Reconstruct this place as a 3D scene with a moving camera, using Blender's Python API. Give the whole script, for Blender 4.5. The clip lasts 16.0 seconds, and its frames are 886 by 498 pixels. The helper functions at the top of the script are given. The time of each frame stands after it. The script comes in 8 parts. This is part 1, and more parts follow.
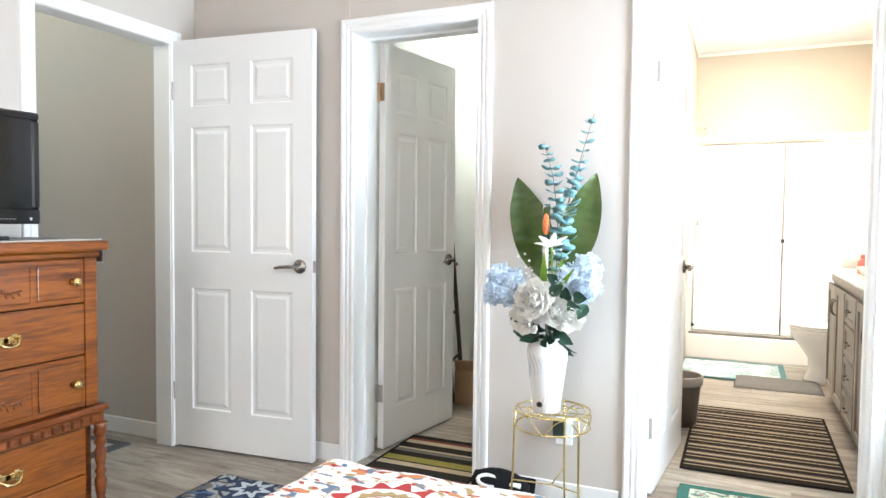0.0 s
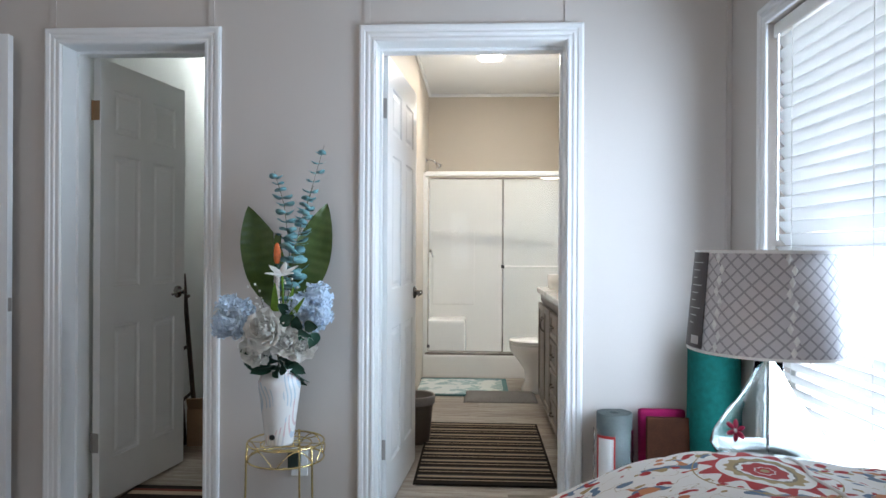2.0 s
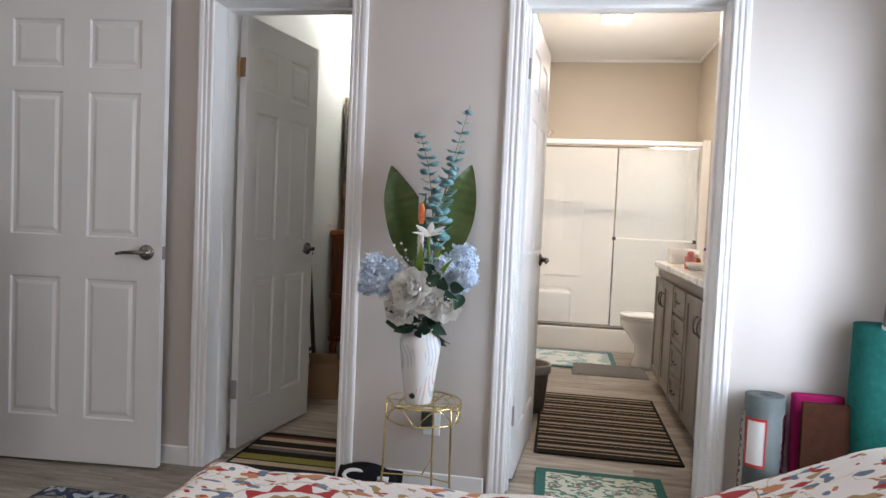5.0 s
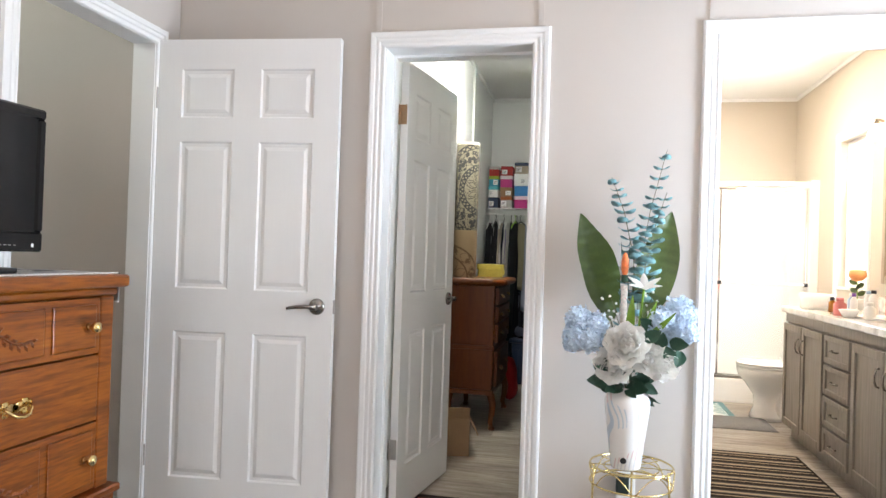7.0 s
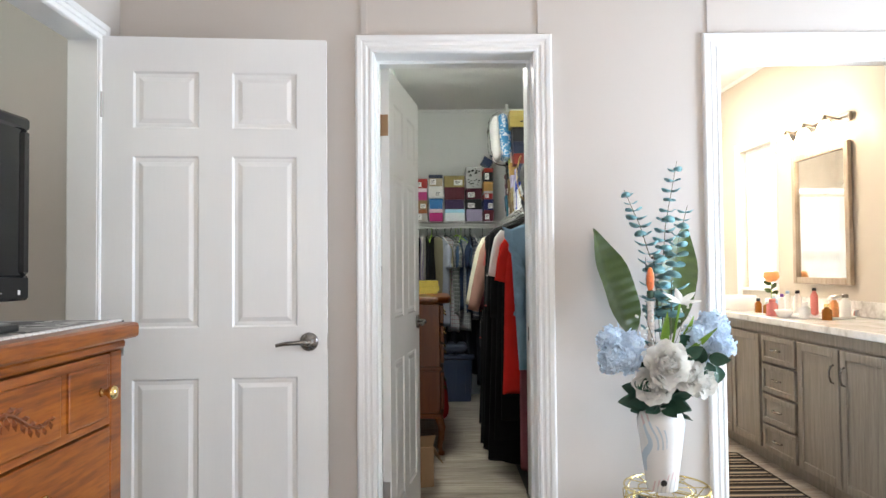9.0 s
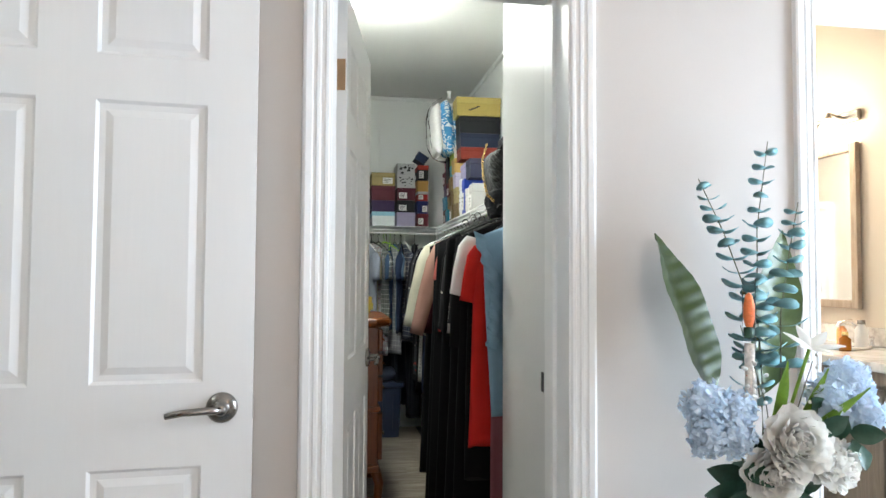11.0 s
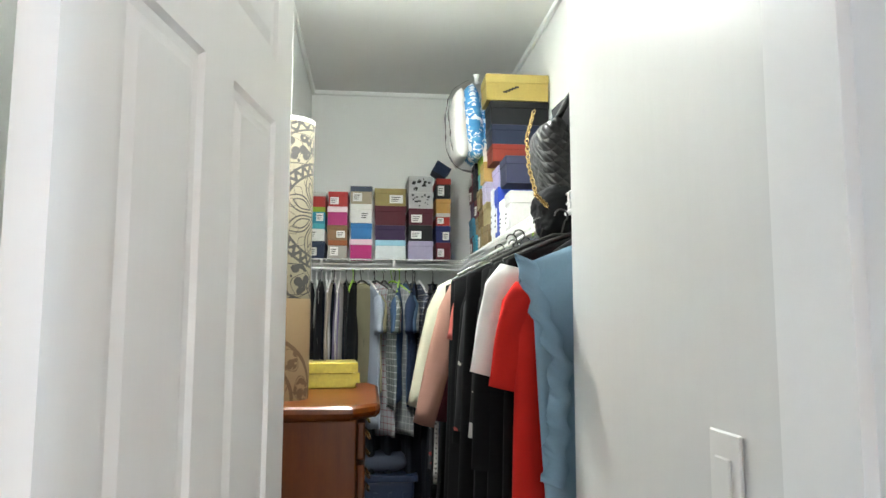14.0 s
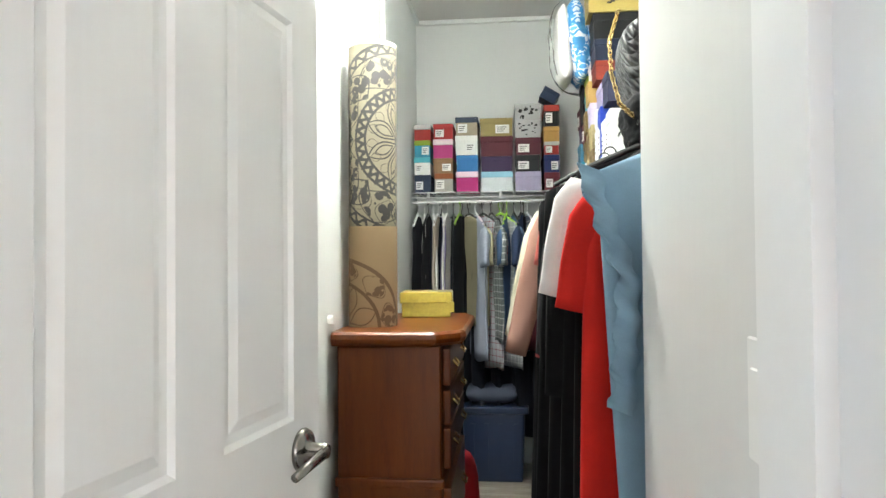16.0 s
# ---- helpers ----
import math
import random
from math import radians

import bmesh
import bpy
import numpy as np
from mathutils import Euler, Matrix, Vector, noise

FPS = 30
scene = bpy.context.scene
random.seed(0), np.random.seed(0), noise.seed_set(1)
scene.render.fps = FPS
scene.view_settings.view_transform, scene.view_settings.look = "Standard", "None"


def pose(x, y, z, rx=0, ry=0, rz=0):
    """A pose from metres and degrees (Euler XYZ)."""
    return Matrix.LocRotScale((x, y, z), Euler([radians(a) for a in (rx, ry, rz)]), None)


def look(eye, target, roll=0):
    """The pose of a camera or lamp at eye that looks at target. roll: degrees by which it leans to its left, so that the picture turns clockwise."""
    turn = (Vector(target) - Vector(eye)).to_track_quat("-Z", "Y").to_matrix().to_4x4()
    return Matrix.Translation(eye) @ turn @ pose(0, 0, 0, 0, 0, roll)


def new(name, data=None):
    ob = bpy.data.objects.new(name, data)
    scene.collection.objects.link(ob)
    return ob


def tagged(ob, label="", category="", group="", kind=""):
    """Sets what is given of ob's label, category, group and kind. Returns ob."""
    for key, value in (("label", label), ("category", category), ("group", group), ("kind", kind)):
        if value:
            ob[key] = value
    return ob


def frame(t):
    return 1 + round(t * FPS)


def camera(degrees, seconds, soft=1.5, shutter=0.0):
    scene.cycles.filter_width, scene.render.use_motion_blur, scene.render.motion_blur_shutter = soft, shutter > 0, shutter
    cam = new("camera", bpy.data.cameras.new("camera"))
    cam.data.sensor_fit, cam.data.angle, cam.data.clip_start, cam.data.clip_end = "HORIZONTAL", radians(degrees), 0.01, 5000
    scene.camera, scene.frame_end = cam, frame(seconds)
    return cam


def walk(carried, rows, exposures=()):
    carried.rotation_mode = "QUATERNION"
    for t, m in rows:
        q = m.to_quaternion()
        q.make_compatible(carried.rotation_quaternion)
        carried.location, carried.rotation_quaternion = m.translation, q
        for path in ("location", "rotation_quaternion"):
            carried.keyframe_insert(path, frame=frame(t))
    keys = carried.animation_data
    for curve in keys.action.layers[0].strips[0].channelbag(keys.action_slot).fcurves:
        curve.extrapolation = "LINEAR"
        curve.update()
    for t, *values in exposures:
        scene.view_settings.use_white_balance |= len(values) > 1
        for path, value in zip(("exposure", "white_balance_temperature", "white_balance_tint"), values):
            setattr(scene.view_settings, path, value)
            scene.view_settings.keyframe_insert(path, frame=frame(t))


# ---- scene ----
cam = camera(65.8, 16.0)
PATH = [
    (0, (-0.019, 1.237, 1.174), (-0.82, 3.068, 1.086), 0.6),
    (0.5, (-0.024, 1.229, 1.175), (-0.595, 3.145, 1.119), 1.1),
    (1, (0.005, 1.223, 1.175), (-0.363, 3.188, 1.146), 0.6),
    (1.5, (0.031, 1.223, 1.177), (-0.168, 3.213, 1.174), 0.4),
    (2, (0.052, 1.228, 1.18), (-0.049, 3.226, 1.179), 0.3),
    (2.5, (0.055, 1.227, 1.181), (-0.004, 3.227, 1.176), 0.2),
    (3, (0.042, 1.224, 1.179), (-0.001, 3.223, 1.173), 0.1),
    (3.5, (0.036, 1.224, 1.171), (0.023, 3.224, 1.151), 0.2),
    (4, (0.015, 1.222, 1.166), (-0.008, 3.221, 1.112), 1.2),
    (4.5, (-0.053, 1.22, 1.168), (-0.14, 3.217, 1.107), 1.9),
    (5, (-0.192, 1.253, 1.152), (-0.526, 3.222, 1.056), 2.5),
    (5.2, (-0.258, 1.271, 1.155), (-0.683, 3.224, 1.075), 1.8),
    (7.5, (-1.029, 1.268, 1.17), (-1.407, 3.232, 1.212), 1.6),
    (8, (-1.199, 1.264, 1.192), (-1.396, 3.253, 1.254), 0.2),
    (10.3, (-1.675, 1.923, 1.206), (-1.494, 3.915, 1.236), 0.5),
    (10.5, (-1.694, 2.016, 1.213), (-1.456, 4.002, 1.219), 0.6),
    (11, (-1.686, 2.326, 1.23), (-1.366, 4.299, 1.315), 0.3),
    (11.5, (-1.677, 2.583, 1.222), (-1.356, 4.557, 1.248), 1.1),
    (12, (-1.694, 2.886, 1.241), (-1.228, 4.83, 1.308), -1.4),
    (12.5, (-1.656, 3.103, 1.25), (-1.165, 5.038, 1.372), -0.9),
    (13, (-1.515, 3.309, 1.265), (-1.2, 5.279, 1.413), -0.2),
    (13.5, (-1.456, 3.498, 1.261), (-1.258, 5.481, 1.425), 0.4),
    (14, (-1.408, 3.698, 1.285), (-1.196, 5.676, 1.491), 0.1),
    (14.5, (-1.315, 3.791, 1.303), (-1.235, 5.777, 1.528), -2.2),
    (15, (-1.229, 3.815, 1.291), (-1.416, 5.795, 1.499), 1.0),
    (15.5, (-1.225, 3.806, 1.289), (-1.47, 5.779, 1.504), 0.2),
    (16, (-1.236, 3.78, 1.233), (-1.422, 5.771, 1.272), -0.5),
]
EXPOSURES = [(0, 1.8, 6850, 11), (0.5, 1.42, 6650, 11), (1, 0.95, 6450, 12), (1.5, 0.5, 6350, 12), (2, 0.15, 6350, 12), (3.5, 0.12, 6350, 13), (4, 0.10, 6500, 15), (4.5, 0.15, 6650, 17), (5.2, 0.5, 7050, 19), (7.5, 1.5, 7000, 15), (8, 1.45, 7000, 15), (10.5, 1.5, 6700, 11), (12, 1.6, 6700, 11), (13, 1.85, 6700, 11), (14, 2.05, 6700, 12), (15, 2.25, 6750, 12), (16, 2.3, 6750, 12)]
walk(cam, [(t, look(eye, target, roll)) for t, eye, target, roll in PATH], EXPOSURES)
# ---- world, lights ----
world = bpy.data.worlds.new("world")
scene.world = world
world.use_nodes = True
_nt = world.node_tree
_bg = _nt.nodes["Background"]
_sky = _nt.nodes.new("ShaderNodeTexSky")
_sky.sky_type = "NISHITA"
_sky.sun_disc = False
_sky.sun_elevation = radians(40)
_sky.sun_rotation = radians(160)
_nt.links.new(_sky.outputs[0], _bg.inputs[0])
_bg.inputs[1].default_value = 0.12


def area_lamp(name, m, sx, sy, power, color, spread=180):
    d = bpy.data.lights.new(name, "AREA")
    d.shape, d.size, d.size_y, d.energy, d.color, d.spread = "RECTANGLE", sx, sy, power, color, radians(spread)
    ob = new(name, d)
    ob.matrix_world = m
    return ob


def bulb(name, x, y, z, power, color, r=0.05):
    d = bpy.data.lights.new(name, "POINT")
    d.energy, d.color, d.shadow_soft_size = power, color, r
    ob = new(name, d)
    ob.location = (x, y, z)
    return ob


sun_data = bpy.data.lights.new("sun", "SUN")
sun_data.energy, sun_data.angle, sun_data.color = 2.5, radians(0.5), (1, 0.95, 0.88)
sun = new("sun", sun_data)
sun.rotation_euler = (radians(50), 0, radians(20))

CEILING = 2.745
DAY = (0.64, 0.81, 1.0)
area_lamp("window_light", pose(1.068, 3.285, 1.21, 0, 90, 0), 1.48, 0.74, 32, DAY, 155)
# added fill lamp, as if from an assumed window in the unseen south wall
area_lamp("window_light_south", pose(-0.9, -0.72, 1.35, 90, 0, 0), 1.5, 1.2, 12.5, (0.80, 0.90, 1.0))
area_lamp("bath_window_light", pose(1.0, 6.755, 1.58, 0, 90, 0), 1.1, 0.5, 6, DAY)
# warm fill added near the ceiling; no fixture is seen or built for it
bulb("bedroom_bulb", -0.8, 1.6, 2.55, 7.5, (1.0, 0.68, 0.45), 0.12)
area_lamp("bath_panel", pose(0.15, 6.74, CEILING - 0.05), 0.17, 0.15, 15, (1.0, 0.93, 0.80))
bulb("bath_bulb", 0.15, 6.74, 2.30, 4, (1.0, 0.93, 0.80), 0.08)
area_lamp("closet_panel", pose(-1.50, 5.93, CEILING - 0.10), 0.16, 0.16, 7.0, (0.93, 1.0, 0.96), 150)
bulb("closet_bulb", -1.42, 5.93, 2.52, 3.9, (0.93, 1.0, 0.96), 0.07)
for _y in (5.60, 5.83, 6.06):
    bulb("vanity_bulb", 0.88, _y, 2.06, 1.9, (1.0, 0.82, 0.62), 0.05)
# fill added to brighten the hall, without a known lamp there
bulb("hall_bulb", -3.6, 3.0, 2.4, 5, (0.88, 1.0, 0.97), 0.1)
# ---- materials ----
def nodes_of(name):
    m = bpy.data.materials.new(name)
    m.use_nodes = True
    return m, m.node_tree.nodes, m.node_tree.links, m.node_tree.nodes["Principled BSDF"]


def surface(name, color, rough=0.5, metal=0.0, scale=8.0, vary=0.06, fine=120.0, bump=0.05, stretch=(1, 1, 1), per=0.0, coat=0.0, depth=0.002):
    """A plain surface with blotches at one scale, grain at another, and a little relief."""
    m, n, l, p = nodes_of(name)
    tc = n.new("ShaderNodeTexCoord")
    mp = n.new("ShaderNodeMapping")
    mp.inputs["Scale"].default_value = stretch
    l.new(tc.outputs["Object"], mp.inputs[0])
    a = n.new("ShaderNodeTexNoise")
    a.inputs["Scale"].default_value, a.inputs["Detail"].default_value = scale, 4
    b = n.new("ShaderNodeTexNoise")
    b.inputs["Scale"].default_value, b.inputs["Detail"].default_value = fine, 3
    l.new(mp.outputs[0], a.inputs["Vector"])
    l.new(mp.outputs[0], b.inputs["Vector"])
    mix = n.new("ShaderNodeMath")
    mix.operation = "MULTIPLY_ADD"
    mix.inputs[1].default_value = 0.6
    l.new(a.outputs[0], mix.inputs[0])
    k = n.new("ShaderNodeMath")
    k.operation = "MULTIPLY"
    k.inputs[1].default_value = 0.4
    l.new(b.outputs[0], k.inputs[0])
    l.new(k.outputs[0], mix.inputs[2])
    ramp = n.new("ShaderNodeMapRange")
    ramp.inputs["From Min"].default_value, ramp.inputs["From Max"].default_value = 0.3, 0.7
    ramp.inputs["To Min"].default_value, ramp.inputs["To Max"].default_value = 1 - vary, 1 + vary
    l.new(mix.outputs[0], ramp.inputs[0])
    val = ramp.outputs[0]
    if per:
        oi = n.new("ShaderNodeObjectInfo")
        pr = n.new("ShaderNodeMapRange")
        pr.inputs["To Min"].default_value, pr.inputs["To Max"].default_value = 1 - per, 1 + per
        l.new(oi.outputs["Random"], pr.inputs[0])
        mm = n.new("ShaderNodeMath")
        mm.operation = "MULTIPLY"
        l.new(val, mm.inputs[0])
        l.new(pr.outputs[0], mm.inputs[1])
        val = mm.outputs[0]
    hsv = n.new("ShaderNodeHueSaturation")
    hsv.inputs["Color"].default_value = (*color, 1)
    l.new(val, hsv.inputs["Value"])
    l.new(hsv.outputs[0], p.inputs["Base Color"])
    rr = n.new("ShaderNodeMapRange")
    rr.inputs["To Min"].default_value, rr.inputs["To Max"].default_value = max(0.02, rough - 0.08), min(1, rough + 0.08)
    l.new(a.outputs[0], rr.inputs[0])
    l.new(rr.outputs[0], p.inputs["Roughness"])
    p.inputs["Metallic"].default_value = metal
    p.inputs["Coat Weight"].default_value = coat
    if rough >= 0.85:
        p.inputs["Specular IOR Level"].default_value = 0.15
    if bump:
        bp = n.new("ShaderNodeBump")
        bp.inputs["Strength"].default_value, bp.inputs["Distance"].default_value = bump, depth
        l.new(mix.outputs[0], bp.inputs["Height"])
        l.new(bp.outputs[0], p.inputs["Normal"])
    return m


def ramp_mat(name, stops, rough, kind, scale, stretch=(1, 1, 1), distortion=3.0, bump=0.1, coat=0.0, per=0.0, turn=(0, 0, 0), grain=0.3, coat_rough=0.1):
    """Wood and the like: bands or noise through a colour ramp, with fine grain."""
    m, n, l, p = nodes_of(name)
    tc = n.new("ShaderNodeTexCoord")
    mp = n.new("ShaderNodeMapping")
    mp.inputs["Scale"].default_value = stretch
    mp.inputs["Rotation"].default_value = [radians(a) for a in turn]
    l.new(tc.outputs["Object"], mp.inputs[0])
    vec = mp.outputs[0]
    oi = n.new("ShaderNodeObjectInfo")
    if per:
        add = n.new("ShaderNodeVectorMath")
        add.operation = "MULTIPLY_ADD"
        cmb = n.new("ShaderNodeCombineXYZ")
        for i in range(3):
            l.new(oi.outputs["Random"], cmb.inputs[i])
        add.inputs[1].default_value = (37, 53, 71)
        l.new(cmb.outputs[0], add.inputs[0])
        l.new(vec, add.inputs[2])
        vec = add.outputs[0]
    if kind == "wave":
        t = n.new("ShaderNodeTexWave")
        t.inputs["Distortion"].default_value, t.inputs["Detail"].default_value = distortion, 3
        t.inputs["Detail Scale"].default_value = 1.5
    else:
        t = n.new("ShaderNodeTexNoise")
        t.inputs["Distortion"].default_value, t.inputs["Detail"].default_value = distortion * 0.2, 6
    t.inputs["Scale"].default_value = scale
    l.new(vec, t.inputs["Vector"])
    g = n.new("ShaderNodeTexNoise")
    g.inputs["Scale"].default_value, g.inputs["Detail"].default_value = scale * 9, 5
    l.new(vec, g.inputs["Vector"])
    mx = n.new("ShaderNodeMix")
    mx.inputs[0].default_value = grain
    l.new(t.outputs[1] if kind == "wave" else t.outputs[0], mx.inputs[2])
    l.new(g.outputs[0], mx.inputs[3])
    val = mx.outputs[0]
    if per:
        pr = n.new("ShaderNodeMath")
        pr.operation = "MULTIPLY_ADD"
        pr.inputs[1].default_value = per
        l.new(oi.outputs["Random"], pr.inputs[0])
        l.new(val, pr.inputs[2])
        sb = n.new("ShaderNodeMath")
        sb.operation = "SUBTRACT"
        sb.inputs[1].default_value = per / 2
        l.new(pr.outputs[0], sb.inputs[0])
        val = sb.outputs[0]
    cr = n.new("ShaderNodeValToRGB")
    els = cr.color_ramp.elements
    for i, (pos, c) in enumerate(stops):
        e = els[i] if i < 2 else els.new(pos)
        e.position, e.color = pos, (*c, 1)
    l.new(val, cr.inputs[0])
    l.new(cr.outputs[0], p.inputs["Base Color"])
    p.inputs["Roughness"].default_value = rough
    p.inputs["Coat Weight"].default_value = coat
    p.inputs["Coat Roughness"].default_value = coat_rough
    bp = n.new("ShaderNodeBump")
    bp.inputs["Strength"].default_value, bp.inputs["Distance"].default_value = bump, 0.002
    l.new(mx.outputs[0], bp.inputs["Height"])
    l.new(bp.outputs[0], p.inputs["Normal"])
    return m


def pattern_mat(name, base, layers, rough=0.9, bump=0.3, weave=400.0):
    """Cloth: a ground colour with printed layers, each (colour, kind, scale, low, high, offset)."""
    m, n, l, p = nodes_of(name)
    tc = n.new("ShaderNodeTexCoord")
    wob = n.new("ShaderNodeTexNoise")
    wob.inputs["Scale"].default_value = 9
    l.new(tc.outputs["Object"], wob.inputs["Vector"])
    wv = n.new("ShaderNodeVectorMath")
    wv.operation = "MULTIPLY_ADD"
    wv.inputs[1].default_value = (0.05, 0.05, 0.05)
    l.new(wob.outputs[1], wv.inputs[0])
    l.new(tc.outputs["Object"], wv.inputs[2])
    col = None
    prev = (*base, 1)
    for color, kind, scale, low, high, off in layers:
        mp = n.new("ShaderNodeMapping")
        mp.inputs["Location"].default_value = off
        l.new(wv.outputs[0], mp.inputs[0])
        if kind == "ring":
            t = n.new("ShaderNodeTexVoronoi")
            t.voronoi_dimensions = "2D"
            out = t.outputs["Distance"]
            t.inputs["Scale"].default_value = scale
        elif kind == "cell":
            t = n.new("ShaderNodeTexVoronoi")
            t.feature = "DISTANCE_TO_EDGE"
            out = t.outputs[0]
            t.inputs["Scale"].default_value = scale
        elif kind == "bands":
            t = n.new("ShaderNodeTexWave")
            out = t.outputs[1]
            t.inputs["Scale"].default_value = scale
        else:
            t = n.new("ShaderNodeTexNoise")
            t.inputs["Detail"].default_value = 1.0
            out = t.outputs[0]
            t.inputs["Scale"].default_value = scale
        l.new(mp.outputs[0], t.inputs["Vector"])
        r = n.new("ShaderNodeValToRGB")
        r.color_ramp.interpolation = "EASE"
        e = r.color_ramp.elements
        e[0].position, e[0].color = max(0, low - 0.015), (0, 0, 0, 1)
        e[1].position, e[1].color = low, (1, 1, 1, 1)
        a = e.new(high)
        a.color = (1, 1, 1, 1)
        b = e.new(min(1, high + 0.015))
        b.color = (0, 0, 0, 1)
        l.new(out, r.inputs[0])
        mx = n.new("ShaderNodeMix")
        mx.data_type = "RGBA"
        l.new(r.outputs[0], mx.inputs[0])
        if col is None:
            mx.inputs[6].default_value = prev
        else:
            l.new(col, mx.inputs[6])
        mx.inputs[7].default_value = (*color, 1)
        col = mx.outputs[2]
    if col is None:
        p.inputs["Base Color"].default_value = prev
    else:
        l.new(col, p.inputs["Base Color"])
    p.inputs["Roughness"].default_value = rough
    w = n.new("ShaderNodeTexNoise")
    w.inputs["Scale"].default_value = weave
    l.new(tc.outputs["Object"], w.inputs["Vector"])
    bp = n.new("ShaderNodeBump")
    bp.inputs["Strength"].default_value, bp.inputs["Distance"].default_value = bump, 0.001
    l.new(w.outputs[0], bp.inputs["Height"])
    l.new(bp.outputs[0], p.inputs["Normal"])
    return m


def glass_mat(name, color=(1, 1, 1), rough=0.0, ior=1.45):
    m, n, l, p = nodes_of(name)
    p.inputs["Base Color"].default_value = (*color, 1)
    p.inputs["Transmission Weight"].default_value = 1
    p.inputs["Roughness"].default_value = rough
    p.inputs["IOR"].default_value = ior
    return m


def glow_mat(name, color, strength):
    m, n, l, p = nodes_of(name)
    p.inputs["Base Color"].default_value = (*color, 1)
    p.inputs["Emission Color"].default_value = (*color, 1)
    p.inputs["Emission Strength"].default_value = strength
    return m


M_WALL = surface("greige_wall_paint", (0.56, 0.515, 0.475), 0.55, scale=1.5, vary=0.03, fine=420, bump=0.22)
M_BATHWALL = surface("beige_wall_paint", (0.56, 0.50, 0.42), 0.5, scale=1.5, vary=0.03, fine=260, bump=0.12)
M_CLOSETWALL = surface("white_wall_paint", (0.80, 0.82, 0.80), 0.5, scale=1.2, vary=0.04, fine=200, bump=0.15)
M_CEIL = surface("white_ceiling_board", (0.78, 0.78, 0.76), 0.8, scale=3, vary=0.02, fine=150, bump=0.4)
M_TRIM = surface("white_gloss_trim_paint", (0.82, 0.82, 0.81), 0.34, scale=5, vary=0.012, fine=90, bump=0.015)
M_DOOR = surface("white_door_paint", (0.80, 0.80, 0.79), 0.35, scale=6, vary=0.015, fine=110, bump=0.25, stretch=(1, 1, 0.06), depth=0.001)
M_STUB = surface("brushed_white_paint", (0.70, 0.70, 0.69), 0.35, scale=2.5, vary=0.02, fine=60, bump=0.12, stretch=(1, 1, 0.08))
M_NICKEL = surface("satin_nickel", (0.27, 0.25, 0.23), 0.24, 1.0, scale=30, vary=0.05, fine=300, bump=0.02)
M_BRASS = surface("polished_brass", (0.83, 0.62, 0.28), 0.2, 1.0, scale=30, vary=0.08, fine=300, bump=0.02)
M_COPPERHINGE = surface("worn_brass_hinge", (0.38, 0.24, 0.14), 0.4, 1.0, scale=30, vary=0.1, fine=300, bump=0.05)
M_HINGE = surface("dull_nickel_hinge", (0.40, 0.38, 0.36), 0.45, 0.9, scale=30, vary=0.1, fine=300, bump=0.05)
M_CHROME = surface("chrome", (0.75, 0.75, 0.76), 0.08, 1.0, bump=0)
M_BLACKMETAL = surface("black_plastic", (0.015, 0.015, 0.016), 0.35, scale=20, vary=0.1, bump=0.02)
M_SCREEN = surface("dark_screen", (0.006, 0.006, 0.007), 0.12, scale=20, vary=0.05, bump=0)
M_PLANK = ramp_mat("weathered_vinyl_plank", [(0.28, (0.12, 0.092, 0.068)), (0.42, (0.22, 0.18, 0.14)), (0.55, (0.33, 0.285, 0.235)), (0.72, (0.48, 0.44, 0.38))], 0.38, "noise", 5.0, (0.8, 6.5, 6), 2.5, 0.12, per=0.16, grain=0.35)
M_OAK = ramp_mat("honey_oak", [(0.30, (0.075, 0.016, 0.002)), (0.43, (0.17, 0.040, 0.004)), (0.55, (0.28, 0.076, 0.007)), (0.75, (0.40, 0.128, 0.014))], 0.32, "noise", 1.9, (5, 0.8, 9), 5, 0.15, coat=0.25, coat_rough=0.2, grain=0.45)
M_OAKDARK = ramp_mat("carved_oak", [(0.25, (0.05, 0.010, 0.002)), (0.5, (0.17, 0.040, 0.006)), (0.8, (0.28, 0.08, 0.014))], 0.35, "noise", 5, (9, 2, 9), 4, 0.2, coat=0.2, coat_rough=0.2)
M_CHERRY = ramp_mat("cherry_wood", [(0.2, (0.065, 0.013, 0.002)), (0.5, (0.12, 0.028, 0.003)), (0.8, (0.16, 0.041, 0.005))], 0.36, "noise", 4, (8, 8, 1.0), 3, 0.06, coat=0.12, coat_rough=0.12)
M_CHERRY.node_tree.nodes["Principled BSDF"].inputs["Specular IOR Level"].default_value = 0.3
M_VANITY = ramp_mat("grey_driftwood_laminate", [(0.25, (0.14, 0.115, 0.092)), (0.5, (0.22, 0.185, 0.152)), (0.75, (0.31, 0.27, 0.23))], 0.45, "noise", 6, (9, 9, 0.6), 3, 0.1)
M_MARBLE = ramp_mat("marbled_laminate", [(0.3, (0.42, 0.39, 0.36)), (0.48, (0.72, 0.70, 0.67)), (0.6, (0.82, 0.80, 0.78))], 0.2, "noise", 5, (1, 1, 1), 8, 0.02, coat=0.3)
M_PORCELAIN = surface("white_porcelain", (0.86, 0.85, 0.83), 0.1, scale=3, vary=0.01, bump=0)
M_ACRYLIC = surface("white_fibreglass", (0.84, 0.83, 0.81), 0.22, scale=3, vary=0.02, bump=0.02)
M_CLEAR = glass_mat("clear_glass")
M_MIRROR = surface("mirror_glass", (0.78, 0.79, 0.78), 0.02, 1.0, bump=0)
M_MIRROR.node_tree.nodes["Principled BSDF"].inputs["Roughness"].default_value = 0.01
M_WHITE = surface("white_plastic", (0.82, 0.82, 0.80), 0.35, scale=20, vary=0.02, bump=0.02)
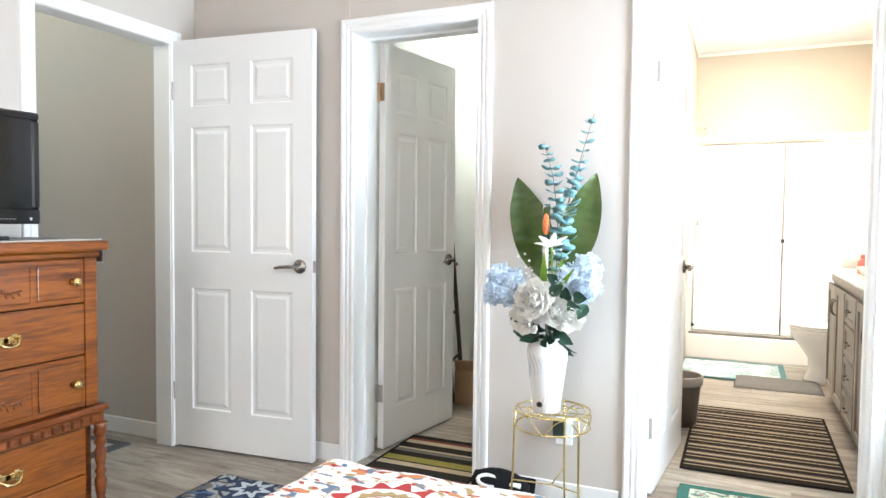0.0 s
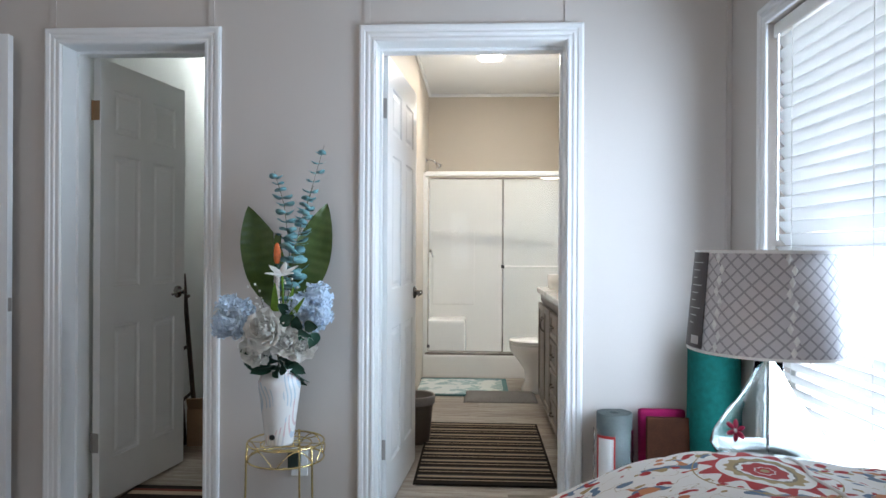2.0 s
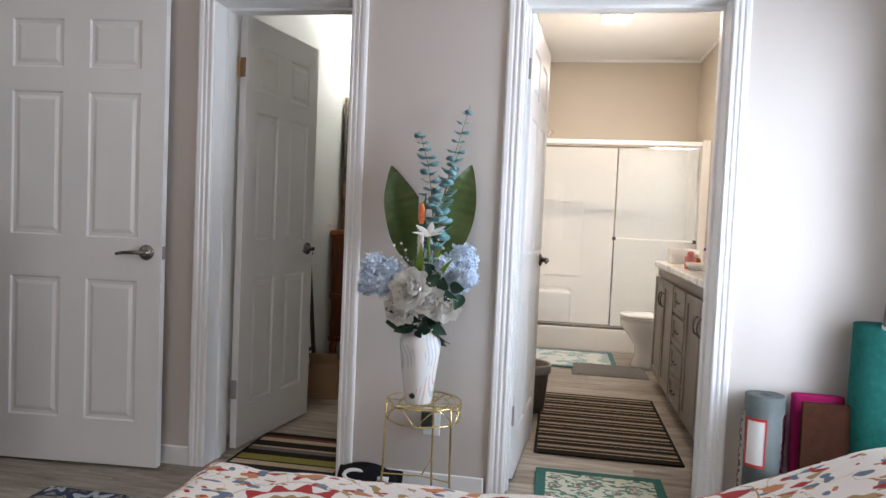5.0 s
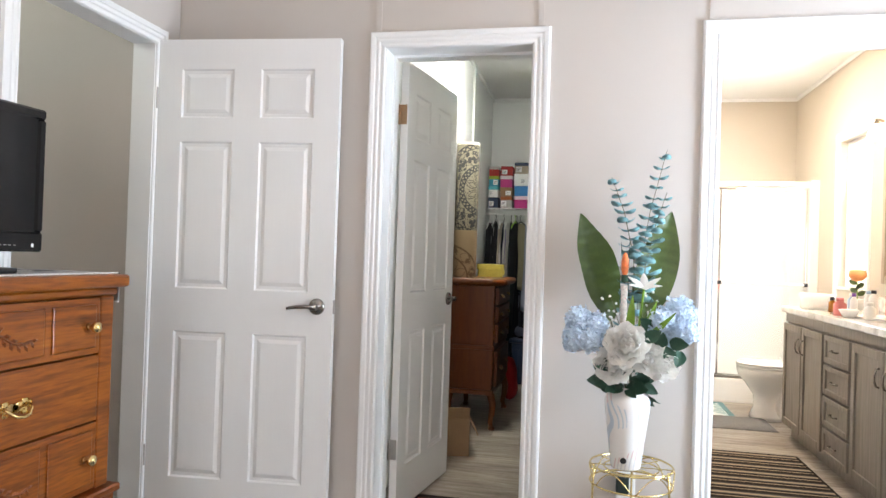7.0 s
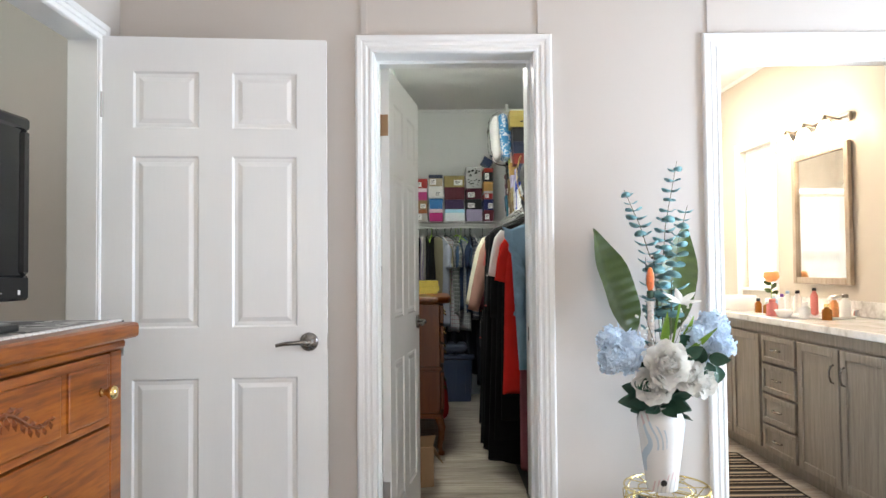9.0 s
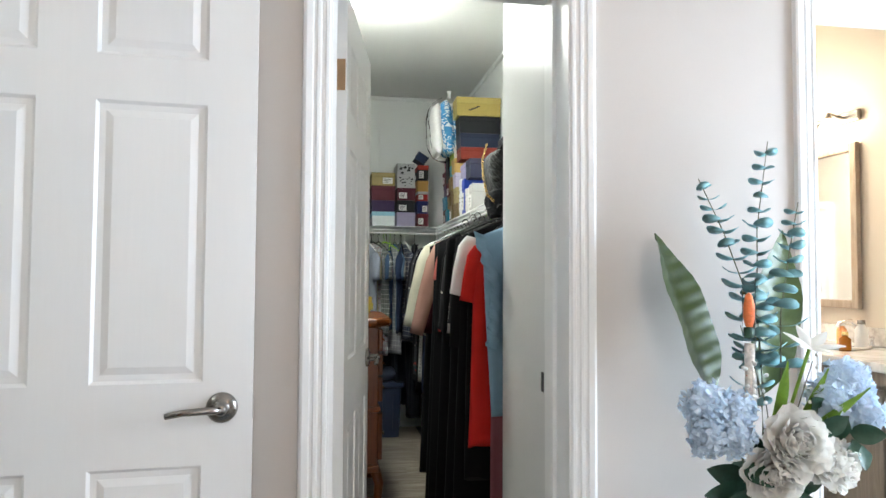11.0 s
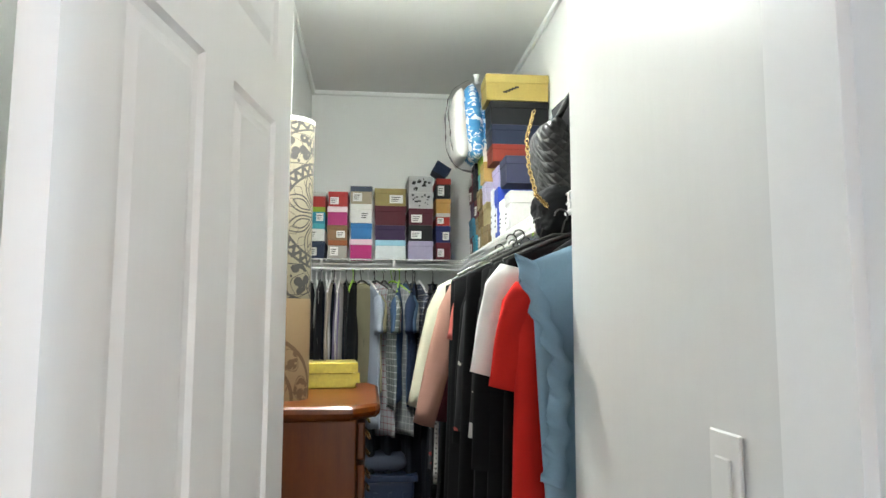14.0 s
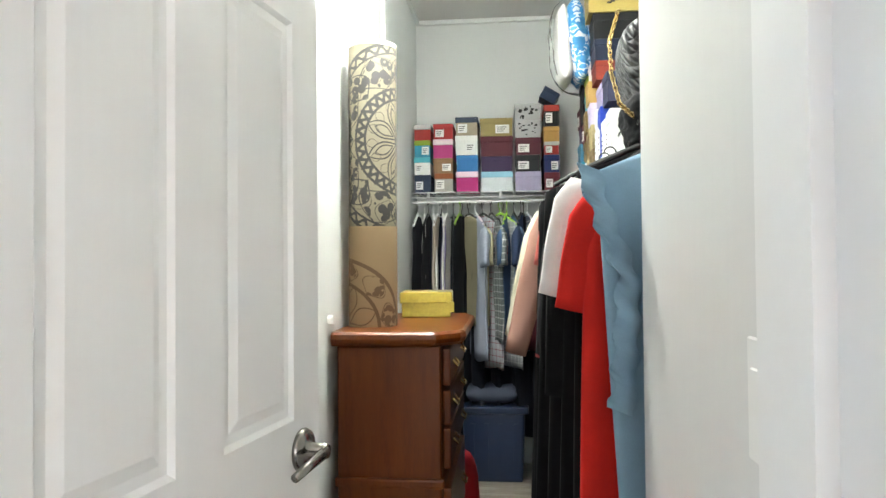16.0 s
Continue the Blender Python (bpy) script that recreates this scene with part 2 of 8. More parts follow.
M_LAMPGLOW = glow_mat("lit_diffuser", (1.0, 0.95, 0.85), 9)
M_CLOSETGLOW = glow_mat("lit_diffuser_cool", (0.95, 1.0, 0.97), 9)
M_VANGLOW = glow_mat("lit_glass_shade", (1.0, 0.86, 0.66), 7)
# ---- building blocks ----
def empty(name, m=None, label="", category="", group="", kind=""):
    ob = new(name)
    ob.empty_display_size = 0.1
    if m is not None:
        ob.matrix_world = m
    return tagged(ob, label, category, group, kind)


def mesh_of(bm, name, material, smooth=False):
    me = bpy.data.meshes.new(name)
    bmesh.ops.recalc_face_normals(bm, faces=bm.faces[:])
    bm.to_mesh(me)
    bm.free()
    if material:
        me.materials.append(material)
    if smooth:
        for p in me.polygons:
            p.use_smooth = True
    return me


def part(name, bm, material, parent=None, label="", smooth=False, m=None, kind=""):
    ob = new(name, mesh_of(bm, name, material, smooth))
    ob.parent = parent
    if m is not None:
        ob.matrix_basis = m
    return tagged(ob, label, kind=kind)


def add_box(bm, x0, x1, y0, y1, z0, z1, bevel=0.0, seg=1, taper=None):
    vs = [bm.verts.new((x, y, z)) for z in (z0, z1) for y in (y0, y1) for x in (x0, x1)]
    if taper:
        cx, cy = (x0 + x1) / 2, (y0 + y1) / 2
        for v in vs[:4]:
            v.co.x, v.co.y = cx + (v.co.x - cx) * taper, cy + (v.co.y - cy) * taper
    fs = [bm.faces.new([vs[i] for i in q]) for q in ((0, 2, 3, 1), (4, 5, 7, 6), (0, 1, 5, 4), (2, 6, 7, 3), (0, 4, 6, 2), (1, 3, 7, 5))]
    if bevel:
        es = list({e for f in fs for e in f.edges})
        bmesh.ops.bevel(bm, geom=es, offset=bevel, segments=seg, affect="EDGES", profile=0.6)
    return bm


def box(*a, **k):
    return add_box(bmesh.new(), *a, **k)


def boxes(rows, bevel=0.0):
    bm = bmesh.new()
    for r in rows:
        add_box(bm, *r, bevel=bevel)
    return bm


def add_lathe(bm, profile, n=24, cx=0.0, cy=0.0, cap=True, sx=1.0, sy=1.0):
    rings = []
    for r, z in profile:
        rings.append([bm.verts.new((cx + sx * r * math.cos(2 * math.pi * i / n), cy + sy * r * math.sin(2 * math.pi * i / n), z)) for i in range(n)])
    for a, b in zip(rings, rings[1:]):
        for i in range(n):
            bm.faces.new((a[i], a[(i + 1) % n], b[(i + 1) % n], b[i]))
    if cap:
        bm.faces.new(rings[0][::-1])
        bm.faces.new(rings[-1])
    return bm


def lathe(profile, n=24, **k):
    return add_lathe(bmesh.new(), profile, n, **k)


def add_tube(bm, pts, r, n=8, closed=False, r_end=None):
    """A round rod along points."""
    pts = [Vector(p) for p in pts]
    rings = []
    up = Vector((0.13, 0.27, 0.95)).normalized()
    for i, p in enumerate(pts):
        a = pts[i - 1] if (i > 0 or closed) else p
        b = pts[(i + 1) % len(pts)] if (i < len(pts) - 1 or closed) else p
        d = (b - a).normalized()
        u = d.cross(up)
        if u.length < 0.05:
            u = d.cross(Vector((1, 0, 0)))
        u.normalize()
        v = d.cross(u)
        rr = r if r_end is None else r + (r_end - r) * i / (len(pts) - 1)
        rings.append([bm.verts.new(p + rr * (math.cos(2 * math.pi * k / n) * u + math.sin(2 * math.pi * k / n) * v)) for k in range(n)])
    m = len(rings)
    for i in range(m if closed else m - 1):
        a, b = rings[i], rings[(i + 1) % m]
        for k in range(n):
            bm.faces.new((a[k], a[(k + 1) % n], b[(k + 1) % n], b[k]))
    if not closed:
        bm.faces.new(rings[0][::-1])
        bm.faces.new(rings[-1])
    return bm


def tube(pts, r, n=8, closed=False, r_end=None):
    return add_tube(bmesh.new(), pts, r, n, closed, r_end)


def circle_pts(cx, cy, z, r, n=24):
    return [(cx + r * math.cos(2 * math.pi * i / n), cy + r * math.sin(2 * math.pi * i / n), z) for i in range(n)]


# ---- the large structure ----
CEIL = 2.745
HEAD = 2.026
NW = 4.015     # bedroom face of the wall with the three doors
NB = 4.22      # its far face


def structure(name, bm, material, label):
    ob = part(name, bm, material, None, label)
    return tagged(ob, kind="structure")


structure("wall_north", boxes([
    (-4.3, -2.755, NW - 0.11, NB, 0, CEIL), (-2.755, -1.708, NW, NB, 0, CEIL),
    (-1.708, -1.065, NW, NB, HEAD + 0.018, CEIL), (-1.065, -0.384, NW, NB, 0, CEIL),
    (-0.384, 0.423, NW, NB, HEAD + 0.018, CEIL), (0.423, 1.06, NW, NB, 0, CEIL)]), M_WALL, "greige painted bedroom wall panel with two door openings")
structure("wall_east", boxes([
    (1.06, 1.22, -0.8, 2.90, 0, CEIL), (1.06, 1.22, 3.67, NB, 0, CEIL),
    (1.06, 1.22, 2.90, 3.67, 0, 0.45), (1.06, 1.22, 2.90, 3.67, 1.97, CEIL)]), M_WALL, "greige painted outside wall with a window opening")
structure("wall_west", boxes([
    (-2.755, -2.655, -0.8, 3.118, 0, CEIL), (-2.755, -2.655, 3.118, 3.858, HEAD + 0.018, CEIL),
    (-2.755, -2.655, 3.858, NW - 0.003, 0, CEIL)]), M_WALL, "greige painted wall with a doorway to the hall")
# unseen wall; its window opening is assumed, to go with the south fill
structure("wall_south", boxes([
    (-4.3, -1.5, -0.9, -0.8, 0, CEIL), (-0.3, 1.22, -0.9, -0.8, 0, CEIL),
    (-1.5, -0.3, -0.9, -0.8, 0, 0.6), (-1.5, -0.3, -0.9, -0.8, 2.1, CEIL)]), M_WALL, "greige painted wall with a window opening")
structure("wall_hall_west", box(-4.4, -4.3, -0.9, NB, 0, CEIL), M_WALL, "greige painted hall wall")
structure("wall_closet_west", box(-1.90, -1.79, NB, 8.3, 0, CEIL), M_CLOSETWALL, "white painted closet side wall")
structure("wall_closet_north", box(-1.79, -0.56, 8.02, 8.3, 0, CEIL), M_CLOSETWALL, "white painted closet back wall")
structure("wall_closet_east", box(-0.56, -0.505, 5.112, 8.02, 0, CEIL), M_CLOSETWALL, "white painted closet side wall")
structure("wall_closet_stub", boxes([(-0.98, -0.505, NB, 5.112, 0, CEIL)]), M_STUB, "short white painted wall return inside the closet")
structure("wall_bath_west", box(-0.502, -0.45, NB, 8.3, 0, CEIL), M_BATHWALL, "beige painted bathroom wall")
structure("wall_bath_north", box(-0.45, 1.05, 8.17, 8.3, 0, CEIL), M_BATHWALL, "beige painted bathroom back wall")
structure("wall_bath_east", boxes([
    (1.05, 1.2, NB, 6.49, 0, CEIL), (1.05, 1.2, 7.03, 8.3, 0, CEIL),
    (1.05, 1.2, 6.49, 7.03, 0, 1.03), (1.05, 1.2, 6.49, 7.03, 2.14, CEIL)]), M_BATHWALL, "beige painted bathroom wall with a small window opening")
structure("ceiling", box(-4.4, 1.22, -0.9, NB, CEIL, CEIL + 0.1), M_CEIL, "white bedroom ceiling")
structure("ceiling_closet", box(-1.9, -0.505, NB, 8.3, CEIL, CEIL + 0.1), M_CEIL, "white closet ceiling board")
structure("ceiling_bath", box(-0.502, 1.2, NB, 8.3, CEIL, CEIL + 0.1), M_CEIL, "white bathroom ceiling board")
structure("ground", box(-400, 400, -400, 400, -0.9, -0.7), surface("lawn", (0.10, 0.13, 0.05), 0.9, scale=0.5, vary=0.3), "grass ground outside the house")

# outer shell behind the wall facings of closet and bath share the marriage wall
CAS = [(0, 0.006), (0.004, 0.010), (0.012, 0.0105), (0.016, 0.007), (0.024, 0.0075), (0.028, 0.012), (0.036, 0.0125), (0.040, 0.009), (0.046, 0.0095), (0.050, 0.0145), (0.066, 0.016), (0.074, 0.013), (0.077, 0.0)]
CAS = [(u * 0.883, d) for u, d in CAS]


def casing_bm(x0, x1, ztop, z0=0.0):
    """Moulded trim round an opening in the plane y = 0 facing -y; mitred at the head. Returns three meshes."""
    prof = [(0, 0.0)] + CAS
    out = []
    for side in ("left", "head", "right"):
        bm = bmesh.new()
        rows = []
        for u, d in prof:
            if side == "left":
                rows.append([bm.verts.new((x0 - u, -d, z0)), bm.verts.new((x0 - u, -d, ztop + u))])
            elif side == "right":
                rows.append([bm.verts.new((x1 + u, -d, z0)), bm.verts.new((x1 + u, -d, ztop + u))])
            else:
                rows.append([bm.verts.new((x0 - u, -d, ztop + u)), bm.verts.new((x1 + u, -d, ztop + u))])
        for a, b in zip(rows, rows[1:] + rows[:1]):
            bm.faces.new((a[0], a[1], b[1], b[0]))
        bm.faces.new([r[0] for r in rows])
        bm.faces.new([r[1] for r in rows])
        out.append(bm)
    return out


def doorway(name, x0, x1, depth, m, stop=0.06, label="", inner=True):
    """Jambs, stops and casings round an opening; local x along the wall, y into it."""
    e = empty(name, m, label, "", "", "structure")
    t = 0.018
    for s, b in zip((0, 1, 2), (box(x0 - t, x0, 0, depth, 0, HEAD), box(x1, x1 + t, 0, depth, 0, HEAD), box(x0 - t, x1 + t, 0, depth, HEAD, HEAD + t))):
        part("jamb", b, M_TRIM, e)
    if stop is not None:
        part("door_stop", boxes([(x0, x0 + 0.011, stop, stop + 0.035, 0, HEAD), (x1 - 0.011, x1, stop, stop + 0.035, 0, HEAD), (x0 + 0.011, x1 - 0.011, stop, stop + 0.035, HEAD - 0.011, HEAD)]), M_TRIM, e)
    for b in casing_bm(x0 - 0.004, x1 + 0.004, HEAD + 0.001):
        part("casing", b, M_TRIM, e)
    if inner:
        for b in casing_bm(-x1 - 0.004, -x0 + 0.004, HEAD + 0.001):
            part("casing", b, M_TRIM, e, m=pose(0, depth, 0, 0, 0, 180))
    return e


doorway("doorway_closet", -1.690, -1.083, NB - NW, pose(0, NW, 0), 0.10, "white moulded trim round the closet door opening", inner=False)
doorway("doorway_bath", -0.366, 0.405, NB - NW, pose(0, NW, 0), 0.10, "white moulded trim round the bathroom door opening", inner=False)
# the hall doorway is in the west wall: local x runs south to north, y into the wall
doorway("doorway_hall", 3.136, 3.84, 0.10, pose(-2.655, 0, 0, 0, 0, 90), None, "white moulded trim round the hall door opening")
structure("trim_closet_jamb", boxes([(-1.065, -0.983, NB + 0.002, NB + 0.016, 0, HEAD + 0.07)], bevel=0.003), M_TRIM, "white flat trim inside the closet door opening")

for x in (-1.728, -1.053, -0.404, 0.410):
    structure("batten", box(x - 0.012, x + 0.012, NW - 0.006, NW - 0.0005, HEAD + 0.071, CEIL), M_WALL, "narrow greige batten over a wall panel seam")
structure("batten_east", box(1.040, 1.058, NW - 0.010, NW - 0.0005, 0, CEIL), M_WALL, "narrow greige batten in a wall corner")
structure("batten_closet", box(-1.789, -1.772, 6.80, 6.86, 0, CEIL), M_CLOSETWALL, "white batten over a wall panel seam")
structure("batten_closet_back", box(-1.305, -1.285, 8.013, 8.019, 1.7, CEIL), M_CLOSETWALL, "white batten over a wall panel seam")
structure("batten_bath", box(0.30, 0.315, 8.164, 8.169, 1.8, CEIL), M_BATHWALL, "beige batten over a wall panel seam")


def cove(name, x0, x1, y0, y1, label, material=M_TRIM):
    t = 0.022
    structure(name, boxes([(x0, x1, y1 - t, y1 - 0.0008, CEIL - 0.03, CEIL - 0.0008), (x0 + 0.0008, x0 + t, y0, y1 - t, CEIL - 0.03, CEIL - 0.0008), (x1 - t, x1 - 0.0008, y0, y1 - t, CEIL - 0.03, CEIL - 0.0008)], bevel=0.004), material, label)


cove("trim_ceiling_bath", -0.45, 1.05, NB + 0.02, 8.17, "white ceiling trim strip")
cove("trim_ceiling_closet", -1.79, -0.56, 5.15, 8.02, "white ceiling trim strip", M_CLOSETWALL)
for r, lb in (((-2.655, -1.755, NW - 0.014, NW - 0.0005), "baseboard"), ((-0.995, -0.45, NW - 0.014, NW - 0.0005), "baseboard"), ((0.48, 1.045, NW - 0.014, NW - 0.0005), "baseboard"), ((-4.3, -2.76, NW - 0.125, NW - 0.1105), "baseboard"), ((-1.7895, -1.776, 4.95, 7.90), "baseboard")):
    structure(lb, box(*r, 0, 0.085, bevel=0.003), M_TRIM, "white painted baseboard")

# ---- doors ----
M_LEAFLABEL = "white moulded six panel interior door leaf"


def add_field(bm, x0, x1, z0, z1, y, s):
    """A raised panel field standing in a recess. s: the side it faces."""
    def quad(i, d):
        return [bm.verts.new((x, y + s * d, z)) for x, z in ((x0 + i, z0 + i), (x1 - i, z0 + i), (x1 - i, z1 - i), (x0 + i, z1 - i))]
    rs = [quad(0.0, -0.012), quad(0.0, 0.0), quad(0.007, -0.006), quad(0.020, -0.0065), quad(0.036, -0.0015)]
    for a, b in zip(rs, rs[1:]):
        for i in range(4):
            bm.faces.new((a[i], a[(i + 1) % 4], b[(i + 1) % 4], b[i]))
    bm.faces.new(rs[-1])
    bm.faces.new(rs[0])


def door(name, width, height, m, label, open_hinge, lever_dir, hinge_mat, hinge_side, knob_z=0.93):
    """A six panel leaf. Local x from the hinge edge, y across the thickness (-y the side first seen)."""
    e = empty(name, m, label, "door", "", "structure")
    T, w = 0.035, width
    st, mid = 0.105 * w / 0.78, 0.115 * w / 0.78
    pw = (w - 2 * st - mid) / 2
    cols = [(st, st + pw), (w - st - pw, w - st)]
    rows = [(0.195, 0.805), (0.985, 1.60), (1.70, 1.905)]
    rows = [(a * height / 2.03, b * height / 2.03) for a, b in rows]
    bm = bmesh.new()
    add_box(bm, 0, st, 0, T, 0, height)
    add_box(bm, w - st, w, 0, T, 0, height)
    zs = [0] + [z for r in rows for z in r] + [height]
    for a, b in zip(zs[::2], zs[1::2]):
        add_box(bm, st, w - st, 0, T, a, b)
    for a, b in rows:
        add_box(bm, cols[0][1], cols[1][0], 0, T, a, b)
    part("door_leaf", bm, M_DOOR, e, M_LEAFLABEL)
    for a, b in rows:
        for c, d in cols:
            bm = bmesh.new()
            add_field(bm, c, d, a, b, 0, -1)
            add_field(bm, c, d, a, b, T, 1)
            part("door_panel", bm, M_DOOR, e)
    for s, y in ((-1, 0), (1, T)):
        h = part("door_handle", lathe([(0.0, 0), (0.033, 0.0), (0.034, 0.004), (0.031, 0.010), (0.020, 0.014), (0.013, 0.016), (0.012, 0.042), (0.010, 0.046), (0.0, 0.046)], 28, cap=False), M_NICKEL, e, "satin nickel lever door handle", True, m=pose(w - 0.065, y, knob_z, 90 * (1 if s < 0 else -1), 0, 0))
        d = lever_dir
        bm = bmesh.new()
        add_tube(bm, [(w - 0.065, y + s * 0.040, knob_z), (w - 0.065 + d * 0.03, y + s * 0.046, knob_z + 0.001), (w - 0.065 + d * 0.075, y + s * 0.048, knob_z - 0.001), (w - 0.065 + d * 0.112, y + s * 0.044, knob_z - 0.008)], 0.0095, 10, r_end=0.0065)
        part("lever", bm, M_NICKEL, h, "", True, m=h.matrix_basis.inverted())
    part("latch_plate", box(w - 0.0004, w + 0.0016, 0.006, T - 0.006, knob_z - 0.028, knob_z + 0.028), M_HINGE, e)
    for z in (0.28, 1.785):
        bm = bmesh.new()
        y = T + 0.004 if hinge_side > 0 else -0.004
        add_tube(bm, [(-0.003, y, z - 0.045), (-0.003, y, z + 0.045)], 0.006, 10)
        ys = (y - 0.0345, y) if hinge_side > 0 else (y, y + 0.0345)
        add_box(bm, -0.0035, -0.001, ys[0], ys[1], z - 0.044, z + 0.044)
        part("hinge", bm, hinge_mat if z > 1 else M_HINGE, e, "metal butt hinge")
    return e


def leaf_pose(hx, hy, tx, ty):
    """Hinge edge at hx, hy; the leaf runs towards tx, ty."""
    return pose(hx, hy, 0.012, 0, 0, math.degrees(math.atan2(ty - hy, tx - hx)))


door("door_1", 0.79, 2.032, leaf_pose(-2.645, 3.856, -1.852, 3.918), "white six panel door standing open against the bedroom wall", 1, -1, M_HINGE, -1)
door("door_2", 0.665, 2.022, leaf_pose(-1.650, 4.238, -1.552, 4.88), "white six panel closet door standing half open", 1, -1, M_COPPERHINGE, 1)
door("door_3", 0.775, 2.022, leaf_pose(-0.345, 4.228, -0.288, 5.0), "white six panel bathroom door standing open", 1, -1, M_HINGE, 1)
# ---- bedroom ----
def polar_mat(name, base, rings, petals, mode="cells", scale=3.0, centre=(0, 0), radius=0.1, rough=0.9, leaf=None, jitter=0.5, plane="xy", lens=()):
    """Printed or woven medallions. rings: (inner, outer, petals, sharpness, colour), radii as shares of a cell."""
    m, n, l, p = nodes_of(name)

    def math_node(op, a, b=None, c=None):
        q = n.new("ShaderNodeMath")
        q.operation = op
        for i, v in enumerate((a, b, c)):
            if v is None:
                continue
            if isinstance(v, (int, float)):
                q.inputs[i].default_value = v
            else:
                l.new(v, q.inputs[i])
        return q.outputs[0]

    tc = n.new("ShaderNodeTexCoord")
    sep = n.new("ShaderNodeSeparateXYZ")
    l.new(tc.outputs["Object"], sep.inputs[0])
    if mode == "cells":
        sc = n.new("ShaderNodeVectorMath")
        sc.operation = "SCALE"
        sc.inputs[3].default_value = scale
        if plane == "xz":
            cz = n.new("ShaderNodeCombineXYZ")
            l.new(sep.outputs[0], cz.inputs[0])
            l.new(sep.outputs[2], cz.inputs[1])
            l.new(cz.outputs[0], sc.inputs[0])
        else:
            l.new(tc.outputs["Object"], sc.inputs[0])
        v = n.new("ShaderNodeTexVoronoi")
        v.voronoi_dimensions = "2D"
        v.inputs["Scale"].default_value, v.inputs["Randomness"].default_value = 1.0, jitter
        l.new(sc.outputs[0], v.inputs["Vector"])
        sub = n.new("ShaderNodeVectorMath")
        sub.operation = "SUBTRACT"
        l.new(sc.outputs[0], sub.inputs[0])
        l.new(v.outputs["Position"], sub.inputs[1])
        s2 = n.new("ShaderNodeSeparateXYZ")
        l.new(sub.outputs[0], s2.inputs[0])
        dx, dy = s2.outputs[0], s2.outputs[1]
        s3 = n.new("ShaderNodeSeparateColor")
        l.new(v.outputs["Color"], s3.inputs[0])
        rnd = s3.outputs[0]
    else:
        ang = math_node("ARCTAN2", sep.outputs[1], sep.outputs[0])
        arc = math_node("MULTIPLY", ang, radius)
        dx = math_node("MULTIPLY", math_node("SUBTRACT", arc, centre[0]), scale)
        dy = math_node("MULTIPLY", math_node("SUBTRACT", sep.outputs[2], centre[1]), scale)
        rnd = None
    r = math_node("SQRT", math_node("ADD", math_node("MULTIPLY", dx, dx), math_node("MULTIPLY", dy, dy)))
    th = math_node("ARCTAN2", dy, dx)
    if rnd is not None:
        r = math_node("MULTIPLY", r, math_node("MULTIPLY_ADD", rnd, 0.6, 0.82))
    col = None
    src = (*base, 1)

    def over(mask, color):
        nonlocal col
        mx = n.new("ShaderNodeMix")
        mx.data_type = "RGBA"
        l.new(mask, mx.inputs[0])
        if col is None:
            mx.inputs[6].default_value = src
        else:
            l.new(col, mx.inputs[6])
        mx.inputs[7].default_value = (*color, 1)
        col = mx.outputs[2]

    if leaf:
        for colr, sc_, lo, hi, off in leaf:
            mp = n.new("ShaderNodeMapping")
            mp.inputs["Location"].default_value = off
            mp.inputs["Scale"].default_value = (1, 1.7, 1)
            mp.inputs["Rotation"].default_value = (0, 0, off[0])
            l.new(tc.outputs["Object"], mp.inputs[0])
            t = n.new("ShaderNodeTexNoise")
            t.inputs["Scale"].default_value, t.inputs["Detail"].default_value = sc_, 0.6
            l.new(mp.outputs[0], t.inputs["Vector"])
            k = math_node("MULTIPLY", math_node("GREATER_THAN", t.outputs[0], lo), math_node("LESS_THAN", t.outputs[0], hi))
            over(k, colr)
    for a, b, k, sharp, color in rings:
        if k:
            wob = math_node("MULTIPLY_ADD", math_node("COSINE", math_node("MULTIPLY", th, k)), -sharp, 1.0)
            rr = math_node("MULTIPLY", r, wob)
        else:
            rr = r
        over(math_node("MULTIPLY", math_node("GREATER_THAN", rr, a), math_node("LESS_THAN", rr, b)), color)
    for k, r0, r1, width, thick, phase, color in lens:
        a = math_node("MULTIPLY", math_node("ABSOLUTE", math_node("SUBTRACT", math_node("FRACT", math_node("MULTIPLY_ADD", th, k / (2 * math.pi), 5 + phase)), 0.5)), 2)
        q = math_node("MULTIPLY", math_node("SUBTRACT", r, r0), 1 / (r1 - r0))
        inside = math_node("MULTIPLY", math_node("GREATER_THAN", q, 0), math_node("LESS_THAN", q, 1))
        half = math_node("MULTIPLY", math_node("SINE", math_node("MULTIPLY", q, math.pi)), width)
        if thick > 0:
            line = math_node("LESS_THAN", math_node("MULTIPLY", math_node("ABSOLUTE", math_node("SUBTRACT", a, half)), r), thick)
        else:
            t = n.new("ShaderNodeTexVoronoi")
            t.inputs["Scale"].default_value = 34
            l.new(tc.outputs["Object"], t.inputs["Vector"])
            ringed = math_node("MULTIPLY", math_node("GREATER_THAN", t.outputs["Distance"], 0.16), math_node("LESS_THAN", t.outputs["Distance"], 0.56))
            line = math_node("MULTIPLY", ringed, math_node("LESS_THAN", a, math_node("MULTIPLY", half, 0.86)))
        over(math_node("MULTIPLY", line, inside), color)
    l.new(col, p.inputs["Base Color"])
    p.inputs["Roughness"].default_value = rough
    w = n.new("ShaderNodeTexNoise")
    w.inputs["Scale"].default_value = 300
    l.new(tc.outputs["Object"], w.inputs["Vector"])
    bp = n.new("ShaderNodeBump")
    bp.inputs["Strength"].default_value, bp.inputs["Distance"].default_value = 0.3, 0.0015
    l.new(w.outputs[0], bp.inputs["Height"])
    l.new(bp.outputs[0], p.inputs["Normal"])
    return m


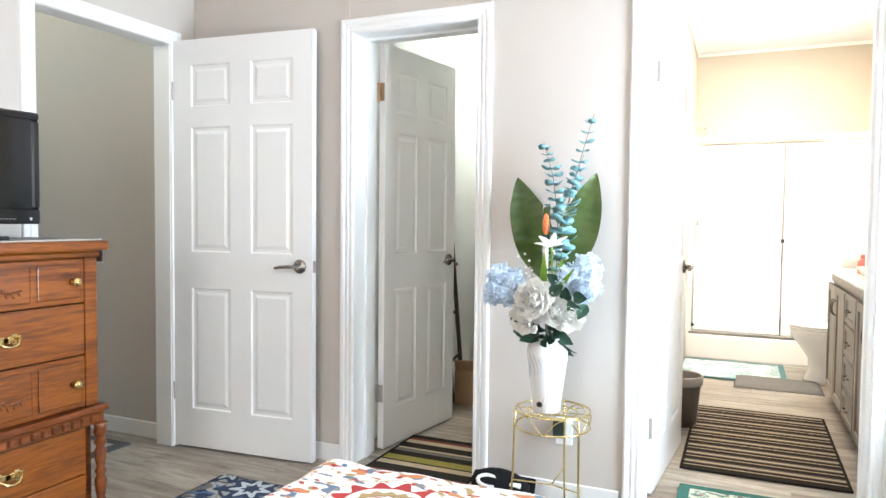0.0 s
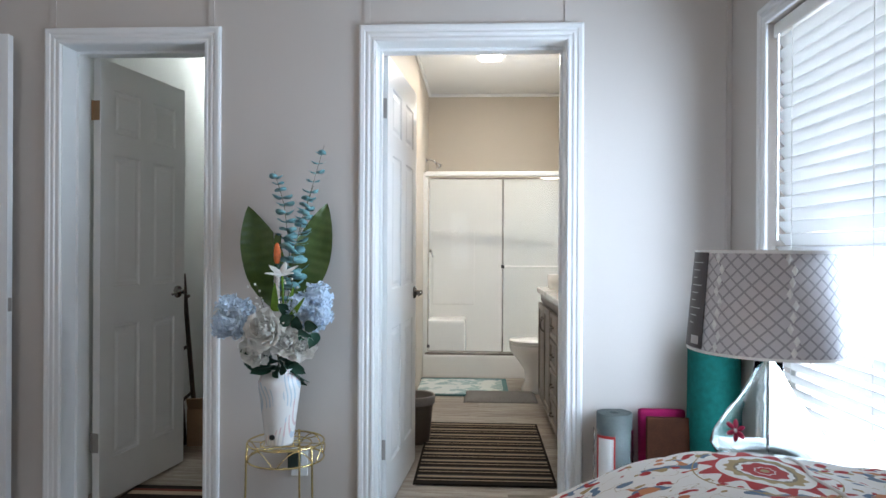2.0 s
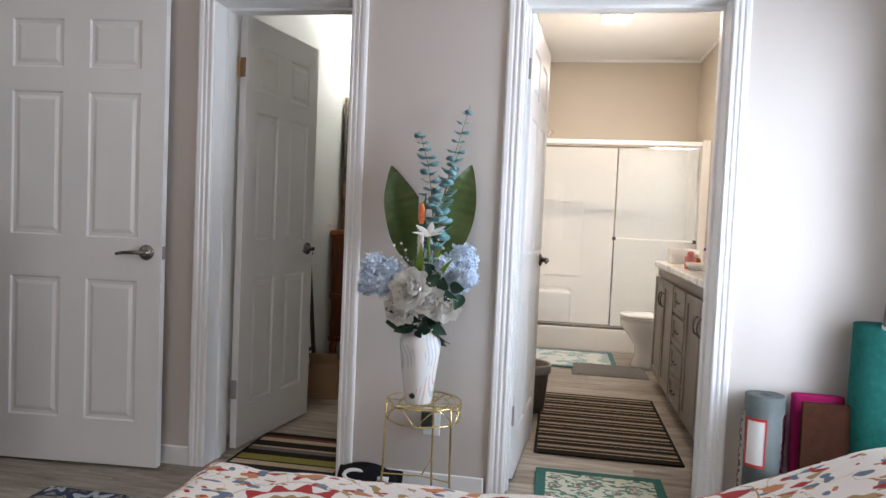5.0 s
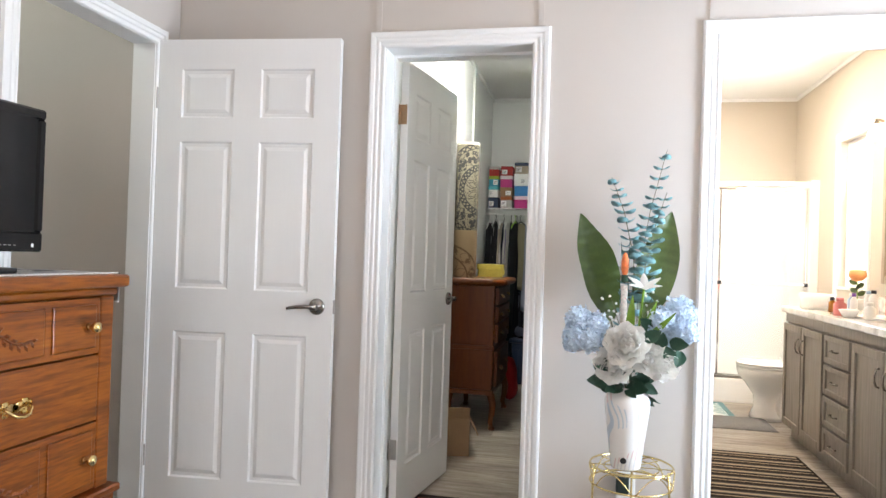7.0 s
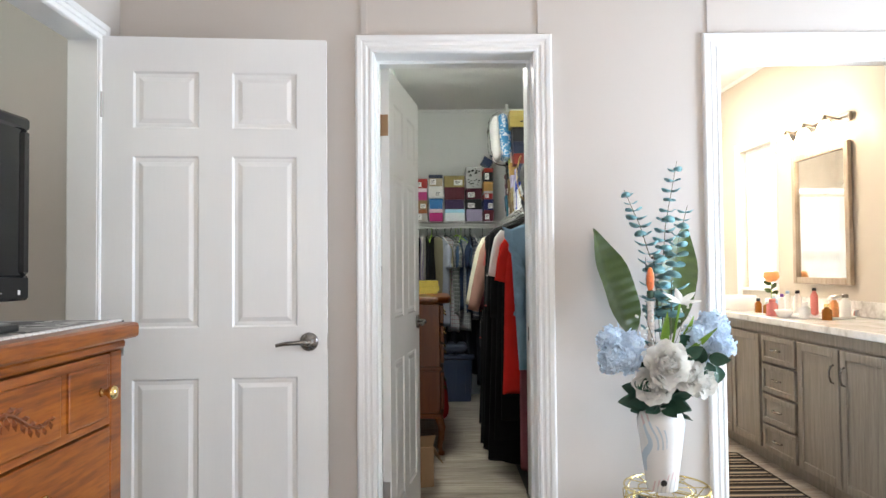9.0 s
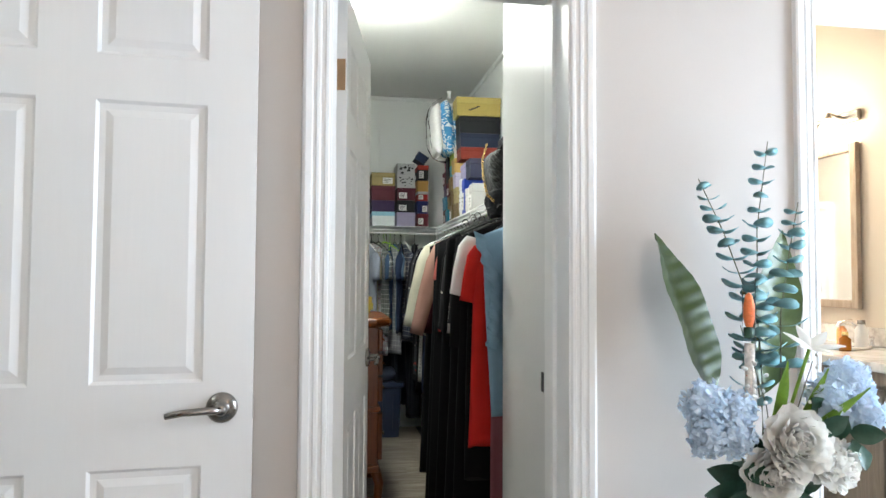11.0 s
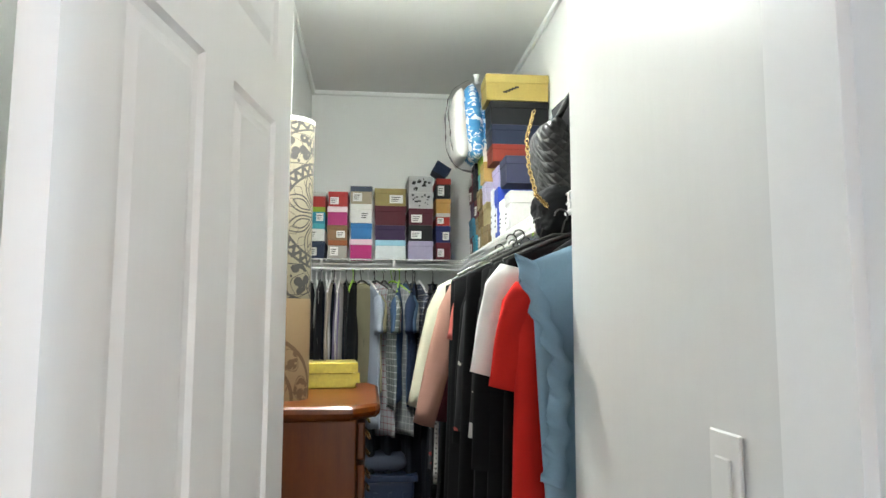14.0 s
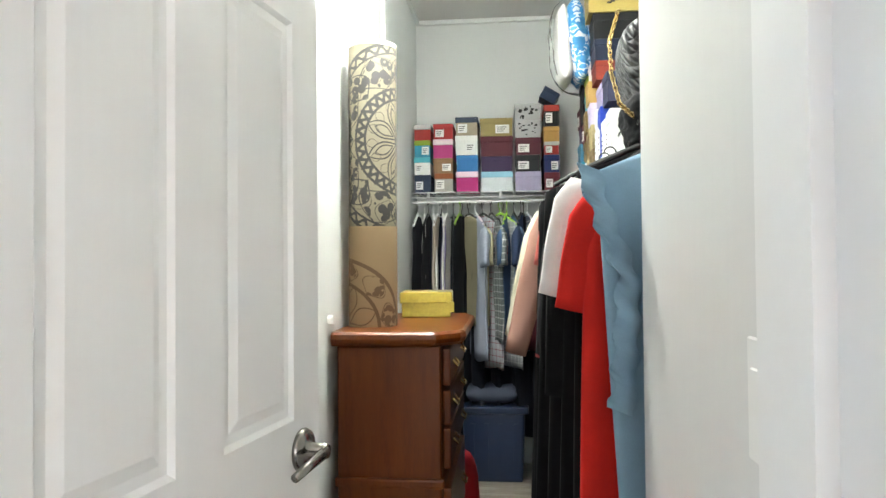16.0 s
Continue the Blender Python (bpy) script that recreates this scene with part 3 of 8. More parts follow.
RED, GOLD, SLATE, CREAMY = (0.42, 0.035, 0.035), (0.40, 0.29, 0.14), (0.13, 0.20, 0.29), (0.82, 0.81, 0.78)
M_QUILT = polar_mat("suzani_print_quilt", CREAMY, [
    (0.345, 0.352, 0, 0, GOLD), (0.0, 0.32, 0, 0, CREAMY), (0.0, 0.285, 12, 0.14, RED), (0.0, 0.235, 0, 0, CREAMY), (0.14, 0.19, 14, 0.06, GOLD), (0.0, 0.15, 0, 0, (0.24, 0.19, 0.12)), (0.0, 0.135, 14, 0.03, CREAMY), (0.0, 0.11, 8, 0.08, RED), (0.045, 0.051, 8, 0.08, CREAMY), (0.0, 0.022, 0, 0, GOLD)],
    None, scale=2.6, leaf=[(SLATE, 24, 0.645, 0.9, (0.3, 0, 0)), (GOLD, 18, 0.497, 0.503, (4.3, 2, 0)), (GOLD, 30, 0.67, 0.9, (4.3, 2, 0)), (RED, 31, 0.66, 0.9, (9.1, 5, 0)), ((0.55, 0.22, 0.10), 22, 0.67, 0.9, (2.2, 7, 0))], jitter=0.7)
M_LINEN = surface("white_linen", (0.78, 0.77, 0.75), 0.9, scale=30, vary=0.04, fine=500, bump=0.3)


def height_sheet(x0, x1, y0, y1, nx, ny, f, under):
    """A closed slab whose top follows f(x, y) and whose rim falls to under."""
    bm = bmesh.new()
    g = [[bm.verts.new((x0 + (x1 - x0) * i / nx, y0 + (y1 - y0) * j / ny, f(x0 + (x1 - x0) * i / nx, y0 + (y1 - y0) * j / ny))) for i in range(nx + 1)] for j in range(ny + 1)]
    for j in range(ny):
        for i in range(nx):
            bm.faces.new((g[j][i], g[j][i + 1], g[j + 1][i + 1], g[j + 1][i]))
    rim = [g[0][i] for i in range(nx + 1)] + [g[j][nx] for j in range(1, ny + 1)] + [g[ny][i] for i in range(nx - 1, -1, -1)] + [g[j][0] for j in range(ny - 1, 0, -1)]
    low = [bm.verts.new((v.co.x, v.co.y, under)) for v in rim]
    k = len(rim)
    for i in range(k):
        bm.faces.new((rim[i], rim[(i + 1) % k], low[(i + 1) % k], low[i]))
    bm.faces.new(low)
    return bm


BX0, BX1, BY0, BY1 = -0.98, 1.03, 1.42, 2.68


def quilt_top(x, y):
    e = min(x - BX0, (BX1 + 0.3) - x, y - BY0, BY1 - y)
    r = 0.11
    edge = 0.0 if e > r else (r - math.sqrt(max(0, r * r - (r - e) ** 2)))
    rise = min(1.0, max(0.0, (x + 0.12) / 0.62))
    rise = rise * rise * (3 - 2 * rise) * (0.195 - 0.05 * max(0.0, x - 0.55) / 0.45)
    ey = min(y - BY0, BY1 - y)
    rise *= min(1.0, max(0.0, ey / 0.16)) ** 0.6
    z = 0.607 + rise - edge * 2.4 - 0.006 * abs(math.sin(14 * (x + y))) ** 0.3 * abs(math.sin(14 * (x - y))) ** 0.3 * -1 + 0.010 * noise.noise((x * 3, y * 3, 0)) + 0.004 * noise.noise((x * 11, y * 11, 3))
    return z


bed = empty("bed", pose(0, 0, 0), "made bed with a red and blue suzani print quilt", "bed")
part("mattress", box(BX0 + 0.05, BX1, BY0 + 0.05, BY1 - 0.05, 0.26, 0.54, bevel=0.04, seg=2), M_LINEN, bed, "white mattress")
part("bed_base", box(BX0 + 0.06, BX1, BY0 + 0.06, BY1 - 0.06, 0.10, 0.256, bevel=0.01), M_LINEN, bed, "white box spring")
for x in (BX0 + 0.12, BX1 - 0.06):
    for y in (BY0 + 0.12, BY1 - 0.12):
        part("leg", box(x - 0.03, x + 0.03, y - 0.03, y + 0.03, 0, 0.10, bevel=0.004), M_BLACKMETAL, bed)
quilt = part("quilt", height_sheet(BX0, BX1 - 0.02, BY0, BY1, 150, 100, quilt_top, 0.30), M_QUILT, None, "", True)
for nm_, y_, r_ in (("binding", BY1 - 0.002, 0.006), ("binding", BY0 + 0.002, 0.006)):
    part(nm_, tube([(BX0 + 0.02 + (BX1 - BX0 - 0.06) * i / 60, y_, 0.302 + 0.004 * math.sin(i)) for i in range(61)], r_, 6), surface("slate_blue_binding", (0.20, 0.27, 0.33), 0.9, scale=60, vary=0.15), quilt, "slate blue bound edge")
for nm_, x_ in (("stitch_seam", 0.02), ("stitch_seam", 0.62)):
    part(nm_, tube([(x_ + 0.006 * math.sin(i * 0.9), BY0 + 0.06 + (BY1 - BY0 - 0.12) * i / 50, quilt_top(x_, BY0 + 0.06 + (BY1 - BY0 - 0.12) * i / 50) + 0.001) for i in range(51)], 0.0035, 6), M_LINEN, quilt, "raised stitched seam")
tagged(quilt, "quilted cotton bedspread with red, gold and slate blue suzani flowers", "bedding")


def pillow_mesh(w, d, h, nx=36, ny=28, seed=1.0):
    bm = bmesh.new()
    layers = []
    for s in (1, -1):
        g = []
        for j in range(ny + 1):
            row = []
            for i in range(nx + 1):
                u, v = 2 * i / nx - 1, 2 * j / ny - 1
                puff = max(0, (1 - u ** 4)) ** 0.5 * max(0, (1 - v ** 4)) ** 0.5
                px, py = w / 2 * u * (1 - 0.05 * (v * v)), d / 2 * v * (1 - 0.05 * (u * u))
                row.append(bm.verts.new((px, py, s * h / 2 * puff * (1 + 0.10 * noise.noise((u * 2, v * 2, seed * s))) + 0.004 * noise.noise((u * 7, v * 7, seed)))))
            g.append(row)
        layers.append(g)
        for j in range(ny):
            for i in range(nx):
                bm.faces.new((g[j][i], g[j][i + 1], g[j + 1][i + 1], g[j + 1][i]))
    bmesh.ops.remove_doubles(bm, verts=bm.verts[:], dist=0.0015)
    return bm


fold = part("sham_edge", height_sheet(0.40, 0.66, 2.684, 2.86, 16, 10, lambda x, y: 0.70 + 0.02 * math.sin(9 * x) - 0.3 * max(0, y - 2.72) + 0.008 * noise.noise((x * 20, y * 20, 2)), 0.60), M_LINEN, None, "", True)
tagged(fold, "folded white sheet beside the pillow", "bedding")

# nightstand and lamp
ns = empty("nightstand", pose(0.83, 3.08, 0), "white painted nightstand under the window", "nightstand")
part("tabletop", box(-0.075, 0.20, -0.10, 0.20, 0.605, 0.63, bevel=0.004), M_TRIM, ns)
part("body", box(-0.08, 0.18, -0.11, 0.18, 0.06, 0.604, bevel=0.003), M_TRIM, ns)
part("drawer", box(-0.095, -0.081, -0.10, 0.165, 0.38, 0.58, bevel=0.003), M_TRIM, ns)
part("drawer", box(-0.095, -0.081, -0.10, 0.165, 0.12, 0.36, bevel=0.003), M_TRIM, ns)
for z in (0.48, 0.24):
    part("knob", lathe([(0, 0), (0.008, 0), (0.008, 0.012), (0.014, 0.018), (0.012, 0.026), (0, 0.028)], 16, cap=False), M_NICKEL, ns, m=pose(-0.095, 0.03, z, 0, -90, 0))
for x in (-0.055, 0.15):
    for y in (-0.085, 0.15):
        part("leg", box(x - 0.02, x + 0.02, y - 0.02, y + 0.02, 0, 0.059), M_TRIM, ns)

LX, LY = 0.83, 3.10
lamp = empty("table_lamp", pose(LX, LY, 0.63), "clear glass gourd table lamp with a grey lattice drum shade", "lamp")
outer = [(0.100, 0.0), (0.132, 0.005), (0.146, 0.028), (0.136, 0.060), (0.104, 0.115), (0.066, 0.165), (0.040, 0.215), (0.033, 0.262)]
M_SMOKE = glass_mat("clear_lamp_glass", (0.93, 0.97, 0.96), 0.0, 1.22)
part("base", lathe(outer + [(r - 0.003, z + 0.001) for r, z in outer[::-1] if z > 0.002] + [(0.0, 0.008)], 40, cap=False), M_SMOKE, lamp, "clear blown glass body", True)
part("foot", lathe([(0, 0.0), (0.074, 0.0), (0.0745, -0.0005), (0.0, -0.0005)], 32, cap=False), M_SMOKE, lamp)
part("neck", lathe([(0.027, 0.262), (0.029, 0.264), (0.029, 0.278), (0.012, 0.282), (0.012, 0.32), (0.02, 0.322), (0.02, 0.36), (0.008, 0.365)], 24), M_BRASS, lamp, "brass lamp neck", True)
part("cord_rod", tube([(0, 0, 0.01), (0, 0, 0.262)], 0.005, 8), M_CHROME, lamp)
M_MAGENTA = surface("magenta_petal", (0.42, 0.02, 0.07), 0.6, scale=60, vary=0.3)
orn = part("flower_ornament", lathe([(0, -0.006), (0.007, -0.003), (0.007, 0.003), (0, 0.006)], 10, cap=False), M_LINEN, lamp, "red and white flower ornament", m=pose(-0.108, -0.068, 0.085, 90, 0, -58))
for k in range(6):
    part("petal", lathe([(0.0, 0.0), (0.006, 0.008), (0.011, 0.028), (0.008, 0.044), (0.0, 0.052)], 8, cap=False, sx=1.0), M_MAGENTA, orn, smooth=True, m=Matrix.Diagonal((0.6, 0.6, 0.6, 1)) @ pose(0, 0, 0, 0, 0, 60 * k) @ pose(0, 0, 0, -82, 0, 0))
M_SHADE = None
m_, n_, l_, p_ = nodes_of("lattice_shade_fabric")
tc_ = n_.new("ShaderNodeTexCoord")
sp_ = n_.new("ShaderNodeSeparateXYZ")
l_.new(tc_.outputs["Object"], sp_.inputs[0])


def mnode(nn, ll, op, a, b=None, c=None):
    q = nn.new("ShaderNodeMath")
    q.operation = op
    for i, v in enumerate((a, b, c)):
        if v is None:
            continue
        if isinstance(v, (int, float)):
            q.inputs[i].default_value = v
        else:
            ll.new(v, q.inputs[i])
    return q.outputs[0]


ang_ = mnode(n_, l_, "MULTIPLY", mnode(n_, l_, "ARCTAN2", sp_.outputs[1], sp_.outputs[0]), 0.19)
lines_ = None
for sgn in (1, -1):
    s_ = mnode(n_, l_, "MULTIPLY_ADD", sp_.outputs[2], sgn * 1.0, ang_)
    f_ = mnode(n_, l_, "ABSOLUTE", mnode(n_, l_, "SUBTRACT", mnode(n_, l_, "FRACT", mnode(n_, l_, "MULTIPLY", s_, 28.0)), 0.5))
    g_ = mnode(n_, l_, "LESS_THAN", f_, 0.09)
    lines_ = g_ if lines_ is None else mnode(n_, l_, "MAXIMUM", lines_, g_)
mx_ = n_.new("ShaderNodeMix")
mx_.data_type = "RGBA"
l_.new(lines_, mx_.inputs[0])
mx_.inputs[6].default_value, mx_.inputs[7].default_value = (0.62, 0.60, 0.62, 1), (0.36, 0.35, 0.37, 1)
l_.new(mx_.outputs[2], p_.inputs["Base Color"])
p_.inputs["Roughness"].default_value = 0.45
p_.inputs["Subsurface Weight"].default_value = 0.0
M_SHADE = m_
rb, rt, zb, zt = 0.206, 0.184, 0.285, 0.548
part("shade", lathe([(rb, zb), (rt, zt), (rt - 0.003, zt), (rb - 0.003, zb), (rb, zb)], 56, cap=False), M_SHADE, lamp, "grey drum shade with white lattice still in its plastic wrap", True)
part("shade_trim", lathe([(rt + 0.001, zt - 0.006), (rt + 0.002, zt + 0.002), (rt - 0.005, zt + 0.002), (rt - 0.005, zt - 0.006), (rt + 0.001, zt - 0.006)], 48, cap=False), M_WHITE, lamp)
part("shade_trim", lathe([(rb + 0.001, zb - 0.002), (rb + 0.001, zb + 0.005), (rb - 0.005, zb + 0.005), (rb - 0.005, zb - 0.002), (rb + 0.001, zb - 0.002)], 48, cap=False), M_WHITE, lamp)


def curved_patch(a0, a1, r0, r1, z0, z1, n=8, t=0.0015):
    bm = bmesh.new()
    rows = []
    for i in range(n + 1):
        a = radians(a0 + (a1 - a0) * i / n)
        rows.append([bm.verts.new((math.cos(a) * r, math.sin(a) * r, z)) for r, z in ((r0, z0), (r1, z1), (r1 + t, z1), (r0 + t, z0))])
    for a, b in zip(rows, rows[1:]):
        for i in range(4):
            bm.faces.new((a[i], a[(i + 1) % 4], b[(i + 1) % 4], b[i]))
    bm.faces.new(rows[0])
    bm.faces.new(rows[-1])
    return bm


M_TAG = surface("brown_card_label", (0.07, 0.055, 0.055), 0.5, scale=40, vary=0.2)
part("label", curved_patch(165, 198, rb + 0.001, rt + 0.001, zb + 0.008, zt - 0.004), M_TAG, lamp, "dark brown card label on the shade")
M_BARS = surface("pale_print", (0.5, 0.48, 0.47), 0.6)
for i in range(9):
    z = zt - 0.03 - i * 0.020
    rr = rt + (zt - z) / (zt - zb) * (rb - rt) + 0.0028
    part("print_bar", curved_patch(176, 192 - (i % 3) * 4, rr, rr, z - 0.0022, z, 4, 0.0005), M_BARS, lamp)
zl = zb + 0.018
part("print_bar", curved_patch(183, 194, rb + 0.002, rb + 0.0005, zl, zl + 0.022, 4, 0.0006), M_BARS, lamp)
M_CELLO = glass_mat("clear_plastic_wrap", (1, 1, 1), 0.08, 1.06)
for a in (-149, -97):
    bm = bmesh.new()
    for k in range(9):
        z = zb + 0.02 + k * 0.028
        rr = rt + (zt - z) / (zt - zb) * (rb - rt) + 0.002
        aa = radians(a + 2.2 * math.sin(k * 2.1))
        c = Vector((math.cos(aa) * rr, math.sin(aa) * rr, z))
        tdir = Vector((-math.sin(aa), math.cos(aa), 0))
        o = Vector((math.cos(aa), math.sin(aa), 0))
        vs = [bm.verts.new(c + q) for q in (-0.008 * tdir, Vector((0, 0, 0.014)), 0.008 * tdir, Vector((0, 0, -0.014)))]
        tip = bm.verts.new(c + 0.005 * o)
        for i in range(4):
            bm.faces.new((vs[i], vs[(i + 1) % 4], tip))
        bm.faces.new(vs)
    part("wrap_seam", bm, M_WHITE, lamp, "crinkled clear wrap seam")

# bedroom window with venetian blind
win = empty("window_1", pose(1.06, 3.285, 0.45), "white framed window with a closed white venetian blind", "window", "", "structure")
W2, WH = 0.385, 1.52
for y0, y1, z0, z1 in ((-W2, -W2 + 0.045, 0, WH), (W2 - 0.045, W2, 0, WH), (-W2 + 0.045, W2 - 0.045, 0, 0.045), (-W2 + 0.045, W2 - 0.045, WH - 0.045, WH), (-W2 + 0.045, W2 - 0.045, 0.73, 0.77)):
    part("window_frame", box(0.08, 0.13, y0, y1, z0, z1, bevel=0.003), M_TRIM, win)
pane = part("pane", box(0.10, 0.106, -W2 + 0.04, W2 - 0.04, 0.04, WH - 0.04), M_CLEAR, win)
pane.visible_shadow = False
for b in casing_bm(-W2, W2, WH, -0.07):
    part("casing", b, M_TRIM, win, m=pose(0, 0, 0, 0, 0, -90))
part("window_sill", box(-0.03, 0.08, -W2 - 0.05, W2 + 0.05, -0.025, -0.001, bevel=0.004), M_TRIM, win)
M_SLAT = surface("white_blind_slat", (0.85, 0.85, 0.85), 0.4, scale=10, vary=0.02)
_sn, _sl = M_SLAT.node_tree.nodes, M_SLAT.node_tree.links
_tr = _sn.new("ShaderNodeBsdfTranslucent")
_tr.inputs[0].default_value = (0.9, 0.93, 0.95, 1)
_ms = _sn.new("ShaderNodeMixShader")
_ms.inputs[0].default_value = 0.5
_sl.new(_sn["Principled BSDF"].outputs[0], _ms.inputs[1])
_sl.new(_tr.outputs[0], _ms.inputs[2])
_sl.new(_ms.outputs[0], _sn["Material Output"].inputs[0])
M_SKYCARD = glow_mat("bright_daylight", (0.88, 0.95, 1.0), 3.0)


def blind(parent_m, half, top, bottom, name, axis_label):
    e = empty(name, parent_m, "white venetian blind with flat slats, lowered and half tilted", "window blind")
    part("head_rail", box(-0.055, 0.0, -half, half, top - 0.05, top, bevel=0.004), M_WHITE, e)
    z = top - 0.075
    me = None
    while z > bottom + 0.03:
        if me is None:
            me = mesh_of(box(-0.025, 0.025, -half + 0.006, half - 0.006, -0.0014, 0.0014), "slat", M_SLAT)
        o = new("slat", me)
        o.parent = e
        o.matrix_basis = pose(-0.028, 0, z, 0, 47, 0)
        z -= 0.042
    part("bottom_rail", box(-0.05, -0.005, -half + 0.006, half - 0.006, bottom, bottom + 0.02, bevel=0.003), M_WHITE, e)
    for y in (-half * 0.62, half * 0.62):
        part("cord", tube([(-0.054, y, top - 0.05), (-0.054, y, bottom + 0.02)], 0.0012, 6), M_WHITE, e)
    part("wand", tube([(-0.062, half - 0.06, top - 0.05), (-0.064, half - 0.06, top - 0.75)], 0.004, 8), M_WHITE, e, "thin tilt wand")
    return e


blind(pose(1.128, 3.285, 0.45), W2 - 0.01, WH - 0.006, 0.01, "window_blind", "")
# assumed window, out of view, standing in front of the south fill lamp
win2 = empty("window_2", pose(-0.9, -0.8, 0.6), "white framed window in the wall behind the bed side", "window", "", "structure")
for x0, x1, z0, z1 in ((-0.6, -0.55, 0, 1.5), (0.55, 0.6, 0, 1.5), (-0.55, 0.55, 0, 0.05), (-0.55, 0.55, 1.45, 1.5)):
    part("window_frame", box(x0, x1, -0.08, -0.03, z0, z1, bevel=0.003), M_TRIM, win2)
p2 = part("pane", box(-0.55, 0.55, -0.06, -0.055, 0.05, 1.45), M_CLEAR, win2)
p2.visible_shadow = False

sky = part("backdrop", box(1.75, 1.76, 1.6, 9.0, -0.2, 3.4), M_SKYCARD, None, "bright hazy daylight outside the windows")
tagged(sky, kind="structure")

# rolled mats in the corner
def spiral_roll(r, h, turns, t, n=28):
    """A rolled mat: a sheet of thickness t wound into a roll."""
    bm = bmesh.new()
    steps = int(n * turns)
    rows = []
    for i in range(steps + 1):
        a = 2 * math.pi * i / n
        rr = r - t * 1.08 * (turns - i / n) 
        rr = max(rr, 0.006)
        rows.append([bm.verts.new(((rr - q) * math.cos(a), (rr - q) * math.sin(a), z)) for q, z in ((0, 0), (0, h), (t, h), (t, 0))])
    for a, b in zip(rows, rows[1:]):
        for i in range(4):
            bm.faces.new((a[i], a[(i + 1) % 4], b[(i + 1) % 4], b[i]))
    bm.faces.new(rows[0])
    bm.faces.new(rows[-1])
    return bm


M_GREYMAT = surface("grey_green_foam", (0.085, 0.105, 0.10), 0.6, scale=60, vary=0.15, fine=300, bump=0.5)
M_TEAL = surface("teal_pile_carpet", (0.008, 0.115, 0.098), 0.95, scale=45, vary=0.25, fine=260, bump=0.9, depth=0.004)
M_PINK = surface("magenta_pile", (0.27, 0.010, 0.075), 0.9, scale=60, vary=0.15, fine=300, bump=0.6)
M_BROWN = surface("brown_leather_board", (0.050, 0.017, 0.008), 0.85, scale=25, vary=0.35, fine=200, bump=0.3)
rg = empty("rolled_mat", pose(0.585, 3.93, 0), "grey green rolled liner mat in clear wrap with a label", "rolled mat")
part("roll", spiral_roll(0.074, 0.545, 4.2, 0.011), M_GREYMAT, rg, "", True)
wrap = lathe([(0.0765 + 0.0025 * math.sin(i * 2.3) * (i % 2), 0.02 + i * 0.012) for i in range(40)], 30, cap=False)
part("wrap", wrap, M_CELLO, rg, "clear plastic wrap")
part("label", curved_patch(215, 262, 0.081, 0.081, 0.30, 0.46), M_WHITE, rg, "white paper label with a red border")
M_REDP = surface("red_print", (0.5, 0.03, 0.03), 0.6)
for a0, a1, z0, z1 in ((213, 217, 0.29, 0.47), (260, 264, 0.29, 0.47), (217, 260, 0.46, 0.47), (217, 260, 0.29, 0.30)):
    part("label_border", curved_patch(a0, a1, 0.0826, 0.0826, z0, z1, 4), M_REDP, rg)
gr = part("rolled_carpet", spiral_roll(0.105, 0.83, 4, 0.017, 36), M_TEAL, None, "", True, m=pose(0.945, 3.895, 0.004, 0.5, 0, 60))
tagged(gr, "teal green rolled carpet standing on end in the corner", "rolled carpet")
pk = part("folded_mat", box(-0.09, 0.09, -0.022, 0.022, 0, 0.555, bevel=0.015, seg=2), M_PINK, None, "", True, m=pose(0.775, 3.925, 0.002, -3, 0, 0))
tagged(pk, "magenta bath mat folded and stood against the wall", "bath mat")
bn = part("folded_board", box(-0.10, 0.10, -0.008, 0.008, 0, 0.54, bevel=0.003), M_BROWN, None, "", False, m=pose(0.790, 3.845, 0.002, -4, 1, 0))
tagged(bn, "mottled brown board stood against the magenta mat", "board")

# outlet behind the plant stand
ol = empty("wall_outlet", pose(-0.675, NW, 0.30), "white duplex wall outlet", "outlet")
part("plate", box(-0.035, 0.035, -0.006, -0.0005, -0.057, 0.057, bevel=0.002), M_WHITE, ol)
for z in (0.02, -0.02):
    part("socket", box(-0.016, 0.016, -0.008, -0.0062, z - 0.014, z + 0.014, bevel=0.001), M_WHITE, ol)
pa = part("power_adapter", box(-0.024, 0.024, -0.048, -0.009, -0.03, 0.035, bevel=0.006, seg=2), surface("dark_green_plastic", (0.02, 0.035, 0.03), 0.35), None, "", m=pose(-0.690, NW, 0.315))
tagged(pa, "dark plug in power adapter on the outlet", "power adapter")

# plant stand
SX, SY = -0.672, 3.80
st = empty("plant_stand", pose(SX, SY, 0), "round gold wire plant stand", "plant stand")
M_GOLDWIRE = surface("gold_wire", (0.80, 0.64, 0.30), 0.22, 1.0, scale=40, vary=0.08)
ZS = 0.445
for z in (ZS, ZS - 0.062):
    part("ring", tube(circle_pts(0, 0, z, 0.143, 40), 0.0035, 8, True), M_GOLDWIRE, st, smooth=True)
part("shelf_ring", tube(circle_pts(0, 0, ZS - 0.008, 0.095, 32), 0.0025, 8, True), M_GOLDWIRE, st, smooth=True)
for k in range(4):
    a = radians(45 * k)
    part("spoke", tube([(0.142 * math.cos(a), 0.142 * math.sin(a), ZS - 0.006), (-0.142 * math.cos(a), -0.142 * math.sin(a), ZS - 0.006)], 0.002, 6), M_GOLDWIRE, st)
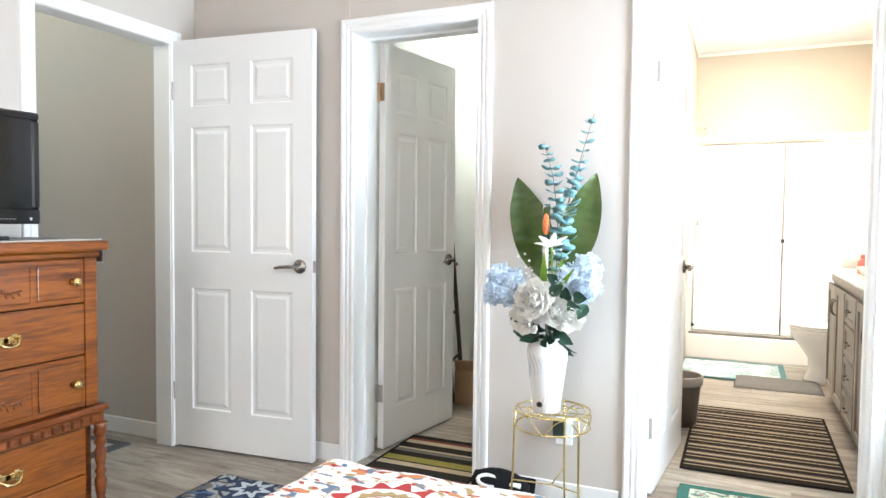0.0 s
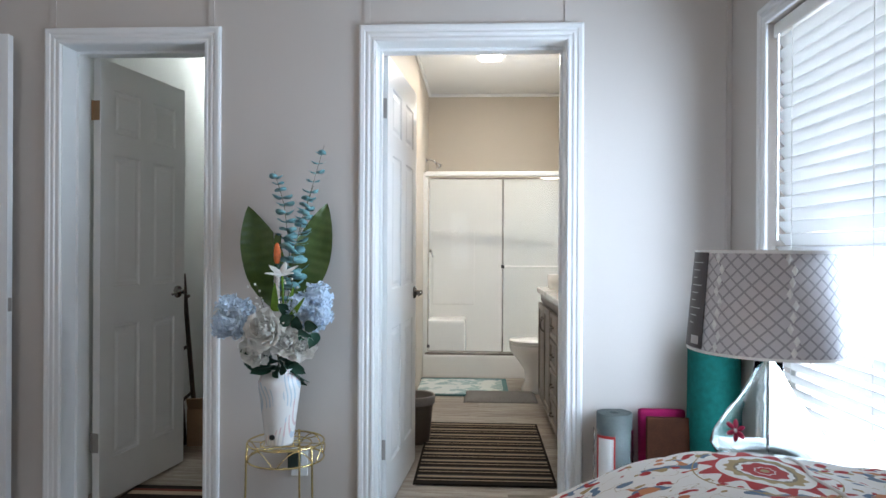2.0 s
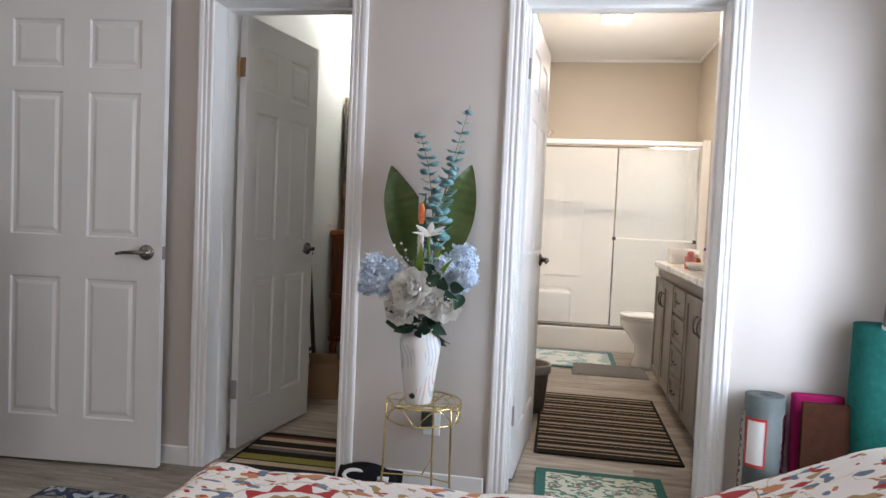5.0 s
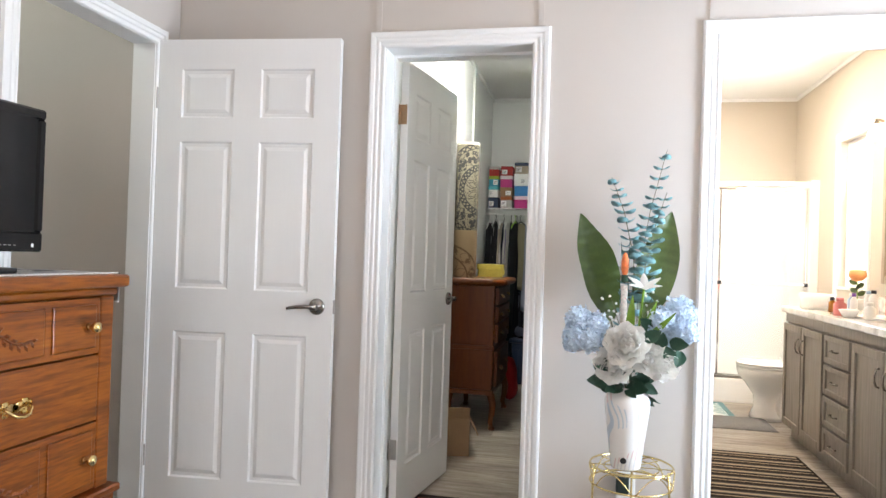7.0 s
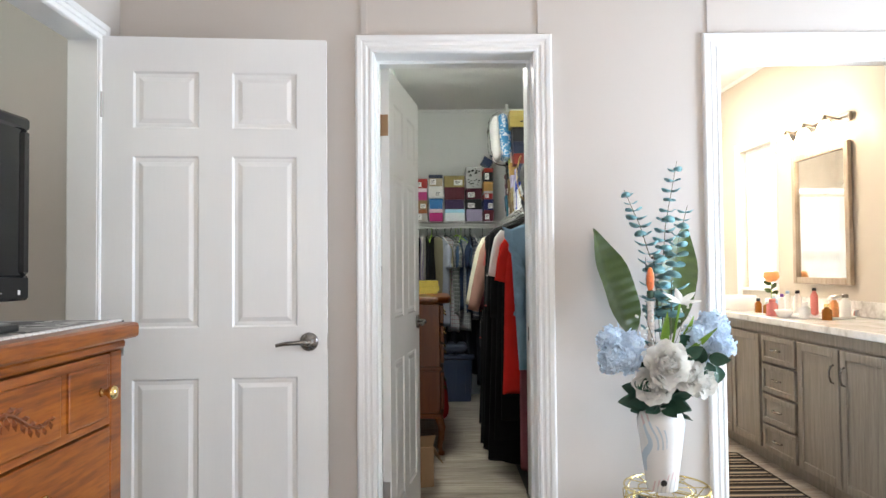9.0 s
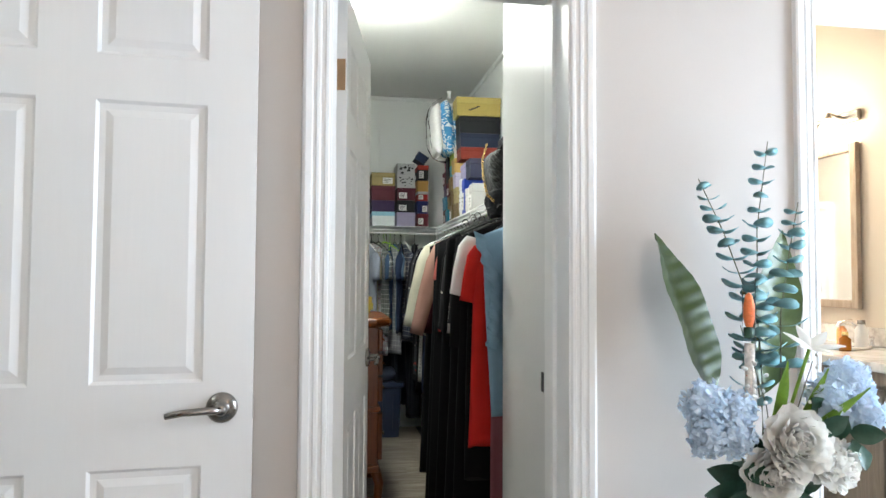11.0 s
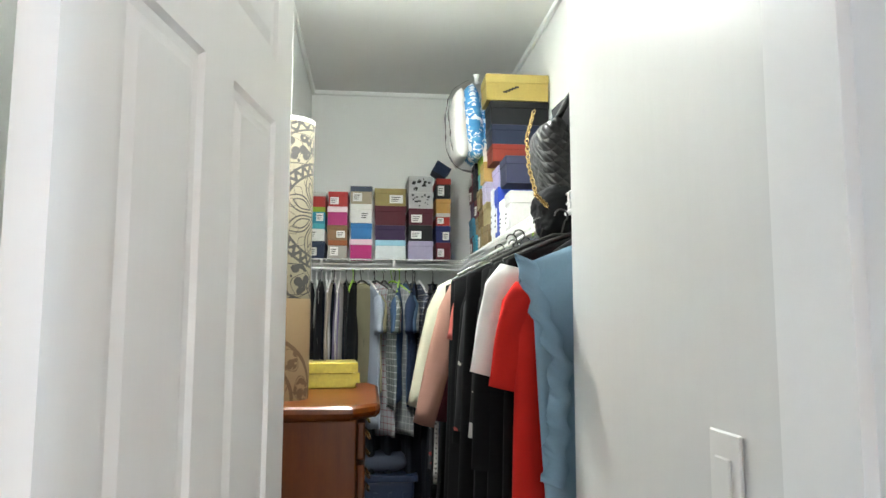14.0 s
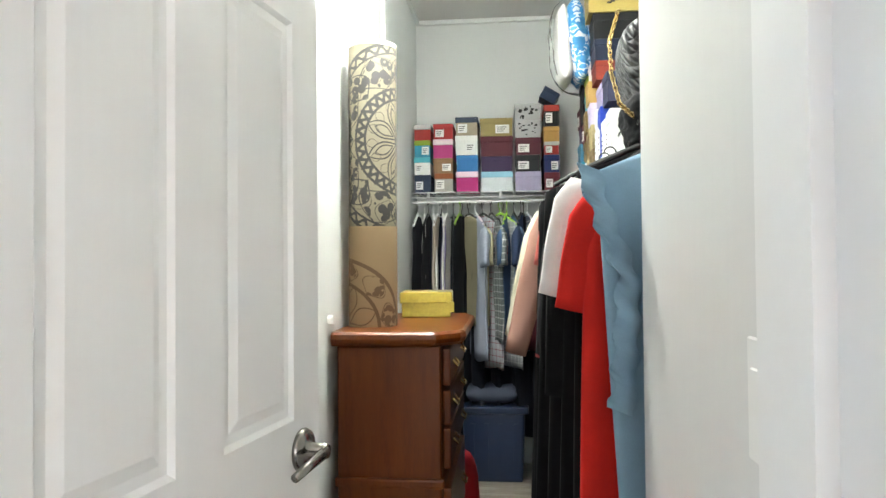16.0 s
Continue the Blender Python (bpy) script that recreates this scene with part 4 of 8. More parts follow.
for k in range(12):
    a0 = 2 * math.pi * k / 12
    pts = []
    for i in range(13):
        q = i / 12
        a = a0 + (q - 0.5) * 2 * math.pi / 6 * 0.92
        pts.append((0.146 * math.cos(a), 0.146 * math.sin(a), ZS - 0.060 + 0.056 * math.sin(math.pi * q)))
    if k % 2 == 0:
        part("scroll", tube(pts, 0.0022, 6), M_GOLDWIRE, st, smooth=True)
for k in range(3):
    a = radians(205 + 120 * k)
    c, s = math.cos(a), math.sin(a)
    part("leg", tube([(0.143 * c, 0.143 * s, ZS + 0.008), (0.147 * c, 0.147 * s, ZS - 0.06), (0.150 * c, 0.150 * s, 0.2), (0.165 * c, 0.165 * s, 0.0)], 0.0042, 8), M_GOLDWIRE, st, smooth=True)
    part("brace", tube([(0.150 * c, 0.150 * s, 0.17), (0.0, 0.0, 0.15)], 0.003, 6), M_GOLDWIRE, st)
ZV = ZS - 0.003
M_SWIRL, _vn, _vl, _vp = nodes_of("painted_porcelain")
_vp.inputs["Roughness"].default_value = 0.2
_vtc = _vn.new("ShaderNodeTexCoord")
_vsep = _vn.new("ShaderNodeSeparateXYZ")
_vl.new(_vtc.outputs["Object"], _vsep.inputs[0])
_vw = _vn.new("ShaderNodeTexWave")
_vw.inputs["Scale"].default_value, _vw.inputs["Distortion"].default_value, _vw.inputs["Detail"].default_value, _vw.inputs["Detail Scale"].default_value = 22.0, 14.0, 0.0, 0.35
_vm = _vn.new("ShaderNodeTexNoise")
_vm.inputs["Scale"].default_value, _vm.inputs["Detail"].default_value = 11.0, 0.5
_vc = _vn.new("ShaderNodeTexNoise")
_vc.inputs["Scale"].default_value, _vc.inputs["Detail"].default_value = 7.0, 0.0
for _q in (_vw, _vm, _vc):
    _vl.new(_vtc.outputs["Object"], _q.inputs["Vector"])
_line = mnode(_vn, _vl, "GREATER_THAN", _vw.outputs[1], 0.74)
_mask = mnode(_vn, _vl, "MULTIPLY", mnode(_vn, _vl, "GREATER_THAN", _vm.outputs[0], 0.44), mnode(_vn, _vl, "MULTIPLY", _line, 0.8))
_tint = _vn.new("ShaderNodeValToRGB")
_tint.color_ramp.interpolation = "CONSTANT"
_te = _tint.color_ramp.elements
_te[0].position, _te[0].color = 0.0, (0.46, 0.58, 0.68, 1)
_te[1].position, _te[1].color = 0.5, (0.68, 0.47, 0.47, 1)
_e3 = _te.new(0.60)
_e3.color = (0.60, 0.60, 0.62, 1)
_vl.new(_vc.outputs[0], _tint.inputs[0])
_vx = _vn.new("ShaderNodeMix")
_vx.data_type = "RGBA"
_vl.new(_mask, _vx.inputs[0])
_vx.inputs[6].default_value = (0.80, 0.79, 0.77, 1)
_vl.new(_tint.outputs[0], _vx.inputs[7])
_vl.new(_vx.outputs[2], _vp.inputs["Base Color"])
vase = part("vase", lathe([(0.0, 0.0), (0.050, 0.0), (0.052, 0.006), (0.060, 0.07), (0.070, 0.15), (0.078, 0.21), (0.079, 0.235), (0.070, 0.258), (0.052, 0.268), (0.048, 0.274), (0.055, 0.285), (0.050, 0.284), (0.043, 0.27), (0.0, 0.25)], 40, cap=False), M_SWIRL, None, "", True, m=pose(-0.693, 3.785, ZV, 90, 0, 0) @ pose(0, 0, 0, -90, 0, 0))
tagged(vase, "tall white porcelain vase with pink and blue painted swirls", "vase")
seal = part("seal", lathe([(0, 0), (0.011, 0), (0.011, 0.001), (0, 0.0012)], 20, cap=False), M_BLACKMETAL, vase, "small dark round mark", m=pose(-0.012, -0.0565, 0.035, 97, 0, 0))

# slipper beside the stand
sh = empty("slipper", pose(-0.905, 3.925, 0.062, 62, 0, 0), "black slipper with a white insole leaning against the wall", "slipper")
bm = bmesh.new()
ringsv = []
for i in range(13):
    q = i / 12
    w = 0.062 * math.sin(math.pi * min(1, 0.12 + q * 0.86)) ** 0.5
    h = 0.085 - 0.035 * q + 0.02 * math.sin(3 * q)
    ringsv.append([bm.verts.new((-0.115 + 0.23 * q, w * math.cos(a), 0.004 + max(0, h * (0.5 + 0.5 * math.sin(a))))) for a in [2 * math.pi * k / 14 for k in range(14)]])
for a, b in zip(ringsv, ringsv[1:]):
    for k in range(14):
        bm.faces.new((a[k], a[(k + 1) % 14], b[(k + 1) % 14], b[k]))
bm.faces.new(ringsv[0])
bm.faces.new(ringsv[-1])
M_BLACKCLOTH = surface("black_cloth", (0.012, 0.012, 0.014), 0.9, scale=60, vary=0.3, fine=400, bump=0.4)
part("upper", bm, M_BLACKCLOTH, sh, smooth=True)
part("sole", box(-0.135, 0.135, -0.047, 0.047, 0, 0.018, bevel=0.008, seg=2), M_BLACKCLOTH, sh)
part("insole", tube([(-0.045 + 0.042 * math.cos(a), 0.022 * math.sin(a), 0.088 - 0.006 * math.cos(a)) for a in [2 * math.pi * k / 14 for k in range(15)]], 0.008, 8), M_WHITE, sh, "white fleece edge", True)
part("toe_patch", tube([(0.045, 0.0, 0.072), (0.065, 0.002, 0.067), (0.088, 0.0, 0.060)], 0.012, 8), M_WHITE, sh, "white fleece patch", True)
# ---- tall oak chest and television ----
# local frame of the chest: x to the room (its front), y along its width, z up
DW, DD = 1.05, 0.44
dr = empty("chest_of_drawers", pose(-2.20, 3.03, 0), "honey oak chest of drawers with carved drawers and turned posts", "chest of drawers")
part("body", box(-DD, -0.036, -DW, 0.0, 0.06, 1.045), M_OAK, dr, "honey oak case")
part("top", box(-DD - 0.01, 0.035, -DW - 0.02, 0.035, 1.045, 1.082, bevel=0.012, seg=3), M_OAK, dr, "moulded oak top")
part("cornice", boxes([(-DD, 0.012, -DW - 0.008, 0.012, 1.022, 1.044)], bevel=0.006), M_OAK, dr)
part("corner_stile", box(-0.0355, 0.006, -0.05, 0.002, 0.475, 1.020, bevel=0.003), M_OAK, dr)
part("corner_stile", box(-0.0355, 0.006, -DW - 0.002, -DW + 0.05, 0.475, 1.020, bevel=0.003), M_OAK, dr)
wz = 0.405
part("waist_moulding", boxes([(-DD, 0.030, -DW - 0.02, 0.030, wz + 0.045, wz + 0.068), (-DD, 0.018, -DW - 0.01, 0.018, wz, wz + 0.044)], bevel=0.005), M_OAKDARK, dr, "carved waist moulding")
bm = bmesh.new()
for k in range(26):
    y = -0.03 - k * 0.038
    add_box(bm, 0.016, 0.027, y - 0.014, y + 0.014, wz + 0.008, wz + 0.036, bevel=0.004)
part("waist_carving", bm, M_OAKDARK, dr, "row of carved blocks", kind="stuff")
prof = [(0.020, 0.0), (0.024, 0.02), (0.016, 0.035), (0.022, 0.05), (0.014, 0.065), (0.020, 0.10), (0.022, 0.13), (0.014, 0.15), (0.022, 0.165), (0.014, 0.18), (0.021, 0.215), (0.022, 0.24), (0.013, 0.258), (0.023, 0.272), (0.014, 0.29), (0.024, 0.31), (0.020, 0.33), (0.026, 0.345)]
for y in (0.002, -DW - 0.002):
    part("turned_post", lathe([(r, z + 0.06) for r, z in prof], 20), M_OAKDARK, dr, "turned corner post", True, m=pose(0.012, y, 0))
part("plinth", box(-DD, 0.035, -DW - 0.03, 0.03, 0.0, 0.058, bevel=0.006), M_OAKDARK, dr)


def drawer_front(z0, z1, split, knobs, carve):
    d = part("drawer", box(-0.034, 0.006, -DW + 0.054, -0.054, z0, z1, bevel=0.004, seg=2), M_OAK, dr, "oak drawer front")
    t = 0.010
    if split:
        for y0, y1 in ((-0.235, -0.072), (-DW + 0.072, -DW + 0.235), (-DW + 0.26, -0.26)):
            part("drawer_panel", box(0.005, 0.011, y0, y1, z0 + 0.018, z1 - 0.018, bevel=0.005, seg=2), M_OAK, d)
    if carve:
        bm = bmesh.new()
        rnd = random.Random(int(z0 * 1000))
        for s in (-1, 1):
            for k in range(10):
                q = k / 9
                y = -DW / 2 + s * (0.02 + 0.20 * q)
                z = (z0 + z1) / 2 + 0.022 * math.sin(q * 5.5) * s
                for f in (-1, 1):
                    a = s * 0.5 + f * 0.9 + rnd.uniform(-0.3, 0.3)
                    L = 0.034 * (1.15 - 0.5 * q)
                    c = Vector((0.011, y, z))
                    dr_ = Vector((0, math.sin(a) * s * 0.6 + s * 0.6, math.cos(a) * f * 0.9)).normalized()
                    sd = Vector((0, -dr_.z, dr_.y))
                    vs = [bm.verts.new(c), bm.verts.new(c + L * 0.5 * dr_ + L * 0.22 * sd), bm.verts.new(c + L * dr_), bm.verts.new(c + L * 0.5 * dr_ - L * 0.22 * sd)]
                    tip = bm.verts.new(c + L * 0.5 * dr_ + Vector((0.006, 0, 0)))
                    for i in range(4):
                        bm.faces.new((vs[i], vs[(i + 1) % 4], tip))
                    bm.faces.new(vs)
            add_tube(bm, [(0.011, -DW / 2 + s * (0.02 + 0.20 * k / 9), (z0 + z1) / 2 + 0.022 * math.sin(k / 9 * 5.5) * s) for k in range(10)], 0.004, 6)
        part("carving", bm, M_OAKDARK, d, "carved leaf spray", kind="stuff")
    for y in knobs:
        part("knob", lathe([(0.0, 0), (0.011, 0.0), (0.007, 0.006), (0.007, 0.014), (0.013, 0.019), (0.0155, 0.026), (0.013, 0.033), (0.0, 0.036)], 20, cap=False), M_BRASS, d, "round brass knob", True, m=pose(0.010, y, (z0 + z1) / 2, 0, 90, 0))
    return d


def bail_pull(d, y, z):
    bm = bmesh.new()
    for s in (-1, 1):
        for dy, dz, r in ((0.018, 0, 0.014), (0.030, 0.010, 0.010), (0.030, -0.010, 0.009), (0.042, 0.004, 0.009), (0.0, 0.0, 0.012)):
            add_box(bm, 0.0075, 0.0105, y + s * dy - r, y + s * dy + r, z + dz - r * 0.9, z + dz + r * 0.9, bevel=0.0035, seg=2)
    part("pull_plate", bm, M_BRASS, d, "pierced brass backplate")
    part("pull_handle", tube([(0.012, y - 0.038, z + 0.006), (0.026, y - 0.034, z - 0.004), (0.034, y - 0.020, z - 0.016), (0.036, y, z - 0.020), (0.034, y + 0.020, z - 0.016), (0.026, y + 0.034, z - 0.004), (0.012, y + 0.038, z + 0.006)], 0.004, 8), M_BRASS, d, "brass bail handle", True)


d1 = drawer_front(0.860, 1.017, True, (-0.105, -DW + 0.105), True)
d2 = drawer_front(0.671, 0.855, False, (), False)
d3 = drawer_front(0.480, 0.666, True, (-0.105, -DW + 0.105), True)
d4 = drawer_front(0.232, 0.400, False, (), False)
d5 = drawer_front(0.066, 0.227, False, (), False)
for d, z in ((d2, 0.765), (d4, 0.315), (d5, 0.150)):
    for y in (-0.345, -DW + 0.345):
        bail_pull(d, y, z)

M_RUNNER = pattern_mat("grey_printed_cloth", (0.30, 0.30, 0.29), [((0.10, 0.10, 0.10), "noise", 14, 0.55, 0.8, (0, 0, 0)), ((0.55, 0.55, 0.53), "noise", 20, 0.60, 0.9, (3, 1, 0))])
rn = empty("table_runner", pose(-2.20, 3.03, 1.0825), "grey patterned cloth runner with a white crocheted edge", "table runner")
part("cloth", boxes([(-0.40, -0.02, -DW + 0.02, 0.036, 0.0, 0.003)]), M_RUNNER, rn)
part("hanging_end", box(-0.40, -0.006, 0.036, 0.040, -0.082, 0.003, bevel=0.001), M_RUNNER, rn)
bm = bmesh.new()
for k in range(48):
    y = 0.03 - k * 0.0215
    add_lathe(bm, [(0.011, 0.0), (0.012, 0.002), (0.010, 0.004)], 8, -0.018, y)
part("lace_edge", bm, M_WHITE, rn, "white crocheted edge")
bm = bmesh.new()
for k in range(18):
    x = -0.40 + 0.022 * k
    add_box(bm, x, x + 0.018, 0.037, 0.0415, -0.089 + 0.004 * (k % 2), -0.079, bevel=0.001)
part("lace_edge", bm, M_WHITE, rn)

tv = empty("television", pose(-2.345, 2.925, 1.087, 0, 0, -2), "small black flat television on the chest", "television")
TW, TZ0, TZ1 = 0.62, 0.053, 0.450
part("bezel", boxes([(-0.045, 0.0, -TW, 0.0, TZ0, TZ0 + 0.055), (-0.045, 0.0, -TW, 0.0, TZ1 - 0.028, TZ1), (-0.045, 0.0, -0.028, 0.0, TZ0 + 0.055, TZ1 - 0.028), (-0.045, 0.0, -TW, -TW + 0.028, TZ0 + 0.055, TZ1 - 0.028)], bevel=0.006), surface("gloss_black_plastic", (0.008, 0.008, 0.009), 0.12, bump=0), tv, "gloss black bezel")
part("screen", box(-0.03, -0.006, -TW + 0.026, -0.026, TZ0 + 0.052, TZ1 - 0.026), M_SCREEN, tv, "dark screen")
part("back_case", box(-0.075, -0.044, -TW + 0.02, -0.02, TZ0 + 0.01, TZ1 - 0.02, bevel=0.012), M_BLACKMETAL, tv)
part("stand_neck", box(-0.055, -0.015, -TW / 2 - 0.05, -TW / 2 + 0.05, 0.012, TZ0 + 0.01), M_BLACKMETAL, tv)
part("stand_base", box(-0.13, 0.09, -TW / 2 - 0.14, -TW / 2 + 0.14, 0.0, 0.014, bevel=0.005, seg=2), M_BLACKMETAL, tv)
for k in range(7):
    part("button_mark", box(0.0002, 0.0012, -0.19 + k * 0.015, -0.182 + k * 0.015, TZ0 + 0.017, TZ0 + 0.0185), M_BARS, tv)
part("badge", box(0.0002, 0.0014, -0.042, -0.034, TZ0 + 0.013, TZ0 + 0.023), M_BARS, tv)

# rugs on the bedroom and hall floor
def rug(name, x0, x1, y0, y1, material, label, t=0.008, m=None, z=0.003):
    bm = height_sheet(x0, x1, y0, y1, 24, 24, lambda x, y: z + t + 0.0015 * noise.noise((x * 5, y * 5, 1)), z)
    return tagged(part(name, bm, material, None, "", True), label, "rug")


NAVY = (0.018, 0.035, 0.085)
M_BLUERUG = polar_mat("blue_floral_rug", (0.36, 0.355, 0.33), [(0.36, 0.40, 0, 0, NAVY), (0.18, 0.34, 7, 0.3, NAVY), (0.1, 0.2, 7, 0.3, (0.50, 0.55, 0.58)), (0.0, 0.09, 0, 0, NAVY)], None, scale=3.0, jitter=1.0,
    leaf=[(NAVY, 5, 0.52, 0.9, (0.3, 0, 0)), ((0.16, 0.15, 0.13), 12, 0.60, 0.9, (2, 1, 0)), ((0.20, 0.19, 0.17), 9, 0.44, 0.47, (5, 1, 0)), ((0.08, 0.15, 0.26), 16, 0.60, 0.9, (4, 4, 0))])
rug("area_rug", -2.14, -1.02, 2.0, 3.64, M_BLUERUG, "navy and cream floral area rug beside the bed")
hm = empty("hall_mat", pose(0, 0, 0.003), "pale mat with a dark grey border on the hall floor", "door mat")
M_GREYBORDER = surface("dark_grey_rubber", (0.09, 0.09, 0.09), 0.8, scale=40, vary=0.2, bump=0.4)
part("field", box(-3.75, -2.92, 3.30, 3.72, 0, 0.007), surface("pale_mat_pile", (0.45, 0.42, 0.38), 0.9, scale=40, vary=0.15, bump=0.5), hm)
part("border", boxes([(-3.80, -2.86, 3.72, 3.77, 0, 0.008), (-3.80, -2.86, 3.25, 3.30, 0, 0.008), (-2.92, -2.86, 3.30, 3.72, 0, 0.008), (-3.80, -3.75, 3.30, 3.72, 0, 0.008)]), M_GREYBORDER, hm)
# ---- flower arrangement in the tall vase ----
VX, VY, VZ = -0.693, 3.785, ZV + 0.275
fl = empty("flower_arrangement", pose(VX, VY, VZ), "artificial flowers in blue and white with eucalyptus and large leaves", "flower arrangement")


def leaf_bm(L, W, cup=0.25, bend=0.25, n=12, wave=0.0, base=0.0, tip=1.0, ribs=0):
    """A leaf along +z, facing -y, with a crease, a bend backward and real thickness."""
    bm = bmesh.new()
    for side in (0, 1):
        rows = []
        for i in range(n + 1):
            q = i / n
            w = W / 2 * (math.sin(math.pi * (q ** 0.85)) ** 0.8 * (1 - base) + base * (1 - q)) if 0 < q < 1 else 0.0015
            row = []
            for k in (-1, -0.5, 0, 0.5, 1):
                y = -cup * w * abs(k) + bend * L * q * q + wave * math.sin(q * 14 + k * 2) * abs(k) + (0.0012 if side else 0) + ribs * (0.0022 if abs(k) == 0.5 else 0.0006) * math.sin(q * 75 + abs(k) * 9) * min(1, abs(k) * 2)
                row.append(bm.verts.new((k * w, y, L * q)))
            rows.append(row)
        for a, b in zip(rows, rows[1:]):
            for k in range(4):
                bm.faces.new((a[k], a[k + 1], b[k + 1], b[k]))
    return bm


M_BIGLEAF = ramp_mat("glossy_green_leaf", [(0.3, (0.032, 0.060, 0.010)), (0.55, (0.055, 0.092, 0.014)), (0.8, (0.085, 0.13, 0.025))], 0.42, "noise", 14, (1, 1, 1), 3, 0.3, grain=0.3)
M_DARKLEAF = surface("dark_green_leaf", (0.022, 0.075, 0.045), 0.5, scale=20, vary=0.3, fine=120, bump=0.3)
M_EUCA = surface("blue_green_eucalyptus_leaf", (0.17, 0.36, 0.38), 0.6, scale=25, vary=0.2, fine=150, bump=0.2)
M_LIME = surface("bright_green_blade", (0.20, 0.38, 0.045), 0.45, scale=20, vary=0.25, bump=0.2)
M_BLUEPETAL = surface("pale_blue_petal", (0.76, 0.87, 0.97), 0.8, scale=16, vary=0.22, fine=200, bump=0.2)
M_WHITEPETAL = surface("ivory_petal", (0.97, 0.96, 0.93), 0.7, scale=30, vary=0.03, fine=200, bump=0.2)
for _m, _c in ((M_WHITEPETAL, (0.95, 0.93, 0.88, 1)), (M_BLUEPETAL, (0.78, 0.88, 0.98, 1))):
    _n, _l = _m.node_tree.nodes, _m.node_tree.links
    _t = _n.new("ShaderNodeBsdfTranslucent")
    _t.inputs[0].default_value = _c
    _x = _n.new("ShaderNodeMixShader")
    _x.inputs[0].default_value = 0.38
    _l.new(_n["Principled BSDF"].outputs[0], _x.inputs[1])
    _l.new(_t.outputs[0], _x.inputs[2])
    _l.new(_x.outputs[0], _n["Material Output"].inputs[0])
M_STEM = surface("brown_green_stem", (0.12, 0.12, 0.07), 0.7, scale=30, vary=0.2)
M_PEARL = surface("pearl_bead", (0.78, 0.78, 0.76), 0.25, scale=30, vary=0.05)
M_ORANGE = surface("orange_rosebud", (0.80, 0.20, 0.06), 0.6, scale=30, vary=0.25)


def aim(p, q):
    """A pose at p whose z runs towards q and whose -y faces the room."""
    z = (Vector(q) - Vector(p)).normalized()
    y = Vector((0, 1, 0))
    y = (y - z * y.dot(z)).normalized()
    x = y.cross(z)
    m = Matrix((x, y, z)).transposed().to_4x4()
    m.translation = p
    return m


def loc(x, y, z):
    return Vector((x - VX, y - VY, z - VZ))


for name, p, q, W in (("large_leaf", loc(-0.752, 3.90, 0.94), loc(-0.876, 3.957, 1.347), 0.172), ("large_leaf", loc(-0.650, 3.86, 0.95), loc(-0.545, 3.92, 1.357), 0.150)):
    L = (Vector(q) - Vector(p)).length
    side = -1 if q[0] < p[0] else 1
    part(name, leaf_bm(L, W, 0.30, 0.0, 90, 0.004, ribs=1.0), M_BIGLEAF, fl, "broad glossy green leaf", True, m=aim(p, q) @ pose(0, 0, 0, 0, 0, 36 if side < 0 else 8))
    part("stem", tube([(0, 0, -0.03), p * 0.6, p], 0.003, 6), M_STEM, fl)

rnd = random.Random(5)


def eucalyptus(pts):
    pts = [Vector(p) for p in pts]
    s = part("eucalyptus_sprig", tube(pts, 0.0022, 6, r_end=0.001), M_STEM, fl, "blue green eucalyptus sprig")
    N = int((pts[-1] - pts[0]).length / 0.041)
    for i in range(N):
        q = 0.12 + 0.88 * i / N
        seg = q * (len(pts) - 1)
        k = min(int(seg), len(pts) - 2)
        c = pts[k].lerp(pts[k + 1], seg - k)
        d = (pts[k + 1] - pts[k]).normalized()
        R = (0.0295 * (1.12 - 0.75 * q) + 0.004) * rnd.uniform(0.85, 1.12)
        a0 = rnd.uniform(0, 6.28)
        for f in (0, math.pi):
            a = a0 + f + rnd.uniform(-0.3, 0.3)
            o = Vector((math.cos(a), math.sin(a) * 0.7, 0.35)).normalized()
            sd = o.cross(d).normalized()
            up = sd.cross(o)
            bm = bmesh.new()
            c2 = c + o * R * 0.95
            vs = [bm.verts.new(c2 + R * (math.cos(t) * o * 0.95 + math.sin(t) * sd) + up * 0.12 * R * math.cos(2 * t)) for t in [2 * math.pi * j / 12 for j in range(12)]]
            mid = bm.verts.new(c2 - up * 0.15 * R)
            bk = bm.verts.new(c2 - up * 0.15 * R - up * 0.0015)
            for j in range(12):
                bm.faces.new((vs[j], vs[(j + 1) % 12], mid))
                bm.faces.new((vs[(j + 1) % 12], vs[j], bk))
            part("round_leaf", bm, M_EUCA, s, smooth=True)


eucalyptus([loc(-0.665, 3.83, 0.95), loc(-0.658, 3.86, 1.15), loc(-0.622, 3.91, 1.36), loc(-0.564, 3.946, 1.592)])
eucalyptus([loc(-0.675, 3.83, 0.95), loc(-0.680, 3.86, 1.18), loc(-0.715, 3.91, 1.35), loc(-0.764, 3.94, 1.487)])
eucalyptus([loc(-0.655, 3.78, 0.95), loc(-0.645, 3.79, 1.15), loc(-0.612, 3.80, 1.30), loc(-0.575, 3.817, 1.418)])
eucalyptus([loc(-0.700, 3.82, 0.90), loc(-0.69, 3.84, 1.02), loc(-0.71, 3.85, 1.12)])


def petal(L, W, curl):
    return leaf_bm(L, W, -0.35, curl, 5)


_petals = {}


def petal_mesh(L, W, curl, material, key):
    if key not in _petals:
        _petals[key] = mesh_of(petal(L, W, curl), "petal", material, True)
    return _petals[key]


